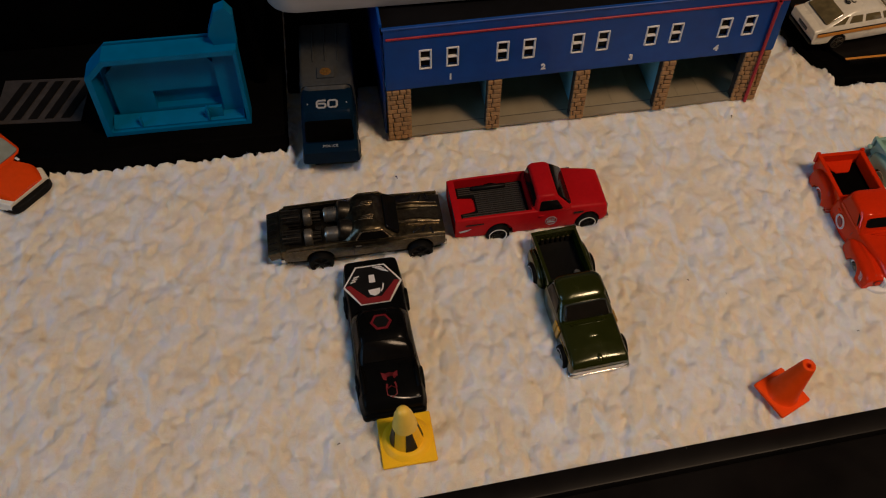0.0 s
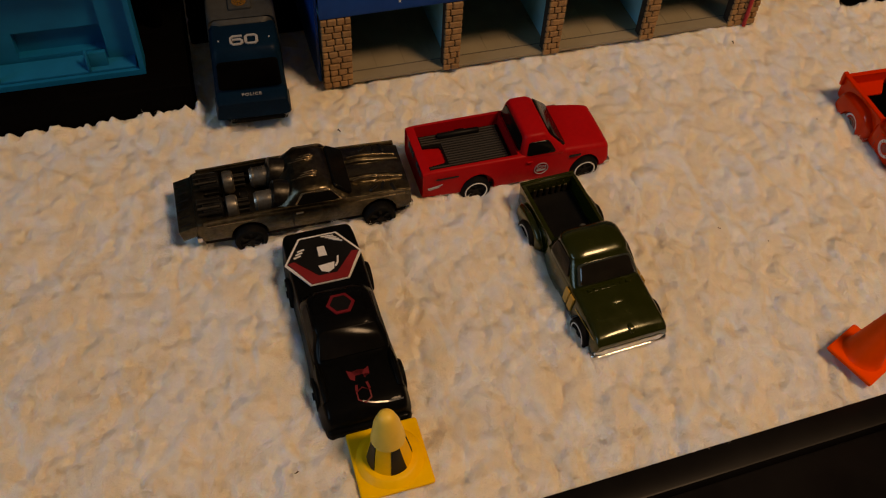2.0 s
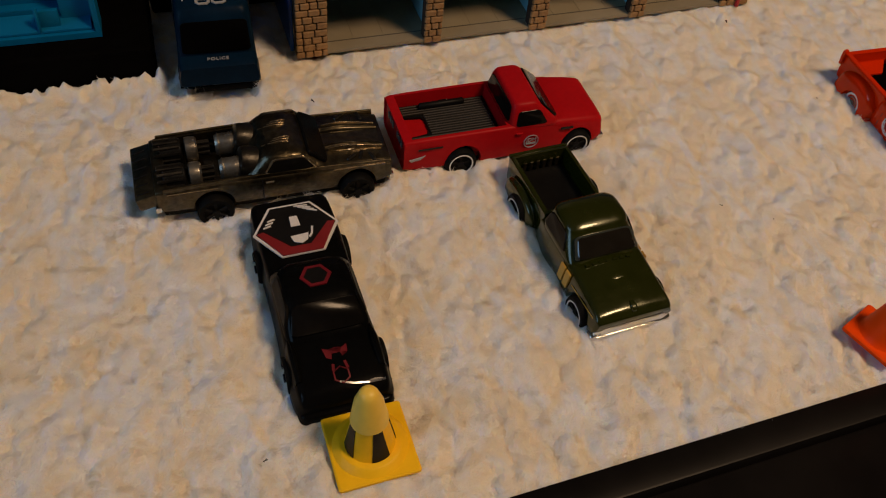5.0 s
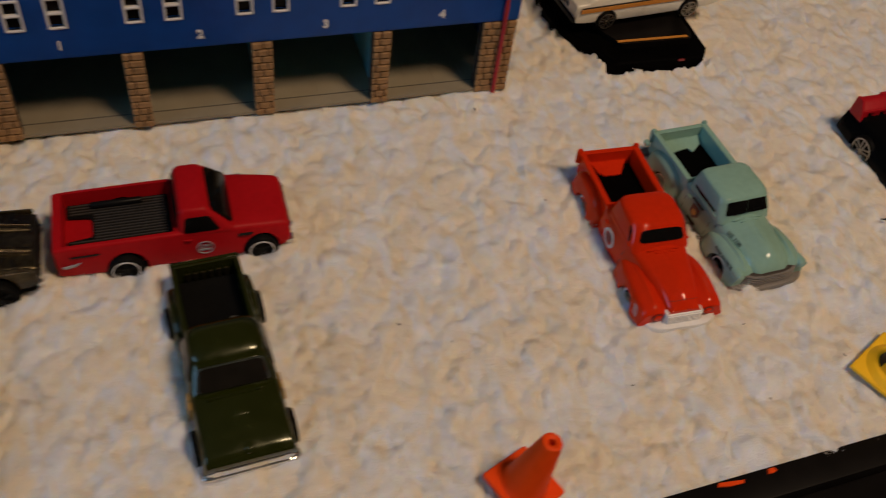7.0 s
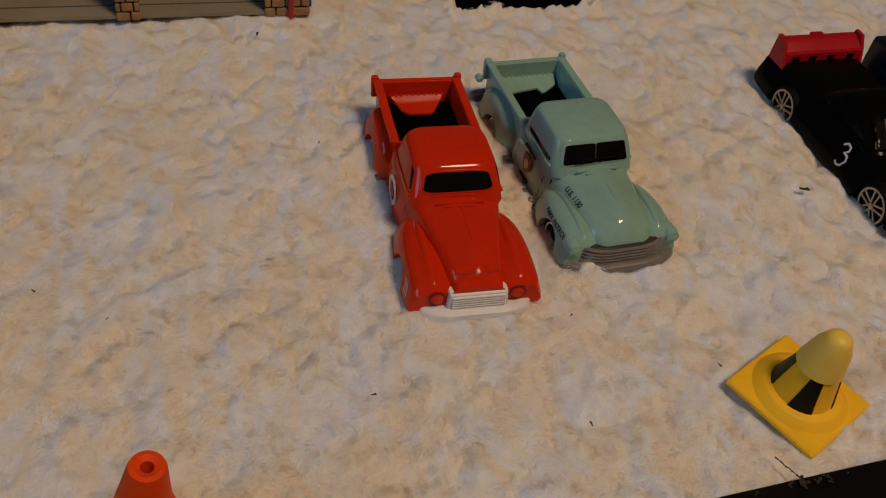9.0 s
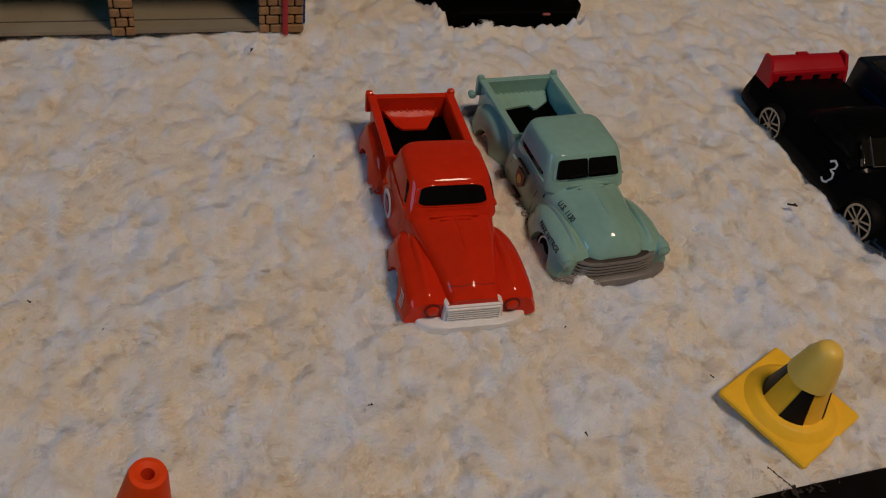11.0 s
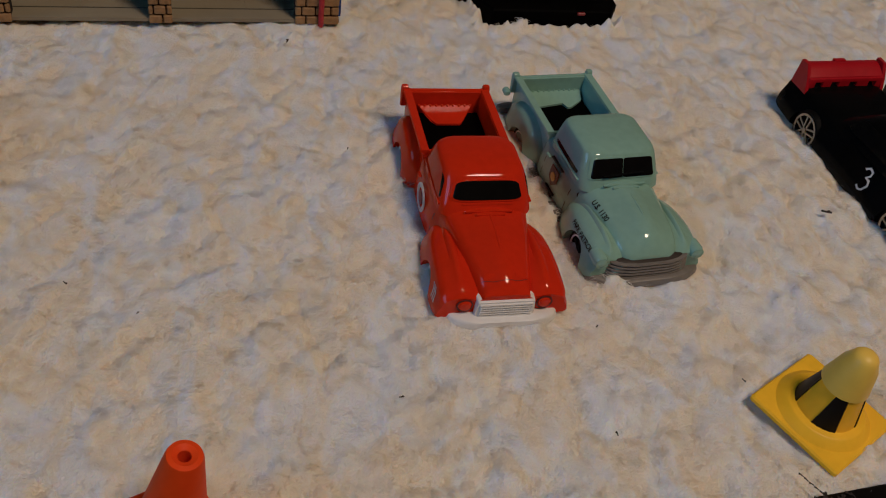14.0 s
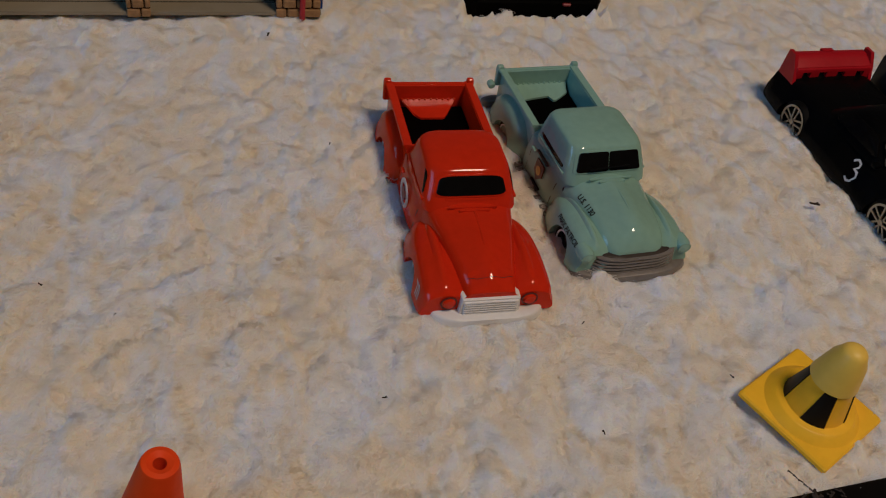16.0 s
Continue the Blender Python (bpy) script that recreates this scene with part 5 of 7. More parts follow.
    part("grille", joined(*[box(0.0388, 0.0399, -0.0102 + 0.0022 * k, -0.0092 + 0.0022 * k, 0.0072, 0.0108, 0.0002, 1) for k in range(10)]), GUNMETAL_DARK, t)
    return t


jet_car(car_pose(0.0166, 0.3479, 11.4, -0.0042, 1.06))


# ---- black coupe with stickers ----
def sticker_car(m):
    t = thing("toy_car", m, "glossy black toy car with a hexagonal sticker on its back deck", "toy car", "toy cars")
    rear, front = -0.0185, 0.0255
    body = loft_x([(-0.0390, 0.0110, 0.0108, 0.0050, 0.0138, 0.0020, 0), (-0.0370, 0.0130, 0.0124, 0.0040, 0.0152, 0.0020, 0.0003), (-0.024, 0.0142, 0.0130, 0.0034, 0.0160, 0.0025, 0.0004), (-0.008, 0.0138, 0.0128, 0.0034, 0.0158, 0.0025, 0.0004), (0.010, 0.0140, 0.0130, 0.0034, 0.0148, 0.0025, 0.0005), (0.024, 0.0148, 0.0134, 0.0034, 0.0138, 0.0026, 0.0006), (0.0355, 0.0146, 0.0132, 0.0036, 0.0124, 0.0024, 0.0006), (0.0392, 0.0138, 0.0126, 0.0042, 0.0104, 0.0018, 0.0003), (0.0402, 0.0130, 0.0118, 0.0048, 0.0090, 0.0012, 0)], 4)
    body = cut(body, *[arch(x, s * 0.0150, 0.0066) for x in (rear, front) for s in (1, -1)])
    shell = part("body", body, BLACK_GLOSS, t)
    cab = part("cab", loft_z([(0.0136, -0.0110, 0.0215, 0.0126, 0.005), (0.0154, -0.0095, 0.0195, 0.0122, 0.005), (0.0190, -0.0065, 0.0128, 0.0108, 0.005), (0.0206, -0.0040, 0.0096, 0.0096, 0.005), (0.0212, -0.0010, 0.0074, 0.0070, 0.004)], 4), BLACK_GLOSS, t)
    part("windscreen", pane([(0.0194, -0.0110, 0.0157), (0.0194, 0.0110, 0.0157), (0.0110, 0.0092, 0.0202), (0.0110, -0.0092, 0.0202)], 0.0006, 0.14), GLASS_DARK, cab, "dark glossy windscreen")
    for s in (1, -1):
        part("side_window", pane([(-0.0040, s * 0.0121, 0.0158), (0.0160, s * 0.0121, 0.0158), (0.0110, s * 0.0104, 0.0196), (-0.0020, s * 0.0104, 0.0196)][::-s], 0.0003, 0.2), BLACK_SATIN, cab, "dark side window")
        part("front_wing", loft_x([(0.0160, 0.0010, 0.0006, 0.0100, 0.0130, 0.0010, 0), (0.0240, 0.0020, 0.0012, 0.0100, 0.0152, 0.0014, 0.0003), (0.0330, 0.0016, 0.0010, 0.0095, 0.0132, 0.0012, 0)], 4, s * 0.0118), BLACK_GLOSS, t)
        wheel(t, rear, s * 0.0127, 0.0060, 0.0042, s, "black")
        wheel(t, front, s * 0.0127, 0.0060, 0.0042, s, "black")
    part("front_bumper", loft_x([(0.0370, 0.0142, 0.0138, 0.0034, 0.0066, 0.001, 0), (0.0406, 0.0138, 0.0134, 0.0032, 0.0070, 0.0014, 0), (0.0418, 0.0124, 0.0120, 0.0036, 0.0064, 0.001, 0)], 3), BLACK_GLOSS, t)
    # Highlight on the hood's front edge, drawn as a thin chrome stroke.
    part("hood_glint", laid(stroke([(0.0358, -0.0010), (0.0370, 0.0025), (0.0376, 0.0070), (0.0374, 0.0118)], 0.0005, Matrix.Translation((0, 0, 0.02)), 0.0), shell, (0, 0, 1)), CHROME, t, "thin silver stroke for the glint on the hood edge")
    # hexagonal sticker on the deck, roof badge, hood mark
    deck = Matrix.Translation((-0.0224, -0.0006, 0.0170)) @ Matrix.Rotation(radians(90), 4, "Z") @ Matrix.Diagonal((1.05, 1.08, 1, 1))
    hexa = lambda r, f=1.0: [(r * math.cos(radians(60 * k)) * 1.0, r * math.sin(radians(60 * k)) * f) for k in range(6)]
    sticker = part("sticker", plate(hexa(0.0128, 0.92), deck, 0.0003), WHITE_DECAL, t, "white-edged hexagonal sticker")
    part("sticker_field", plate(hexa(0.0119, 0.92), deck @ Matrix.Translation((0, 0, 0.0004)), 0.0001), BLACK_DECAL, sticker, "black upper field")
    part("sticker_band", plate([(-0.0117, 0.0), (-0.0096, 0.0004), (-0.0030, -0.0072), (0.0030, -0.0072), (0.0096, 0.0004), (0.0117, 0.0), (0.0059, -0.0101), (-0.0059, -0.0101)], deck @ Matrix.Translation((0, 0, 0.0006)), 0.0001), RED_DECAL, sticker, "dark red lower band")
    part("sticker_figure", joined(plate([(-0.0014, 0.0005), (0.0014, 0.0005), (0.0012, 0.0046), (-0.0012, 0.0046)], deck @ Matrix.Translation((0, 0, 0.0008)), 0.0001), plate([(-0.0024, -0.0034), (0.0030, -0.0030), (0.0024, -0.0056), (0.0004, -0.0068), (-0.0018, -0.0058)], deck @ Matrix.Translation((0, 0, 0.0009)), 0.0001), stroke([(0.0046, -0.0008), (0.0040, -0.0034), (0.0030, -0.0048)], 0.0006, deck @ Matrix.Translation((0, 0, 0.0009))), *[stroke([(0.0010 + 0.0012 * k, 0.0088 - 0.0007 * k), (0.0052 + 0.0008 * k, 0.0084 - 0.0010 * k)], 0.0004, deck @ Matrix.Translation((0, 0, 0.0007))) for k in range(4)], *[stroke([(-0.0094 + 0.0008 * k, 0.0018 + 0.0012 * k), (-0.0070 + 0.0008 * k, 0.0024 + 0.0012 * k)], 0.0005, deck @ Matrix.Translation((0, 0, 0.0007))) for k in range(3)]), WHITE_DECAL, sticker, "plain white shapes on the sticker")
    roof = Matrix.Translation((0.0022, 0, 0.02135)) @ Matrix.Rotation(radians(-90), 4, "Z")
    badge = part("roof_badge", plate(hexa(0.0048, 0.95), roof, 0.0003), BRIGHT_RED_DECAL, t, "red hexagon on the roof")
    part("badge_middle", plate(hexa(0.0036, 0.95), roof @ Matrix.Translation((0, 0, 0.0003)), 0.0001), BLACK_DECAL, badge)
    hood = Matrix.Translation((0.0272, 0.0, 0.01405)) @ Matrix.Rotation(radians(90), 4, "Z")
    ring = [(0.0024 * math.cos(radians(60 * k + 30)), -0.0066 + 0.0026 * math.sin(radians(60 * k + 30))) for k in range(7)]
    wings = [(-0.0036, 0.0030), (-0.0020, 0.0022), (0.0, 0.0026), (0.0020, 0.0022), (0.0036, 0.0030), (0.0034, 0.0004), (0.0016, -0.0008), (0.0012, 0.0006), (-0.0012, 0.0006), (-0.0016, -0.0012), (-0.0030, -0.0004)]
    part("hood_mark", laid(joined(plate(wings, hood, 0.0002), stroke(ring, 0.0005, hood), stroke([(-0.0016, -0.0028), (-0.0020, -0.0050)], 0.0008, hood), stroke([(0.0018, -0.0024), (0.0022, -0.0050)], 0.0008, hood)), shell, (0, 0, 1)), BRIGHT_RED_DECAL, t, "dim red mark on the hood")
    return t


sticker_car(car_pose(0.0317, 0.2900, -76.6, -0.0058, length=0.955))


# ---- black race car with red spoiler ----
def race_car(m):
    t = thing("toy_car", m, "black toy race car with red spoiler and hand-painted white numbers", "toy car", "toy cars")
    rear, front = -0.0225, 0.0240
    body = loft_x([(-0.0398, 0.0152, 0.0140, 0.0050, 0.0136, 0.002, 0), (-0.0384, 0.0172, 0.0152, 0.0042, 0.0150, 0.003, 0.0002), (-0.022, 0.0178, 0.0152, 0.0036, 0.0158, 0.004, 0.0004), (0.0, 0.0172, 0.0146, 0.0034, 0.0152, 0.004, 0.0006), (0.016, 0.0174, 0.0144, 0.0034, 0.0146, 0.004, 0.0008), (0.028, 0.0174, 0.0136, 0.0034, 0.0130, 0.004, 0.0010), (0.037, 0.0150, 0.0122, 0.0040, 0.0104, 0.003, 0.0008), (0.0405, 0.0124, 0.0104, 0.0052, 0.0086, 0.0015, 0.0004)], 4)
    body = cut(body, *[arch(x, s * 0.0176, 0.0068) for x in (rear, front) for s in (1, -1)])
    shell = part("body", body, BLACK_GLOSS, t)
    cab = part("cab", loft_z([(0.0140, -0.0190, 0.0150, 0.0138, 0.006), (0.0160, -0.0160, 0.0125, 0.0132, 0.006), (0.0200, -0.0110, 0.0066, 0.0112, 0.006), (0.0218, -0.0080, 0.0030, 0.0096, 0.005), (0.0224, -0.0050, 0.0005, 0.0070, 0.004)], 4), BLACK_GLOSS, t)
    screen = part("windscreen", pane([(0.0126, -0.0118, 0.0160), (0.0126, 0.0118, 0.0160), (0.0058, 0.0098, 0.0208), (0.0058, -0.0098, 0.0208)], 0.0007, 0.10), SMOKE, cab, "smoky brown windscreen")
    part("screen_edge", joined(stroke([(-0.0085, -0.0040), (-0.0072, 0.0046)], 0.0004, facing((0.0098, 0, 0.0190), (0.58, 0, 0.81), (-1, 0, 0.5))), stroke([(-0.0088, -0.0042), (-0.0030, -0.0044), (0.0010, -0.0036)], 0.0003, facing((0.0098, 0, 0.0190), (0.58, 0, 0.81), (-1, 0, 0.5)))), CHROME, screen, "thin bright line on one side and foot of the screen")
    for s in (1, -1):
        part("side_window", pane([(-0.0110, s * 0.0131, 0.0162), (0.0096, s * 0.0131, 0.0162), (0.0044, s * 0.0108, 0.0206), (-0.0080, s * 0.0108, 0.0206)][::-s], 0.0003, 0.2), GLASS_DARK, cab, "dark side window")
        part("skirt", box(-0.0150, 0.0165, s * 0.0160 - 0.0014, s * 0.0160 + 0.0014, 0.0032, 0.0058, 0.0006), BLACK_PLASTIC, t)
        part("headlight", moved(loft_z([(0.0, -0.0022, 0.0022, 0.0016, 0.0010), (0.0008, -0.0018, 0.0018, 0.0012, 0.0008)], 2), Matrix.Translation((0.0352, s * 0.0108, 0.0112)) @ Matrix.Rotation(radians(28), 4, "Y")), GREY_PLASTIC, t, "dull grey headlight")
        wheel(t, rear, s * 0.0144, 0.0064, 0.0046, s, "spokes")
        wheel(t, front, s * 0.0144, 0.0064, 0.0046, s, "spokes")
        part("mirror", moved(box(-0.001, 0.001, -0.0013, 0.0013, -0.0007, 0.0007, 0.0004), Matrix.Translation((0.0118, s * 0.0148, 0.0164))), BLACK_GLOSS, t)
        f = facing((0.0062, s * 0.01655, 0.0105), (0, s, 0.25)) @ Matrix.Rotation(radians(24), 4, "Z")
        three = [(-0.0014, 0.0026), (0.0002, 0.0032), (0.0014, 0.0022), (0.0010, 0.0010), (-0.0002, 0.0004), (0.0012, -0.0004), (0.0016, -0.0018), (0.0004, -0.0032), (-0.0010, -0.0032), (-0.0018, -0.0022)]
        part("number", laid(stroke(three, 0.0007, f, 0.0004), shell, (0, s, 0.25)), WHITE_DECAL, t, "hand-painted white figure 3")
        part("spoiler_end", loft([[(x, s * 0.0142 + d, z) for x, z in ((-0.0392, 0.0138), (-0.0312, 0.0138), (-0.0330, 0.0185), (-0.0352, 0.0222), (-0.0384, 0.0222))] for d in (-0.0006, 0.0006)]), RED_PLASTIC, t, "red spoiler end plate")
    spoiler = part("spoiler", loft_x([(-0.0392, 0.0142, 0.0142, 0.0198, 0.0208, 0.0004, 0), (-0.0366, 0.0142, 0.0142, 0.0192, 0.0210, 0.0006, 0), (-0.0330, 0.0142, 0.0142, 0.0176, 0.0188, 0.0004, 0)], 3), RED_PLASTIC, t, "red plastic rear wing")
    part("spoiler_front", cut(box(-0.0336, -0.0322, -0.0140, 0.0140, 0.0130, 0.0186, 0.0004), *[box(-0.036, -0.030, y - 0.0014, y + 0.0014, 0.0148, 0.0174) for y in (-0.0100, -0.0040, 0.0028, 0.0100)]), RED_PLASTIC, spoiler)
    part("spoiler_tab", box(-0.0400, -0.0384, -0.0022, 0.0022, 0.0202, 0.0214, 0.0004), RED_PLASTIC, spoiler)
    part("front_lip", loft_x([(0.0285, 0.0166, 0.0164, 0.0030, 0.0050, 0.0006, 0), (0.0370, 0.0158, 0.0156, 0.0028, 0.0052, 0.0008, 0), (0.0415, 0.0130, 0.0128, 0.0030, 0.0050, 0.0008, 0)], 3), GREY_PLASTIC, t, "scuffed grey front lip")
    for s in (1, -1):
        part("hood_scoop", loft_x([(0.0180, 0.0012, 0.0008, 0.0138, 0.0156, 0.0006, 0), (0.0260, 0.0016, 0.0011, 0.0128, 0.0150, 0.0008, 0), (0.0330, 0.0010, 0.0006, 0.0112, 0.0128, 0.0004, 0)], 3, s * 0.0060), BLACK_GLOSS, t)
    h = Matrix.Translation((0.0240, 0.0024, 0.01545)) @ Matrix.Rotation(radians(90), 4, "Z")
    part("hood_number", laid(stroke([(x * 2.6, y * 2.1) for x, y in three], 0.0016, h, 0.0005), shell, (0, 0, 1)), WHITE_DECAL, t, "large hand-painted white figure 3")
    return t


race_car(car_pose(0.3936, 0.4012, -76.6, -0.0054, length=1.015))


# ---- dark pickup beside the race car ----
def dark_pickup(m):
    t = thing("toy_pickup", m, "blue-black toy pickup with smoky flat bed cover", "toy truck", "toy pickups")
    body = loft_x([(-0.0365, 0.0140, 0.0138, 0.0050, 0.0185, 0.001, 0), (-0.0350, 0.0146, 0.0142, 0.0040, 0.0195, 0.001, 0), (0.0, 0.0148, 0.0142, 0.0036, 0.0195, 0.0015, 0), (0.020, 0.0148, 0.0138, 0.0036, 0.0190, 0.002, 0.0004), (0.036, 0.0136, 0.0126, 0.0045, 0.0150, 0.002, 0.0003)], 3)
    part("body", cut(body, *[arch(x, s * 0.0152, 0.0068) for x in (-0.022, 0.025) for s in (1, -1)]), DARK_TRUCK, t)
    part("bed_cover", box(-0.0340, -0.0010, -0.0122, 0.0122, 0.0188, 0.0202, 0.0004), SMOKE, t, "smoky brown flat bed cover")
    part("cab", loft_z([(0.0180, 0.0000, 0.0190, 0.0138, 0.004), (0.0235, 0.0014, 0.0140, 0.0122, 0.004), (0.0265, 0.0034, 0.0110, 0.0100, 0.004)], 4), DARK_TRUCK, t)
    for s in (1, -1):
        part("side_stripe", box(-0.030, 0.030, s * 0.01475 - 0.0003, s * 0.01475 + 0.0003, 0.0100, 0.0130, 0.0001, 1), NAVY_PAINT, t, "blue side stripe")
        part("side_mark", box(0.0020, 0.0060, s * 0.0146 - 0.0004, s * 0.0146 + 0.0004, 0.0140, 0.0175, 0.0003, 1), GREEN_DECAL, t, "small green mark")
        for x in (-0.022, 0.025):
            wheel(t, x, s * 0.0134, 0.0060, 0.0042, s, "black")
    return t


dark_pickup(car_pose(0.4290, 0.4100, -76.0, -0.0050))


# ---- navy police truck ----
def police_truck(m):
    t = thing("toy_truck", m, "navy toy police truck with grey box body, numbered 60", "toy truck")
    part("bonnet", loft_x([(0.0100, 0.0134, 0.0128, 0.0040, 0.0225, 0.0014, 0), (0.0150, 0.0138, 0.0132, 0.0036, 0.0225, 0.0014, 0), (0.0240, 0.0138, 0.0132, 0.0098, 0.0218, 0.0016, 0.0002), (0.0268, 0.0138, 0.0131, 0.0116, 0.0212, 0.0016, 0.0001), (0.0282, 0.0134, 0.0128, 0.0128, 0.0205, 0.0014, 0)], 3), NAVY_PAINT, t, "navy front with lettering")
    cab = part("cab", loft_z([(0.0200, -0.0030, 0.0232, 0.0132, 0.003), (0.0226, -0.0030, 0.0226, 0.0131, 0.003), (0.0330, -0.0028, 0.0186, 0.0126, 0.003), (0.0365, -0.0024, 0.0164, 0.0120, 0.003), (0.0375, -0.0005, 0.0150, 0.0112, 0.003)], 3), NAVY_PAINT, t)
    part("windscreen", pane([(0.0226, -0.0116, 0.0232), (0.0226, 0.0116, 0.0232), (0.0186, 0.0110, 0.0336), (0.0186, -0.0110, 0.0336)], 0.0006, 0.10), BLACK_CASE, cab, "black windscreen")
    roof = Matrix.Translation((0.0112, 0, 0.0378)) @ Matrix.Rotation(radians(90), 4, "Z")
    nought = [(-0.0020, -0.0017), (-0.0013, -0.0025), (0.0013, -0.0025), (0.0020, -0.0017), (0.0020, 0.0017), (0.0013, 0.0025), (-0.0013, 0.0025), (-0.0020, 0.0017), (-0.0020, -0.0017)]
    six = [(0.0022, 0.0025), (-0.0012, 0.0025), (-0.0020, 0.0016), (-0.0020, -0.0017), (-0.0013, -0.0025), (0.0013, -0.0025), (0.0020, -0.0017), (0.0020, -0.0004), (0.0013, 0.0004), (-0.0018, 0.0004)]
    for name, line, x in (("roof_six", six, -0.0027), ("roof_nought", nought, 0.0027)):
        part(name, stroke([(p + x, q) for p, q in line], 0.0010, roof, 0.0002), DIM_DECAL, cab, "white square roof figure")
    part("bonnet_lettering", words("POLICE", 0.0021, Matrix.Translation((0.0252, 0, 0.02205)) @ Matrix.Rotation(radians(5), 4, "Y") @ Matrix.Rotation(radians(90), 4, "Z"), 0.0001, 1.1), DIM_DECAL, t, "small white lettering")
    for y in (-0.0092, 0.0092):
        part("roof_lamp", box(0.0102, 0.0109, y - 0.0003, y + 0.0003, 0.0372, 0.0378, 0.0001, 1), DIM_DECAL, cab)
    body = part("box_body", loft_x([(-0.0480, 0.0136, 0.0128, 0.0040, 0.0400, 0.002, 0), (-0.0050, 0.0138, 0.0128, 0.0036, 0.0400, 0.002, 0), (-0.0010, 0.0136, 0.0116, 0.0036, 0.0392, 0.003, 0), (0.0010, 0.0134, 0.0100, 0.0036, 0.0378, 0.003, 0)], 2), TRUCK_GREY, t, "grey plastic box body")
    hatch = part("roof_hatch", box(-0.0130, -0.0050, -0.0042, 0.0042, 0.0398, 0.0412, 0.0005), TRUCK_GREY, body)
    part("emblem", joined(band(0.0022, 0.0027, Matrix.Translation((-0.0088, 0, 0.0413))), plate(circle(0.0008, 12), Matrix.Translation((-0.0088, 0, 0.0413)), 0.0002), *[plate([(0.0010, -0.0002), (0.0022, -0.0004), (0.0022, 0.0004), (0.0010, 0.0002)], Matrix.Translation((-0.0088, 0, 0.0413)) @ Matrix.Rotation(2 * math.pi * k / 9, 4, "Z"), 0.0002) for k in range(9)]), AMBER, hatch, "amber round emblem")
    for k in range(3):
        part("roof_rib", box(-0.0460, -0.0180, -0.0064 + 0.0060 * k, -0.0056 + 0.0060 * k, 0.0398, 0.0407, 0.0003, 1), TRUCK_GREY, body)
    for s in (1, -1):
        for x in (-0.034, 0.0145):
            wheel(t, x, s * 0.0118, 0.0060, 0.0046, s, "black")
    part("bumper", box(0.0190, 0.0215, -0.0130, 0.0130, 0.0040, 0.0070, 0.0008), BLACK_PLASTIC, t)
    return t


police_truck(car_pose(-0.0064, 0.4168, -81.4, -0.0070) @ Matrix.Diagonal((1, 1.06, 1, 1)))


# ---- toy fire station ----
GARAGE = Matrix.Translation((0.0208, 0.41165, -0.0005)) @ Matrix.Rotation(radians(12.03), 4, "Z")


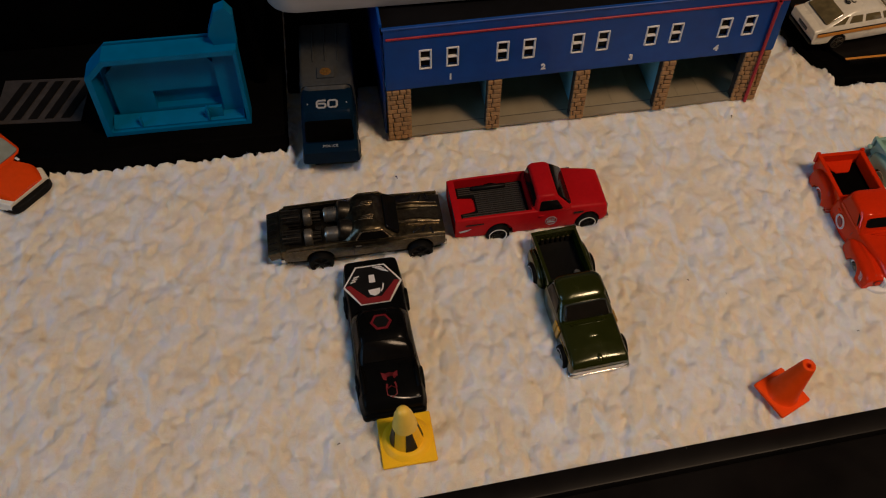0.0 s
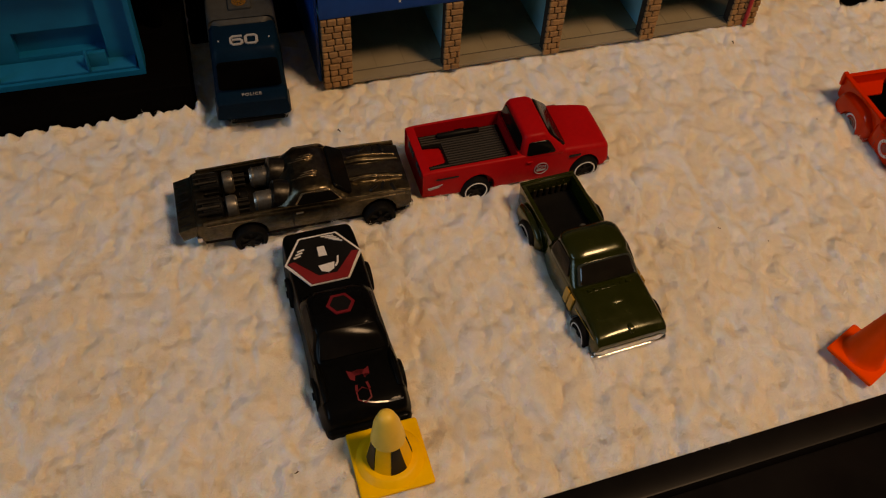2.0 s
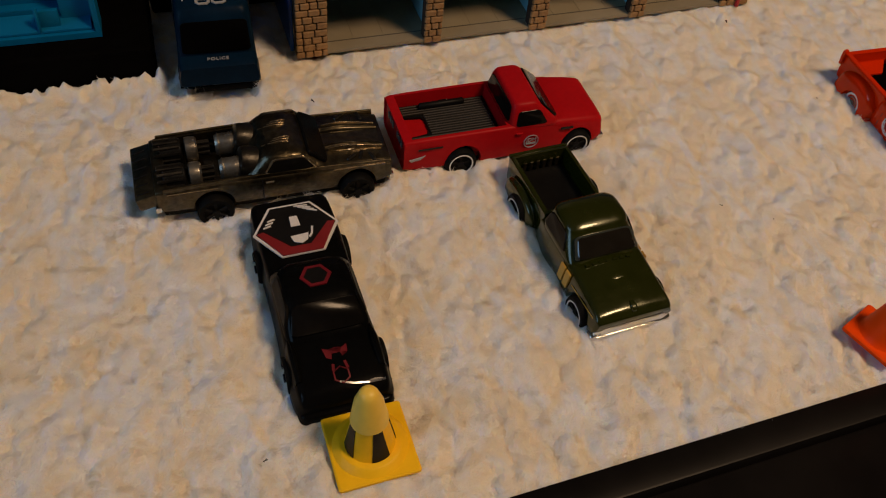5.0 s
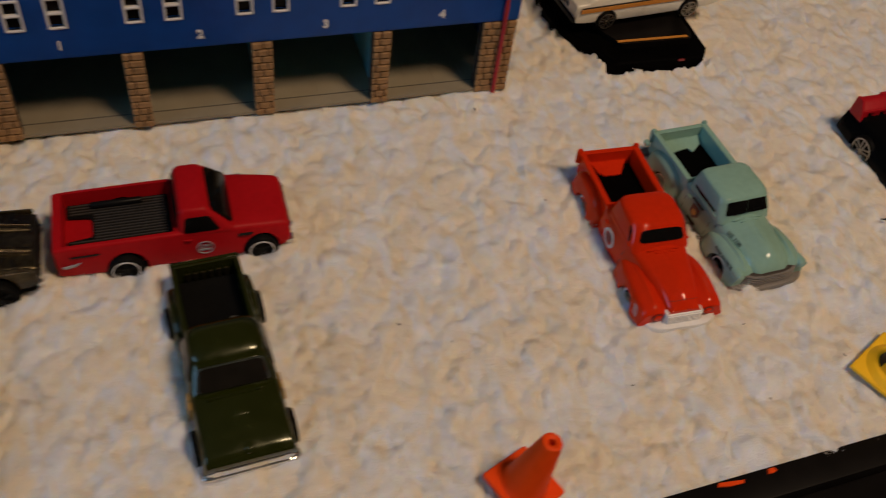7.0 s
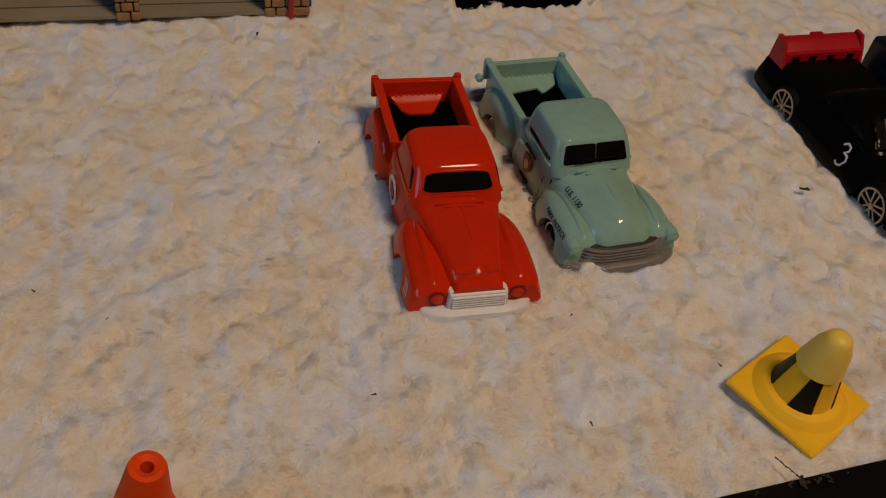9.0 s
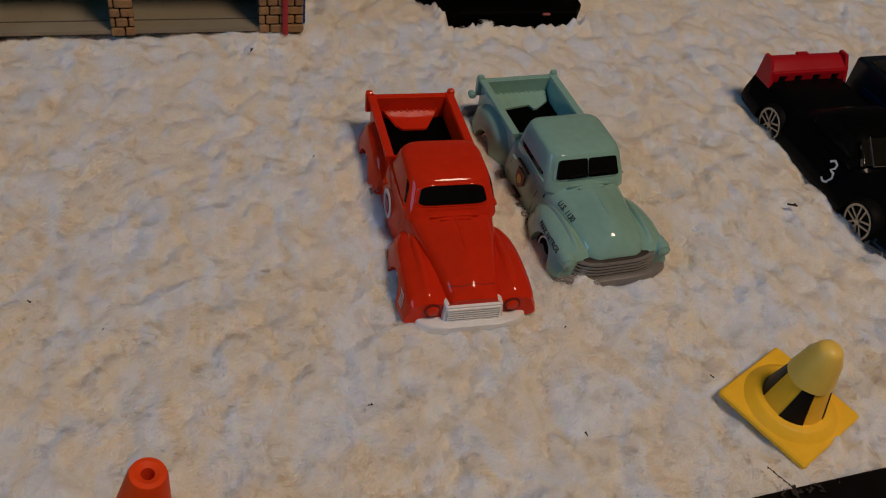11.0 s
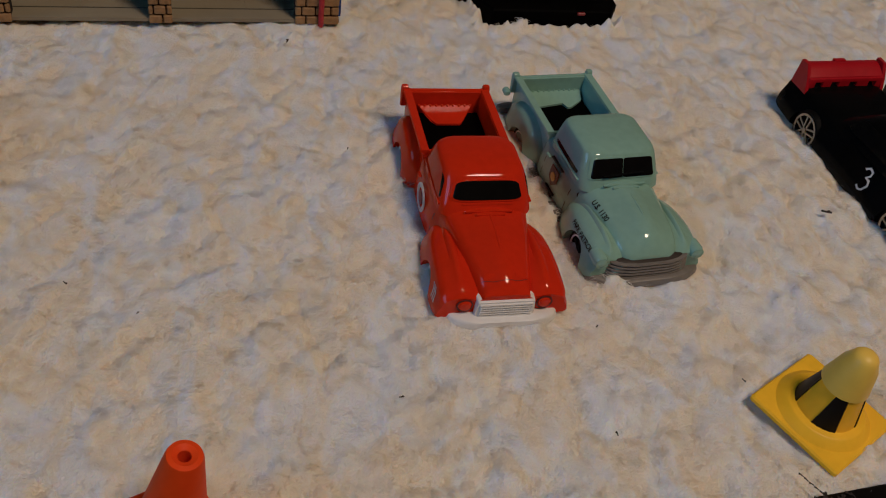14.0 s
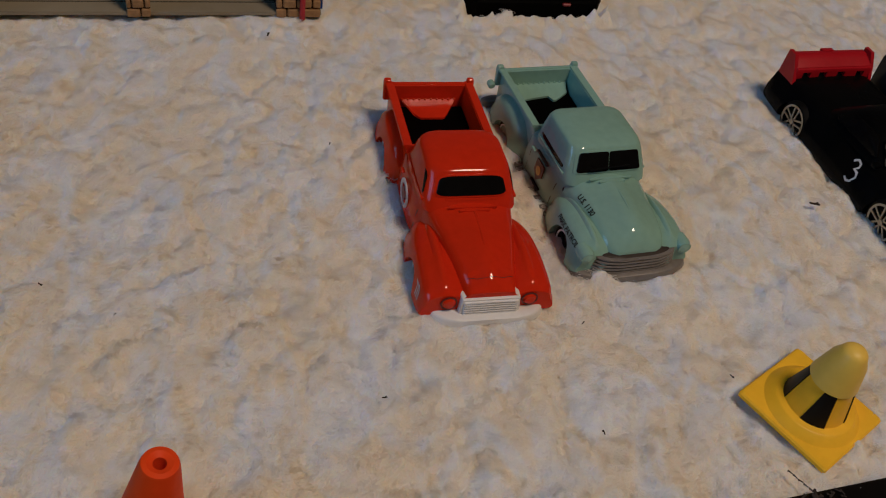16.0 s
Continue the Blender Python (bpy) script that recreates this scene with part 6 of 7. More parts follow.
def fire_station(m):
    t = thing("toy_garage", m, "blue tinplate toy garage with four open bays and brick posts", "toy building")
    x0, x1, h0, h1, depth = 0.0040, 0.2080, 0.0356, 0.0725, 0.085
    wall = box(x0, x1, 0.0, 0.0016, h0, h1)
    wall = cut(wall, *[box(x0 + 0.0177 + dx, x0 + 0.0223 + dx, -0.01, 0.01, 0.0480, 0.0585) for dx in WINDOWS])
    facade = part("facade", wall, BLUE_FACADE, t, "glossy blue painted upper front")
    part("facade_edge", box(x0, x1, 0.0002, 0.0016, h0 - 0.0008, h0 - 0.0001), BLUE_FACADE, t)
    for dx in WINDOWS:
        a, w, z0, z1, f = x0 + 0.0177 + dx, 0.0046, 0.0480, 0.0585, 0.0009
        window = part("window", joined(box(a - f, a, -0.0006, 0.0012, z0 - f, z1 + f, 0.0003, 1), box(a + w, a + w + f, -0.0006, 0.0012, z0 - f, z1 + f, 0.0003, 1), box(a, a + w, -0.0006, 0.0012, z1, z1 + f, 0.0002, 1), box(a, a + w, -0.0006, 0.0012, z0 - f, z0, 0.0002, 1), box(a, a + w, -0.0005, 0.0012, 0.0528, 0.0537, 0.0002, 1)), WHITE_DECAL, t, "white window frame")
        part("pane", box(a, a + w, 0.0013, 0.0015, z0, z1), GLASS_DARK, window, "dark pane")
    for k, x in enumerate((0.0366, 0.0842, 0.1300, 0.1756)):
        part("bay_number", words("1234"[k], 0.0048, facing((x, -0.0002, 0.0402), (0, -1, 0)), 0.0002, 1.0, 0.00018), WHITE_DECAL, t, "white bay number")
    part("red_line", box(x0 + 0.001, x1, -0.0006, 0.0002, 0.0668, 0.0680, 0.0002, 1), RED_PIPE, t, "red line under the roof")
    part("roof", box(x0 - 0.001, x1 + 0.001, 0.0018, depth, 0.0690, 0.0705), ROOF_DARK, t, "dark flat roof")
    part("parapet", box(x0 - 0.0008, x1 + 0.0008, -0.0004, 0.0017, h1 + 0.0001, h1 + 0.0012, 0.0003, 1), BLUE_FACADE, t)
    for x in (x0 - 0.0012, x1):
        part("end_wall", box(x, x + 0.0012, 0.0054, depth, 0.0, h1), BLUE_FACADE, t, "blue end wall")
    part("back_wall", box(x0, x1, depth, depth + 0.0015, 0.0, h1), BAY_BACK, t, "dark back wall of the bays")
    floor_ = part("bay_floor", box(x0, x1, 0.0004, depth - 0.0005, 0.0004, 0.0016), GARAGE_FLOOR, t, "beige printed bay floor")
    part("floor_line", box(x0 + 0.004, x1 - 0.004, 0.0062, 0.0066, 0.0016, 0.0018), LINE_DARK, floor_)
    for k in range(16):
        x = x0 + 0.012 + 0.0125 * k
        part("floor_joint", box(x, x + 0.0003, 0.0070, depth - 0.002, 0.0016, 0.00175), GARAGE_FLOOR, floor_)
    part("upper_floor", box(x0, x1, 0.0018, depth - 0.0005, h0, h0 + 0.0010), BLUE_INSIDE, t)
    for x in (0.0595, 0.1058, 0.1520):
        part("bay_wall", box(x - 0.0006, x + 0.0006, 0.0050, depth - 0.0005, 0.0017, h0 - 0.0001), BLUE_INSIDE, t, "pale blue wall between bays")
    for a, b in ((0.0040, 0.0166), (0.0560, 0.0636), (0.1020, 0.1100), (0.1487, 0.1560), (0.1935, 0.2078)):
        post = part("post", box(a + 0.0003, b - 0.0003, 0.0004, 0.0048, 0.0, h0 - 0.0009), MORTAR, t, "brick-patterned post")
        courses = 11
        ch = (h0 - 0.001) / courses
        for c in range(courses):
            xs = [0.0]
            while xs[-1] < b - a - 0.0015:
                xs.append(xs[-1] + RNG.uniform(0.0028, 0.0052) * (0.55 if len(xs) == 1 and c % 2 else 1.0))
            xs[-1] = b - a
            for p, q in zip(xs, xs[1:]):
                if q - p < 0.0012:
                    continue
                part("brick", box(a + p + 0.0002, a + q - 0.0002, -0.0004 - RNG.uniform(0, 0.0003), 0.0010, c * ch + 0.0002, (c + 1) * ch - 0.0003, 0.0003, 1), BRICK_TAN, post)
    part("red_pipe", joined(moved(tube([(0.0009, 0), (0.0009, 0.0675)], 10), Matrix.Translation((0.2018, -0.0012, 0))), moved(tube([(0.0013, 0), (0.0013, 0.0015)], 10), Matrix.Translation((0.2018, -0.0012, 0.066)))), RED_PIPE, t, "red downpipe on the front")
    return t


WINDOWS = [0.0, 0.0135, 0.0385, 0.0518, 0.0765, 0.0895, 0.1145, 0.1275, 0.1530, 0.1660]
fire_station(GARAGE)


# ---- black case with the blue tray ----
CASE = Matrix.Translation((-0.1185, 0.3935, 0)) @ Matrix.Rotation(radians(10.8), 4, "Z")


def black_case(m):
    t = thing("toy_case", m, "black plastic toy playset case lying on the fleece", "toy case")
    part("body", cut(box(-0.115, 0.0915, -0.0092, 0.20, -0.006, 0.0122, 0.003), box(-0.10, 0.085, 0.11, 0.19, 0.006, 0.03)), BLACK_CASE, t)
    # Black panel added to keep the gap beside the garage dark.
    part("dark_gap_panel", box(0.0920, 0.1440, 0.0400, 0.20, -0.0058, -0.0040, 0.0004), BLACK_CASE, t, "low black panel added in the dark gap beside the garage")
    part("back_panel", box(-0.115, 0.074, 0.075, 0.084, 0.012, 0.120, 0.002), BLACK_CASE, t, "black upright panel")
    part("side_panel", box(0.0770, 0.0830, 0.030, 0.120, 0.012, 0.105, 0.002), BLACK_CASE, t)
    lab = part("warning_sticker", moved(box(-0.0215, 0.0240, -0.0165, 0.0165, -0.0002, 0.0002), Matrix.Translation((-0.0365, 0.0325, 0.0127)) @ Matrix.Rotation(radians(-4), 4, "Z")), STICKER_GREY, t, "dark grey sticker with black diagonal stripes")
    for k in range(5):
        part("stripe", moved(plate([(-0.004, -0.014), (0.0005, -0.014), (0.0095, 0.014), (0.0050, 0.014)], Matrix.Translation((-0.0165 + 0.0085 * k, 0, 0.0004))), Matrix.Translation((-0.0365, 0.0325, 0.0127)) @ Matrix.Rotation(radians(-4), 4, "Z")), BLACK_DECAL, lab)
    return t


black_case(CASE)


def blue_tray(m):
    t = thing("toy_tray", m, "bright blue plastic tray standing upright in the black case", "toy tray")
    w, h, d, e = 0.0735, 0.0490, 0.0115, 0.0605
    outer = [(0, 0), (w, 0), (w, h), (0.010, h), (0, h - 0.010)]
    inner = [(0.0030, 0.0024), (w - 0.0020, 0.0024), (w - 0.0020, h - 0.003), (0.0112, h - 0.003), (0.0030, h - 0.0112)]
    shell = loft([[(x, 0, z) for x, z in inner], [(x, 0, z) for x, z in outer], [(x, d, z) for x, z in outer]], cap=False)
    lining = loft([[(x, 0, z) for x, z in inner], [(x * 0.97 + 0.001, d + 0.002, z * 0.97 + 0.001) for x, z in inner]], cap=False)
    part("rim", joined(shell, lining), BLUE_BOX, t, angle=20)
    part("back_wall", loft([[(x * 0.97 + 0.001, y, z * 0.97 + 0.001) for x, z in outer] for y in (d + 0.0022, d + 0.0034)]), BLUE_BOX, t, angle=20)
    back = [(0.0075, 0.004), (e, 0.004), (e, h - 0.015), (e - 0.005, h - 0.0085), (0.0145, h - 0.0085), (0.0075, h - 0.016)]
    part("back_plate", cut(loft([[(x, d - 0.0020, z) for x, z in back], [(x, d + 0.006, z) for x, z in back]]), box(0.0270, e + 0.01, d - 0.006, d + 0.004, 0.0080, 0.0195)), BLUE_BOX, t, angle=20)
    part("ledge", loft([[(x, 0.0014, 0.0028), (x, 0.0014, 0.0036), (x, d - 0.0030, 0.0066), (x, d - 0.0030, 0.0028)] for x in (0.0045, w - 0.0030)]), BLUE_BOX, t, angle=20)
    for x, z in ((0.0180, 0.0100), (0.0520, 0.0130)):
        part("clip", box(x, x + 0.0012, 0.0012, 0.0030, 0.0030, z, 0.0004), BLUE_BOX, t)
    part("clip_foot", box(0.0530, 0.0600, 0.0030, 0.0050, 0.0030, 0.0110, 0.0004), BLUE_BOX, t)
    wing = [(e + 0.003, h - 0.0004), (w + 0.0006, h - 0.0020), (w + 0.0012, h + 0.016), (w - 0.0020, h + 0.021), (e + 0.006, h + 0.019), (e + 0.001, h + 0.006)]
    part("end_wing", loft([[(x, y, z) for x, z in wing] for y in (0.0050, 0.0110)]), BLUE_BOX, t, "tall end of the tray", angle=20)
    part("end_block", loft([[(x, y, z) for x, z in ((e, 0.0040), (w - 0.0022, 0.0030), (w - 0.0022, h - 0.0032), (e, h - 0.0050))] for y in (0.0060, d + 0.002)]), BLUE_BOX, t, "closed end of the tray", angle=20)
    return t


blue_tray(CASE @ Matrix.Translation((0.0006, 0.0008, 0.0125)))


# ---- white box on the garage roof ----
def white_box(m):
    t = thing("storage_box", m, "off-white rounded plastic box lying on the garage roof", "box")
    part("body", loft_z([(0.0, -0.046, 0.130, 0.045, 0.014), (0.0012, -0.048, 0.132, 0.047, 0.014), (0.028, -0.049, 0.133, 0.048, 0.014), (0.030, -0.048, 0.132, 0.047, 0.014)], 3), BOX_WHITE, t)
    part("lid", loft_z([(0.0302, -0.050, 0.134, 0.049, 0.014), (0.0360, -0.050, 0.134, 0.049, 0.014)], 1), BOX_WHITE, t)
    return t


white_box(GARAGE @ Matrix.Translation((0.0, 0.065, 0.0739)) @ Matrix.Rotation(radians(-2.0), 4, "Z"))


# ---- black plinth and white car on it ----
PLINTH = Matrix.Translation((0.2705, 0.4690, 0)) @ Matrix.Rotation(radians(11.0), 4, "Z")


def plinth(m):
    t = thing("display_plinth", m, "black display plinth with an orange road line", "plinth")
    low = [(0.0050, 0.0), (0.049, 0.0), (0.053, 0.006), (0.055, 0.075), (-0.013, 0.075), (-0.013, 0.035), (0.0, 0.012)]
    top = [(0.012, 0.010), (0.046, 0.010), (0.048, 0.014), (0.050, 0.072), (-0.003, 0.072), (-0.003, 0.040), (0.007, 0.018)]
    part("base", loft([[(x, y, -0.006) for x, y in low], [(x, y, 0.0028) for x, y in low], [(x + (0.0006 if x < 0.02 else -0.0006), y + 0.0006, 0.0034) for x, y in low]]), BLACK_CASE, t, angle=25)
    part("deck", loft([[(x, y, 0.0030) for x, y in top], [(x, y, 0.0062) for x, y in top]]), BLACK_BOARD, t, angle=25)
    part("road_line", box(0.0100, 0.0450, 0.0112, 0.0126, 0.0061, 0.0065), ORANGE_STRIPE, t, "orange line along the deck")
    part("red_fleck", box(0.036, 0.039, -0.0008, 0.0004, 0.0020, 0.0030, 0.0003, 1), RED_DECAL, t)
    return t


plinth(PLINTH)


def patrol_car(m):
    t = thing("toy_car", m, "white toy police hatchback with orange stripe and blue beacon", "toy car", "toy cars")
    rear, front = -0.0250, 0.0240
    body = loft_x([(-0.0420, 0.0130, 0.0126, 0.0060, 0.0130, 0.0015, 0), (-0.0400, 0.0148, 0.0142, 0.0045, 0.0150, 0.002, 0.0002), (-0.020, 0.0155, 0.0146, 0.0040, 0.0158, 0.002, 0.0003), (0.010, 0.0155, 0.0144, 0.0040, 0.0152, 0.002, 0.0003), (0.035, 0.0150, 0.0138, 0.0042, 0.0132, 0.002, 0.0003), (0.044, 0.0136, 0.0126, 0.0050, 0.0112, 0.002, 0.0002)], 4)
    part("body", cut(body, *[arch(x, s * 0.0160, 0.0061) for x in (rear, front) for s in (1, -1)]), WHITE_PAINT, t)
    cab = part("cab", loft_z([(0.0145, -0.0380, 0.0200, 0.0142, 0.004), (0.0165, -0.0350, 0.0160, 0.0138, 0.004), (0.0215, -0.0230, 0.0068, 0.0118, 0.004), (0.0235, -0.0180, 0.0030, 0.0108, 0.004), (0.0242, -0.0140, 0.0, 0.0085, 0.003)], 4), WHITE_PAINT, t)
    part("rear_window", pane([(-0.0344, 0.0118, 0.0170), (-0.0344, -0.0118, 0.0170), (-0.0228, -0.0100, 0.0218), (-0.0228, 0.0100, 0.0218)], 0.0007, 0.1), AMBER_GLASS, cab, "tan tinted rear window")
    part("windscreen", pane([(0.0158, -0.0118, 0.0170), (0.0158, 0.0118, 0.0170), (0.0070, 0.0100, 0.0216), (0.0070, -0.0100, 0.0216)], 0.0007, 0.1), AMBER_GLASS, cab, "tan tinted windscreen")
    for s in (1, -1):
        for a, b, c, d in ((-0.0310, -0.0225, -0.0200, -0.0215), (-0.0195, -0.0105, -0.0105, -0.0180), (-0.0085, 0.0030, 0.0010, -0.0085), (0.0045, 0.0125, 0.0060, 0.0030)):
            part("side_window", pane([(a, s * 0.0136, 0.0170), (b, s * 0.0136, 0.0170), (c, s * 0.0118, 0.0212), (d, s * 0.0118, 0.0212)][::-s], 0.0003, 0.08), AMBER_GLASS, cab, "tan tinted side window")
        part("side_stripe", box(-0.0405, 0.0400, s * 0.0153 - 0.0004, s * 0.0153 + 0.0004, 0.0112, 0.0134, 0.0001, 1), ORANGE_STRIPE, t, "orange-yellow side stripe")
        part("stripe_line", box(-0.0405, 0.0400, s * 0.0152 - 0.0004, s * 0.0152 + 0.0004, 0.0136, 0.0140, 0.0001, 1), BLACK_DECAL, t)
        for x in (rear, front):
            wheel(t, x, s * 0.0140, 0.0053, 0.0044, s, "spokes")
    part("beacon", moved(tube([(0.0024, 0.0), (0.0024, 0.0020), (0.0018, 0.0032), (0.0006, 0.0036)], 16), Matrix.Translation((-0.0080, 0.0035, 0.0240))), BLUE_LAMP, t, "blue beacon on the roof")
    part("roof_number", words("29", 0.0070, Matrix.Translation((-0.0150, -0.0010, 0.0243)) @ Matrix.Rotation(radians(180), 4, "Z"), 0.0004), BLACK_DECAL, t, "black roof number 29")
    part("bumper", box(-0.0432, -0.0405, -0.0140, 0.0140, 0.0050, 0.0075, 0.0006), BLACK_PLASTIC, t)
    part("plate", box(-0.0424, -0.0418, -0.0050, 0.0050, 0.0092, 0.0115, 0.0002, 1), GREY_PLASTIC, t)
    return t


patrol_car(PLINTH @ Matrix.Translation((0.0280, 0.0380, 0.0062)) @ Matrix.Rotation(radians(6), 4, "Z") @ Matrix.Scale(0.90, 4))


# ---- orange and white car ----
def orange_car(m):
    t = thing("toy_car", m, "orange and white toy car with black bumper", "toy car", "toy cars")
    body = loft_x([(-0.0380, 0.0140, 0.0128, 0.0050, 0.0150, 0.003, 0), (-0.015, 0.0158, 0.0146, 0.0036, 0.0165, 0.003, 0.0003), (0.012, 0.0158, 0.0142, 0.0036, 0.0158, 0.003, 0.0006), (0.028, 0.0150, 0.0128, 0.0040, 0.0130, 0.004, 0.0010), (0.0375, 0.0116, 0.0094, 0.0052, 0.0100, 0.003, 0.0006)], 4)
    part("body", cut(body, *[arch(x, s * 0.0162, 0.0070) for x in (-0.023, 0.023) for s in (1, -1)]), ORANGE_CAR_PAINT, t)
    part("lower_paint", cut(loft_x([(-0.0384, 0.0144, 0.0142, 0.0040, 0.0096, 0.001, 0), (-0.015, 0.0162, 0.0160, 0.0034, 0.0098, 0.001, 0), (0.012, 0.0162, 0.0160, 0.0034, 0.0098, 0.001, 0), (0.028, 0.0154, 0.0150, 0.0036, 0.0096, 0.001, 0), (0.0378, 0.0122, 0.0118, 0.0046, 0.0090, 0.001, 0)], 4), *[arch(x, s * 0.0162, 0.0070) for x in (-0.023, 0.023) for s in (1, -1)]), WHITE_PAINT, t, "white lower half")
    cab = part("cab", loft_z([(0.0150, -0.0240, 0.0220, 0.0142, 0.005), (0.0225, -0.0170, 0.0120, 0.0122, 0.005), (0.0255, -0.0110, 0.0060, 0.0098, 0.004)], 5), ORANGE_CAR_PAINT, t)
    part("windscreen", pane([(0.0208, -0.0120, 0.0168), (0.0208, 0.0120, 0.0168), (0.0126, 0.0102, 0.0226), (0.0126, -0.0102, 0.0226)], 0.0009, 0.14), GLASS_PALE, cab, "pale glassy windscreen")
    part("bumper", loft_x([(0.0330, 0.0140, 0.0136, 0.0034, 0.0070, 0.001, 0), (0.0385, 0.0122, 0.0118, 0.0030, 0.0074, 0.0014, 0), (0.0405, 0.0090, 0.0086, 0.0034, 0.0068, 0.001, 0)], 3), BLACK_PLASTIC, t, "black front bumper")
    for s in (1, -1):
        part("lamp_mark", moved(box(-0.0014, 0.0014, -0.0007, 0.0007, -0.0002, 0.0003, 0.0002, 1), Matrix.Translation((0.0240, s * 0.0080, 0.0160))), WHITE_DECAL, t)
        for x in (-0.023, 0.023):
            wheel(t, x, s * 0.0144, 0.0062, 0.0044, s, "black")
    return t


orange_car(car_pose(-0.1838, 0.3825, -31.0, tall=1.1))


# ---- traffic cones ----
def yellow_cone(m, side, twist, hh):
    t = thing("toy_cone", m, "yellow plastic toy traffic cone with black chevrons", "traffic cone", "toy traffic cones")
    s = side / 2
    base = loft([[(x, y, z) for x, y in rounded(-w, w, w, 0.0008, 3)] for z, w in ((0.0, s), (0.0008, s), (0.0012, s - 0.0004))])
    part("base", base, YELLOW_PLASTIC, t)
    part("flange", tube([(s * 0.93, 0.0010), (s * 0.90, 0.0015), (s * 0.82, 0.0021), (s * 0.77, 0.0028), (s * 0.72, 0.0030)], 40), YELLOW_PLASTIC, t)
    prof = lambda f: s * (0.62 - 0.385 * f)
    cone = part("cone", tube([(prof(0), 0.0020), (prof(0.5), 0.0020 + hh * 0.47), (prof(0.53), 0.0020 + hh * 0.5)], 40), YELLOW_PLASTIC, t)
    part("upper_cone", tube([(prof(0.52) + 0.0004, 0.0020 + hh * 0.5), (prof(0.80) + 0.0004, 0.0020 + hh * 0.82), (prof(0.92), 0.0020 + hh * 0.925), (prof(0.96) * 0.95, 0.0020 + hh * 0.97), (prof(0.98) * 0.80, 0.0020 + hh * 1.005), (prof(1.0) * 0.55, 0.0020 + hh * 1.028), (prof(1.0) * 0.28, 0.0020 + hh * 1.038), (prof(1.0) * 0.06, 0.0020 + hh * 1.040)], 40), YELLOW_PALE, t, "dusty paler yellow upper cone")
    for k in range(4):
        a0 = radians(twist) + 2 * math.pi * k / 4
        rings = []
        for f in (0.05, 0.18, 0.33, 0.50):
            wide = 0.40 - 0.25 * f
            rings.append([((prof(f) + o) * math.cos(a0 + wide * q), (prof(f) + o) * math.sin(a0 + wide * q), 0.0020 + hh * f * 0.96) for o, q in [(0.0002, -1), (0.0002, -0.5), (0.0002, 0), (0.0002, 0.5), (0.0002, 1), (-0.0003, 1), (-0.0003, 0), (-0.0003, -1)]])
        part("chevron", loft(rings), BLACK_DECAL, cone, "black patch")
    return t


yellow_cone(Matrix.Translation((0.0465, 0.2405, -0.0008)) @ Matrix.Rotation(radians(-2), 4, "Y") @ Matrix.Rotation(radians(12.5), 4, "Z"), 0.0228, 12, 0.0250)
yellow_cone(Matrix.Translation((0.3406, 0.3086, -0.0005)) @ Matrix.Rotation(radians(2.5), 4, "Y") @ Matrix.Rotation(radians(3), 4, "X") @ Matrix.Rotation(radians(38), 4, "Z"), 0.0234, 27, 0.0190)


def orange_cone(m):
    t = thing("toy_cone", m, "plain orange plastic toy traffic cone", "traffic cone", "toy traffic cones")
    base = loft([[(x, y, z) for x, y in rounded(-w, w, w, 0.001, 3)] for z, w in ((0.0, 0.0090), (0.0010, 0.0090), (0.0014, 0.0086))])
    part("base", base, ORANGE_PLASTIC, t)
    part("cone", tube([(0.0076, 0.0010), (0.0070, 0.0018), (0.0064, 0.0034), (0.0032, 0.0240), (0.0029, 0.0248), (0.0021, 0.0250), (0.0011, 0.0245), (0.0010, 0.0180)], 32), ORANGE_PLASTIC, t, "hollow orange cone")
    return t


orange_cone(Matrix.Translation((0.2066, 0.2698, 0.0010)) @ Matrix.Rotation(radians(9.5), 4, "Y") @ Matrix.Rotation(radians(36), 4, "Z"))


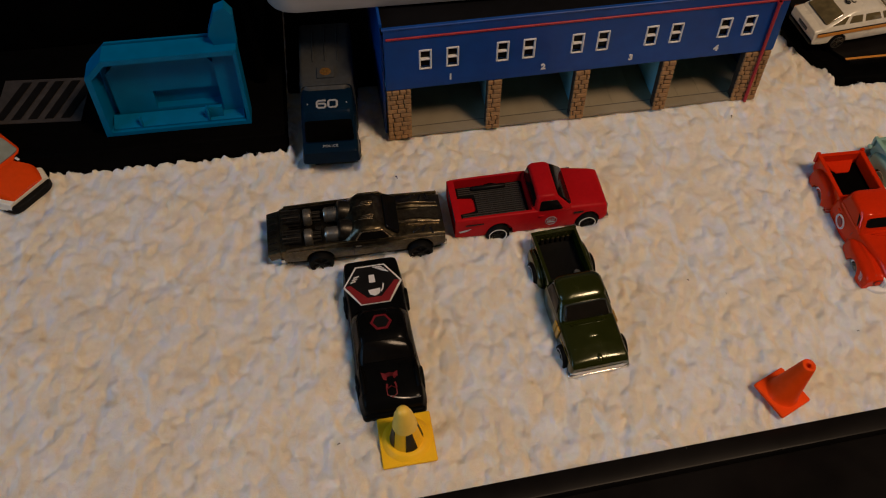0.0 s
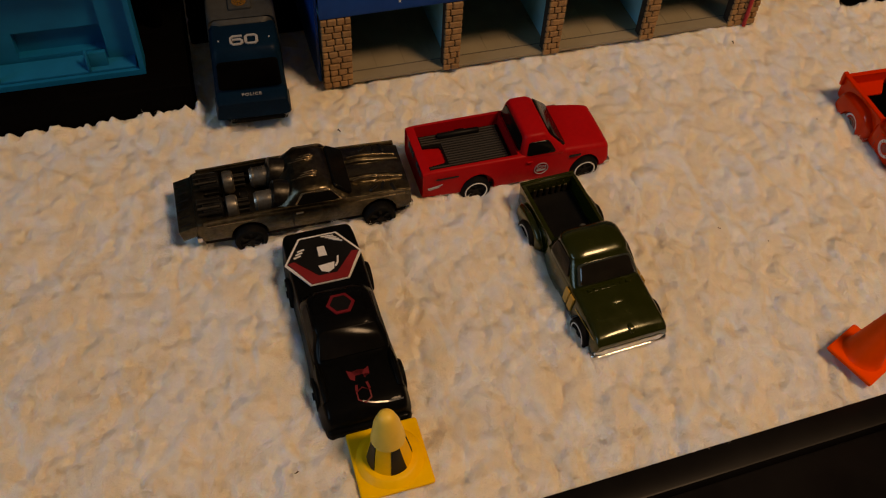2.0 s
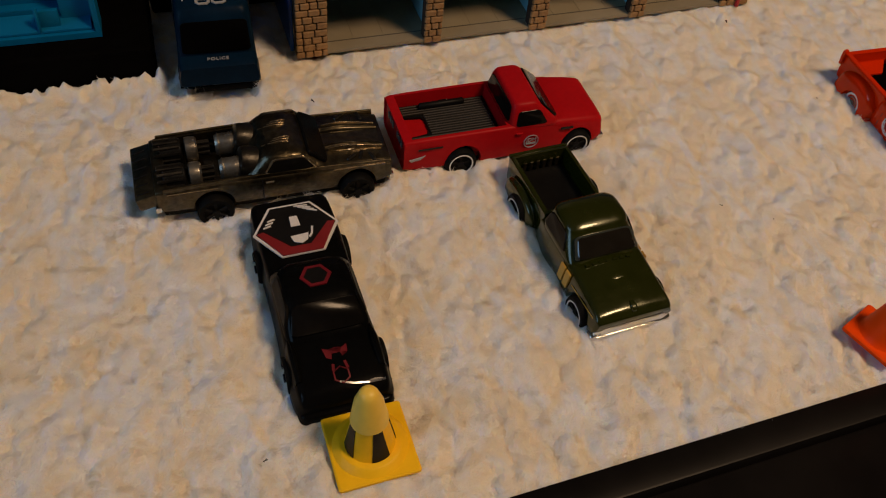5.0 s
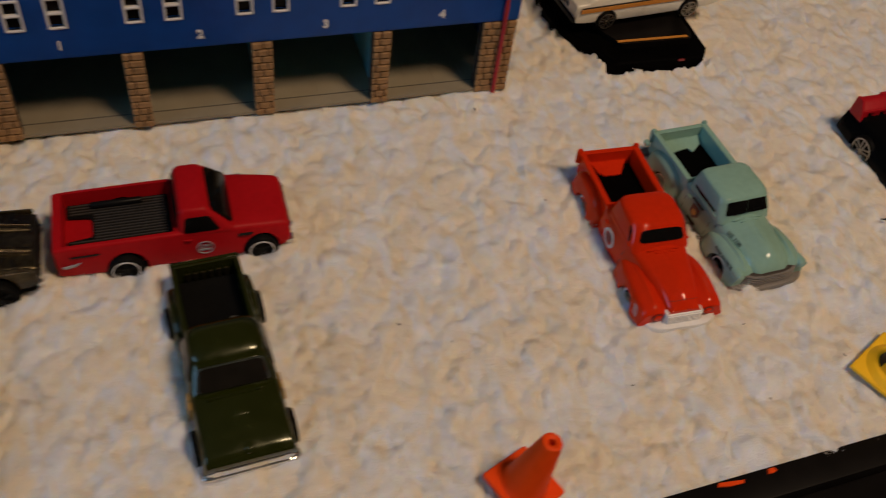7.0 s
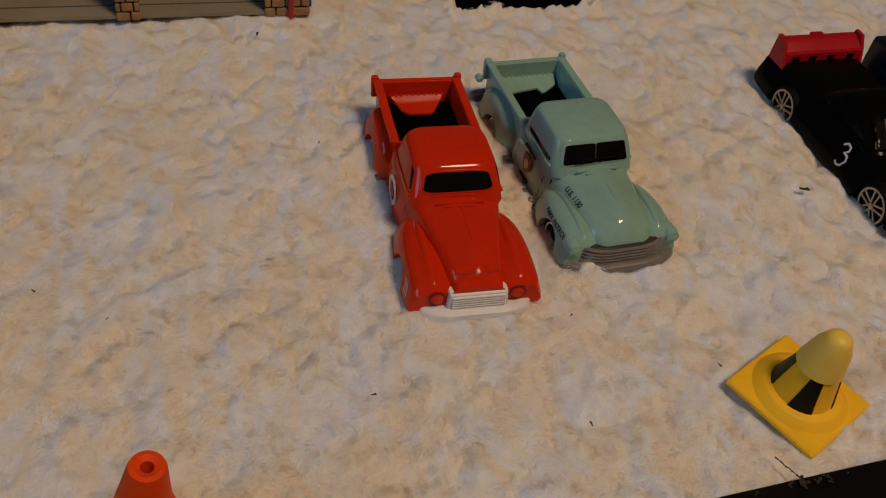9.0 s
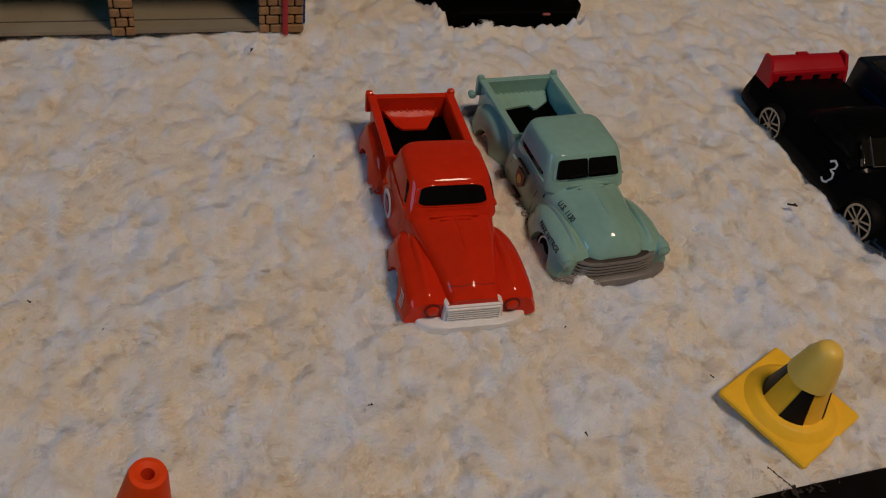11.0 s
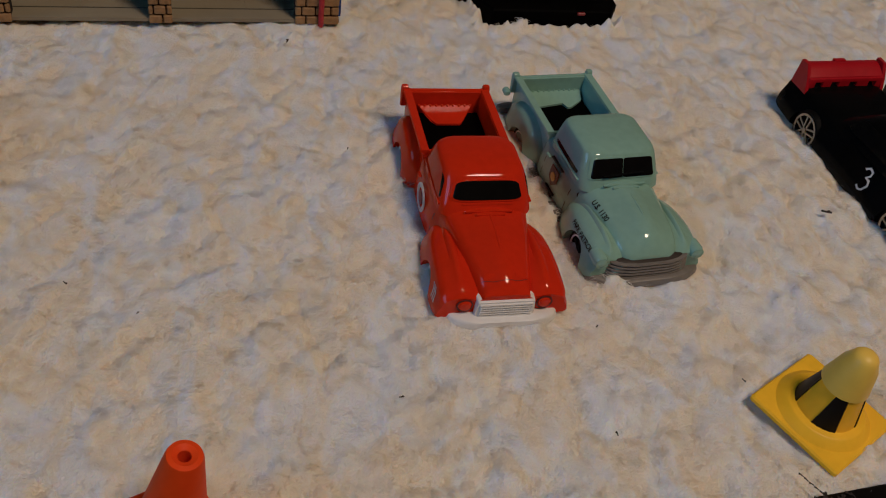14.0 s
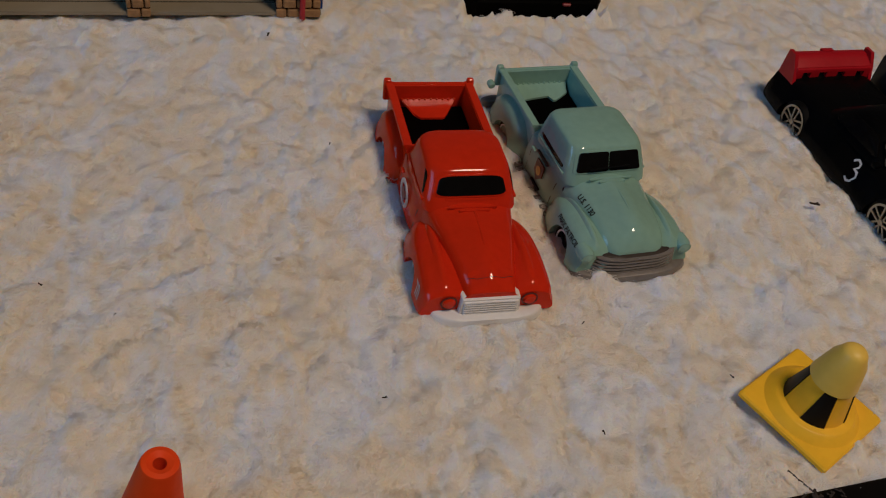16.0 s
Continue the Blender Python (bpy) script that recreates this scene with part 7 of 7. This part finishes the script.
# ---- specks and scraps ----
def speck(x, y, size, turn):
    bm = moved(joined(box(-size, size, -size * 0.22, size * 0.22, 0, size * 0.3, size * 0.1, 1), moved(box(-size * 0.5, size * 0.5, -size * 0.15, size * 0.15, 0, size * 0.3, size * 0.05, 1), pose(size * 0.3, size * 0.2, 0, 0, 0, 40))), Matrix.Translation((x, y, 0.0010)) @ Matrix.Rotation(radians(turn), 4, "Z"))
    return tagged(part("lint_speck", bm, SPECK), "tiny dark speck of lint on the fleece", "lint", "lint specks")


for x, y, size, turn in ((0.2092, 0.4385, 0.0010, 80), (0.3655, 0.3790, 0.0015, -10), (0.1730, 0.3280, 0.0006, -40), (0.2310, 0.3865, 0.0005, 70), (0.2920, 0.3280, 0.0005, 50), (0.3240, 0.3150, 0.0006, -60), (0.2920, 0.2980, 0.0006, 100), (0.2470, 0.3035, 0.0006, 10), (0.0185, 0.2365, 0.0007, 30), (0.0310, 0.3850, 0.0010, 120), (0.1900, 0.3210, 0.0004, 60)):
    speck(x, y, size, turn)


def scrap(points, width, mat, label, category, lift):
    """A small torn bit, thin but with some thickness, lying flat."""
    p = np.array(points)
    mid = p.mean(0)
    bm = loft([[(x, y, lift) for x, y in p], [(x + 0.0001, y, lift + width) for x, y in p], [(mid[0] + (x - mid[0]) * 0.8, mid[1] + (y - mid[1]) * 0.8, lift + width * 1.3) for x, y in p]])
    return tagged(part("scrap", bm, mat), label, category, "scraps on the rim")


scrap([(0.2660, 0.2682), (0.2700, 0.2684), (0.2744, 0.2693), (0.2748, 0.2704), (0.2700, 0.2699), (0.2664, 0.2694)], 0.0005, ORANGE_PLASTIC, "thin orange plastic scrap on the black rim", "scrap", -0.0005)
scrap([(0.2830, 0.2722), (0.2848, 0.2724), (0.2862, 0.2732), (0.2854, 0.2742), (0.2834, 0.2738)], 0.0006, ORANGE_PLASTIC, "tiny orange plastic scrap on the black rim", "scrap", -0.0005)
for k in range(14):
    a, b = RNG.uniform(0, 1), RNG.uniform(0, 1)
    ob = speck(0.3230 + 0.0175 * a, 0.2836 + 0.0046 * a - 0.0018 * b, RNG.uniform(0.0004, 0.0011), RNG.uniform(0, 180))
    ob.location.z = -0.0008
for k in range(5):
    speck(0.3330 - 0.0008 * k, 0.2868 + 0.0010 * k, 0.0006, 115 + 12 * (k % 3))
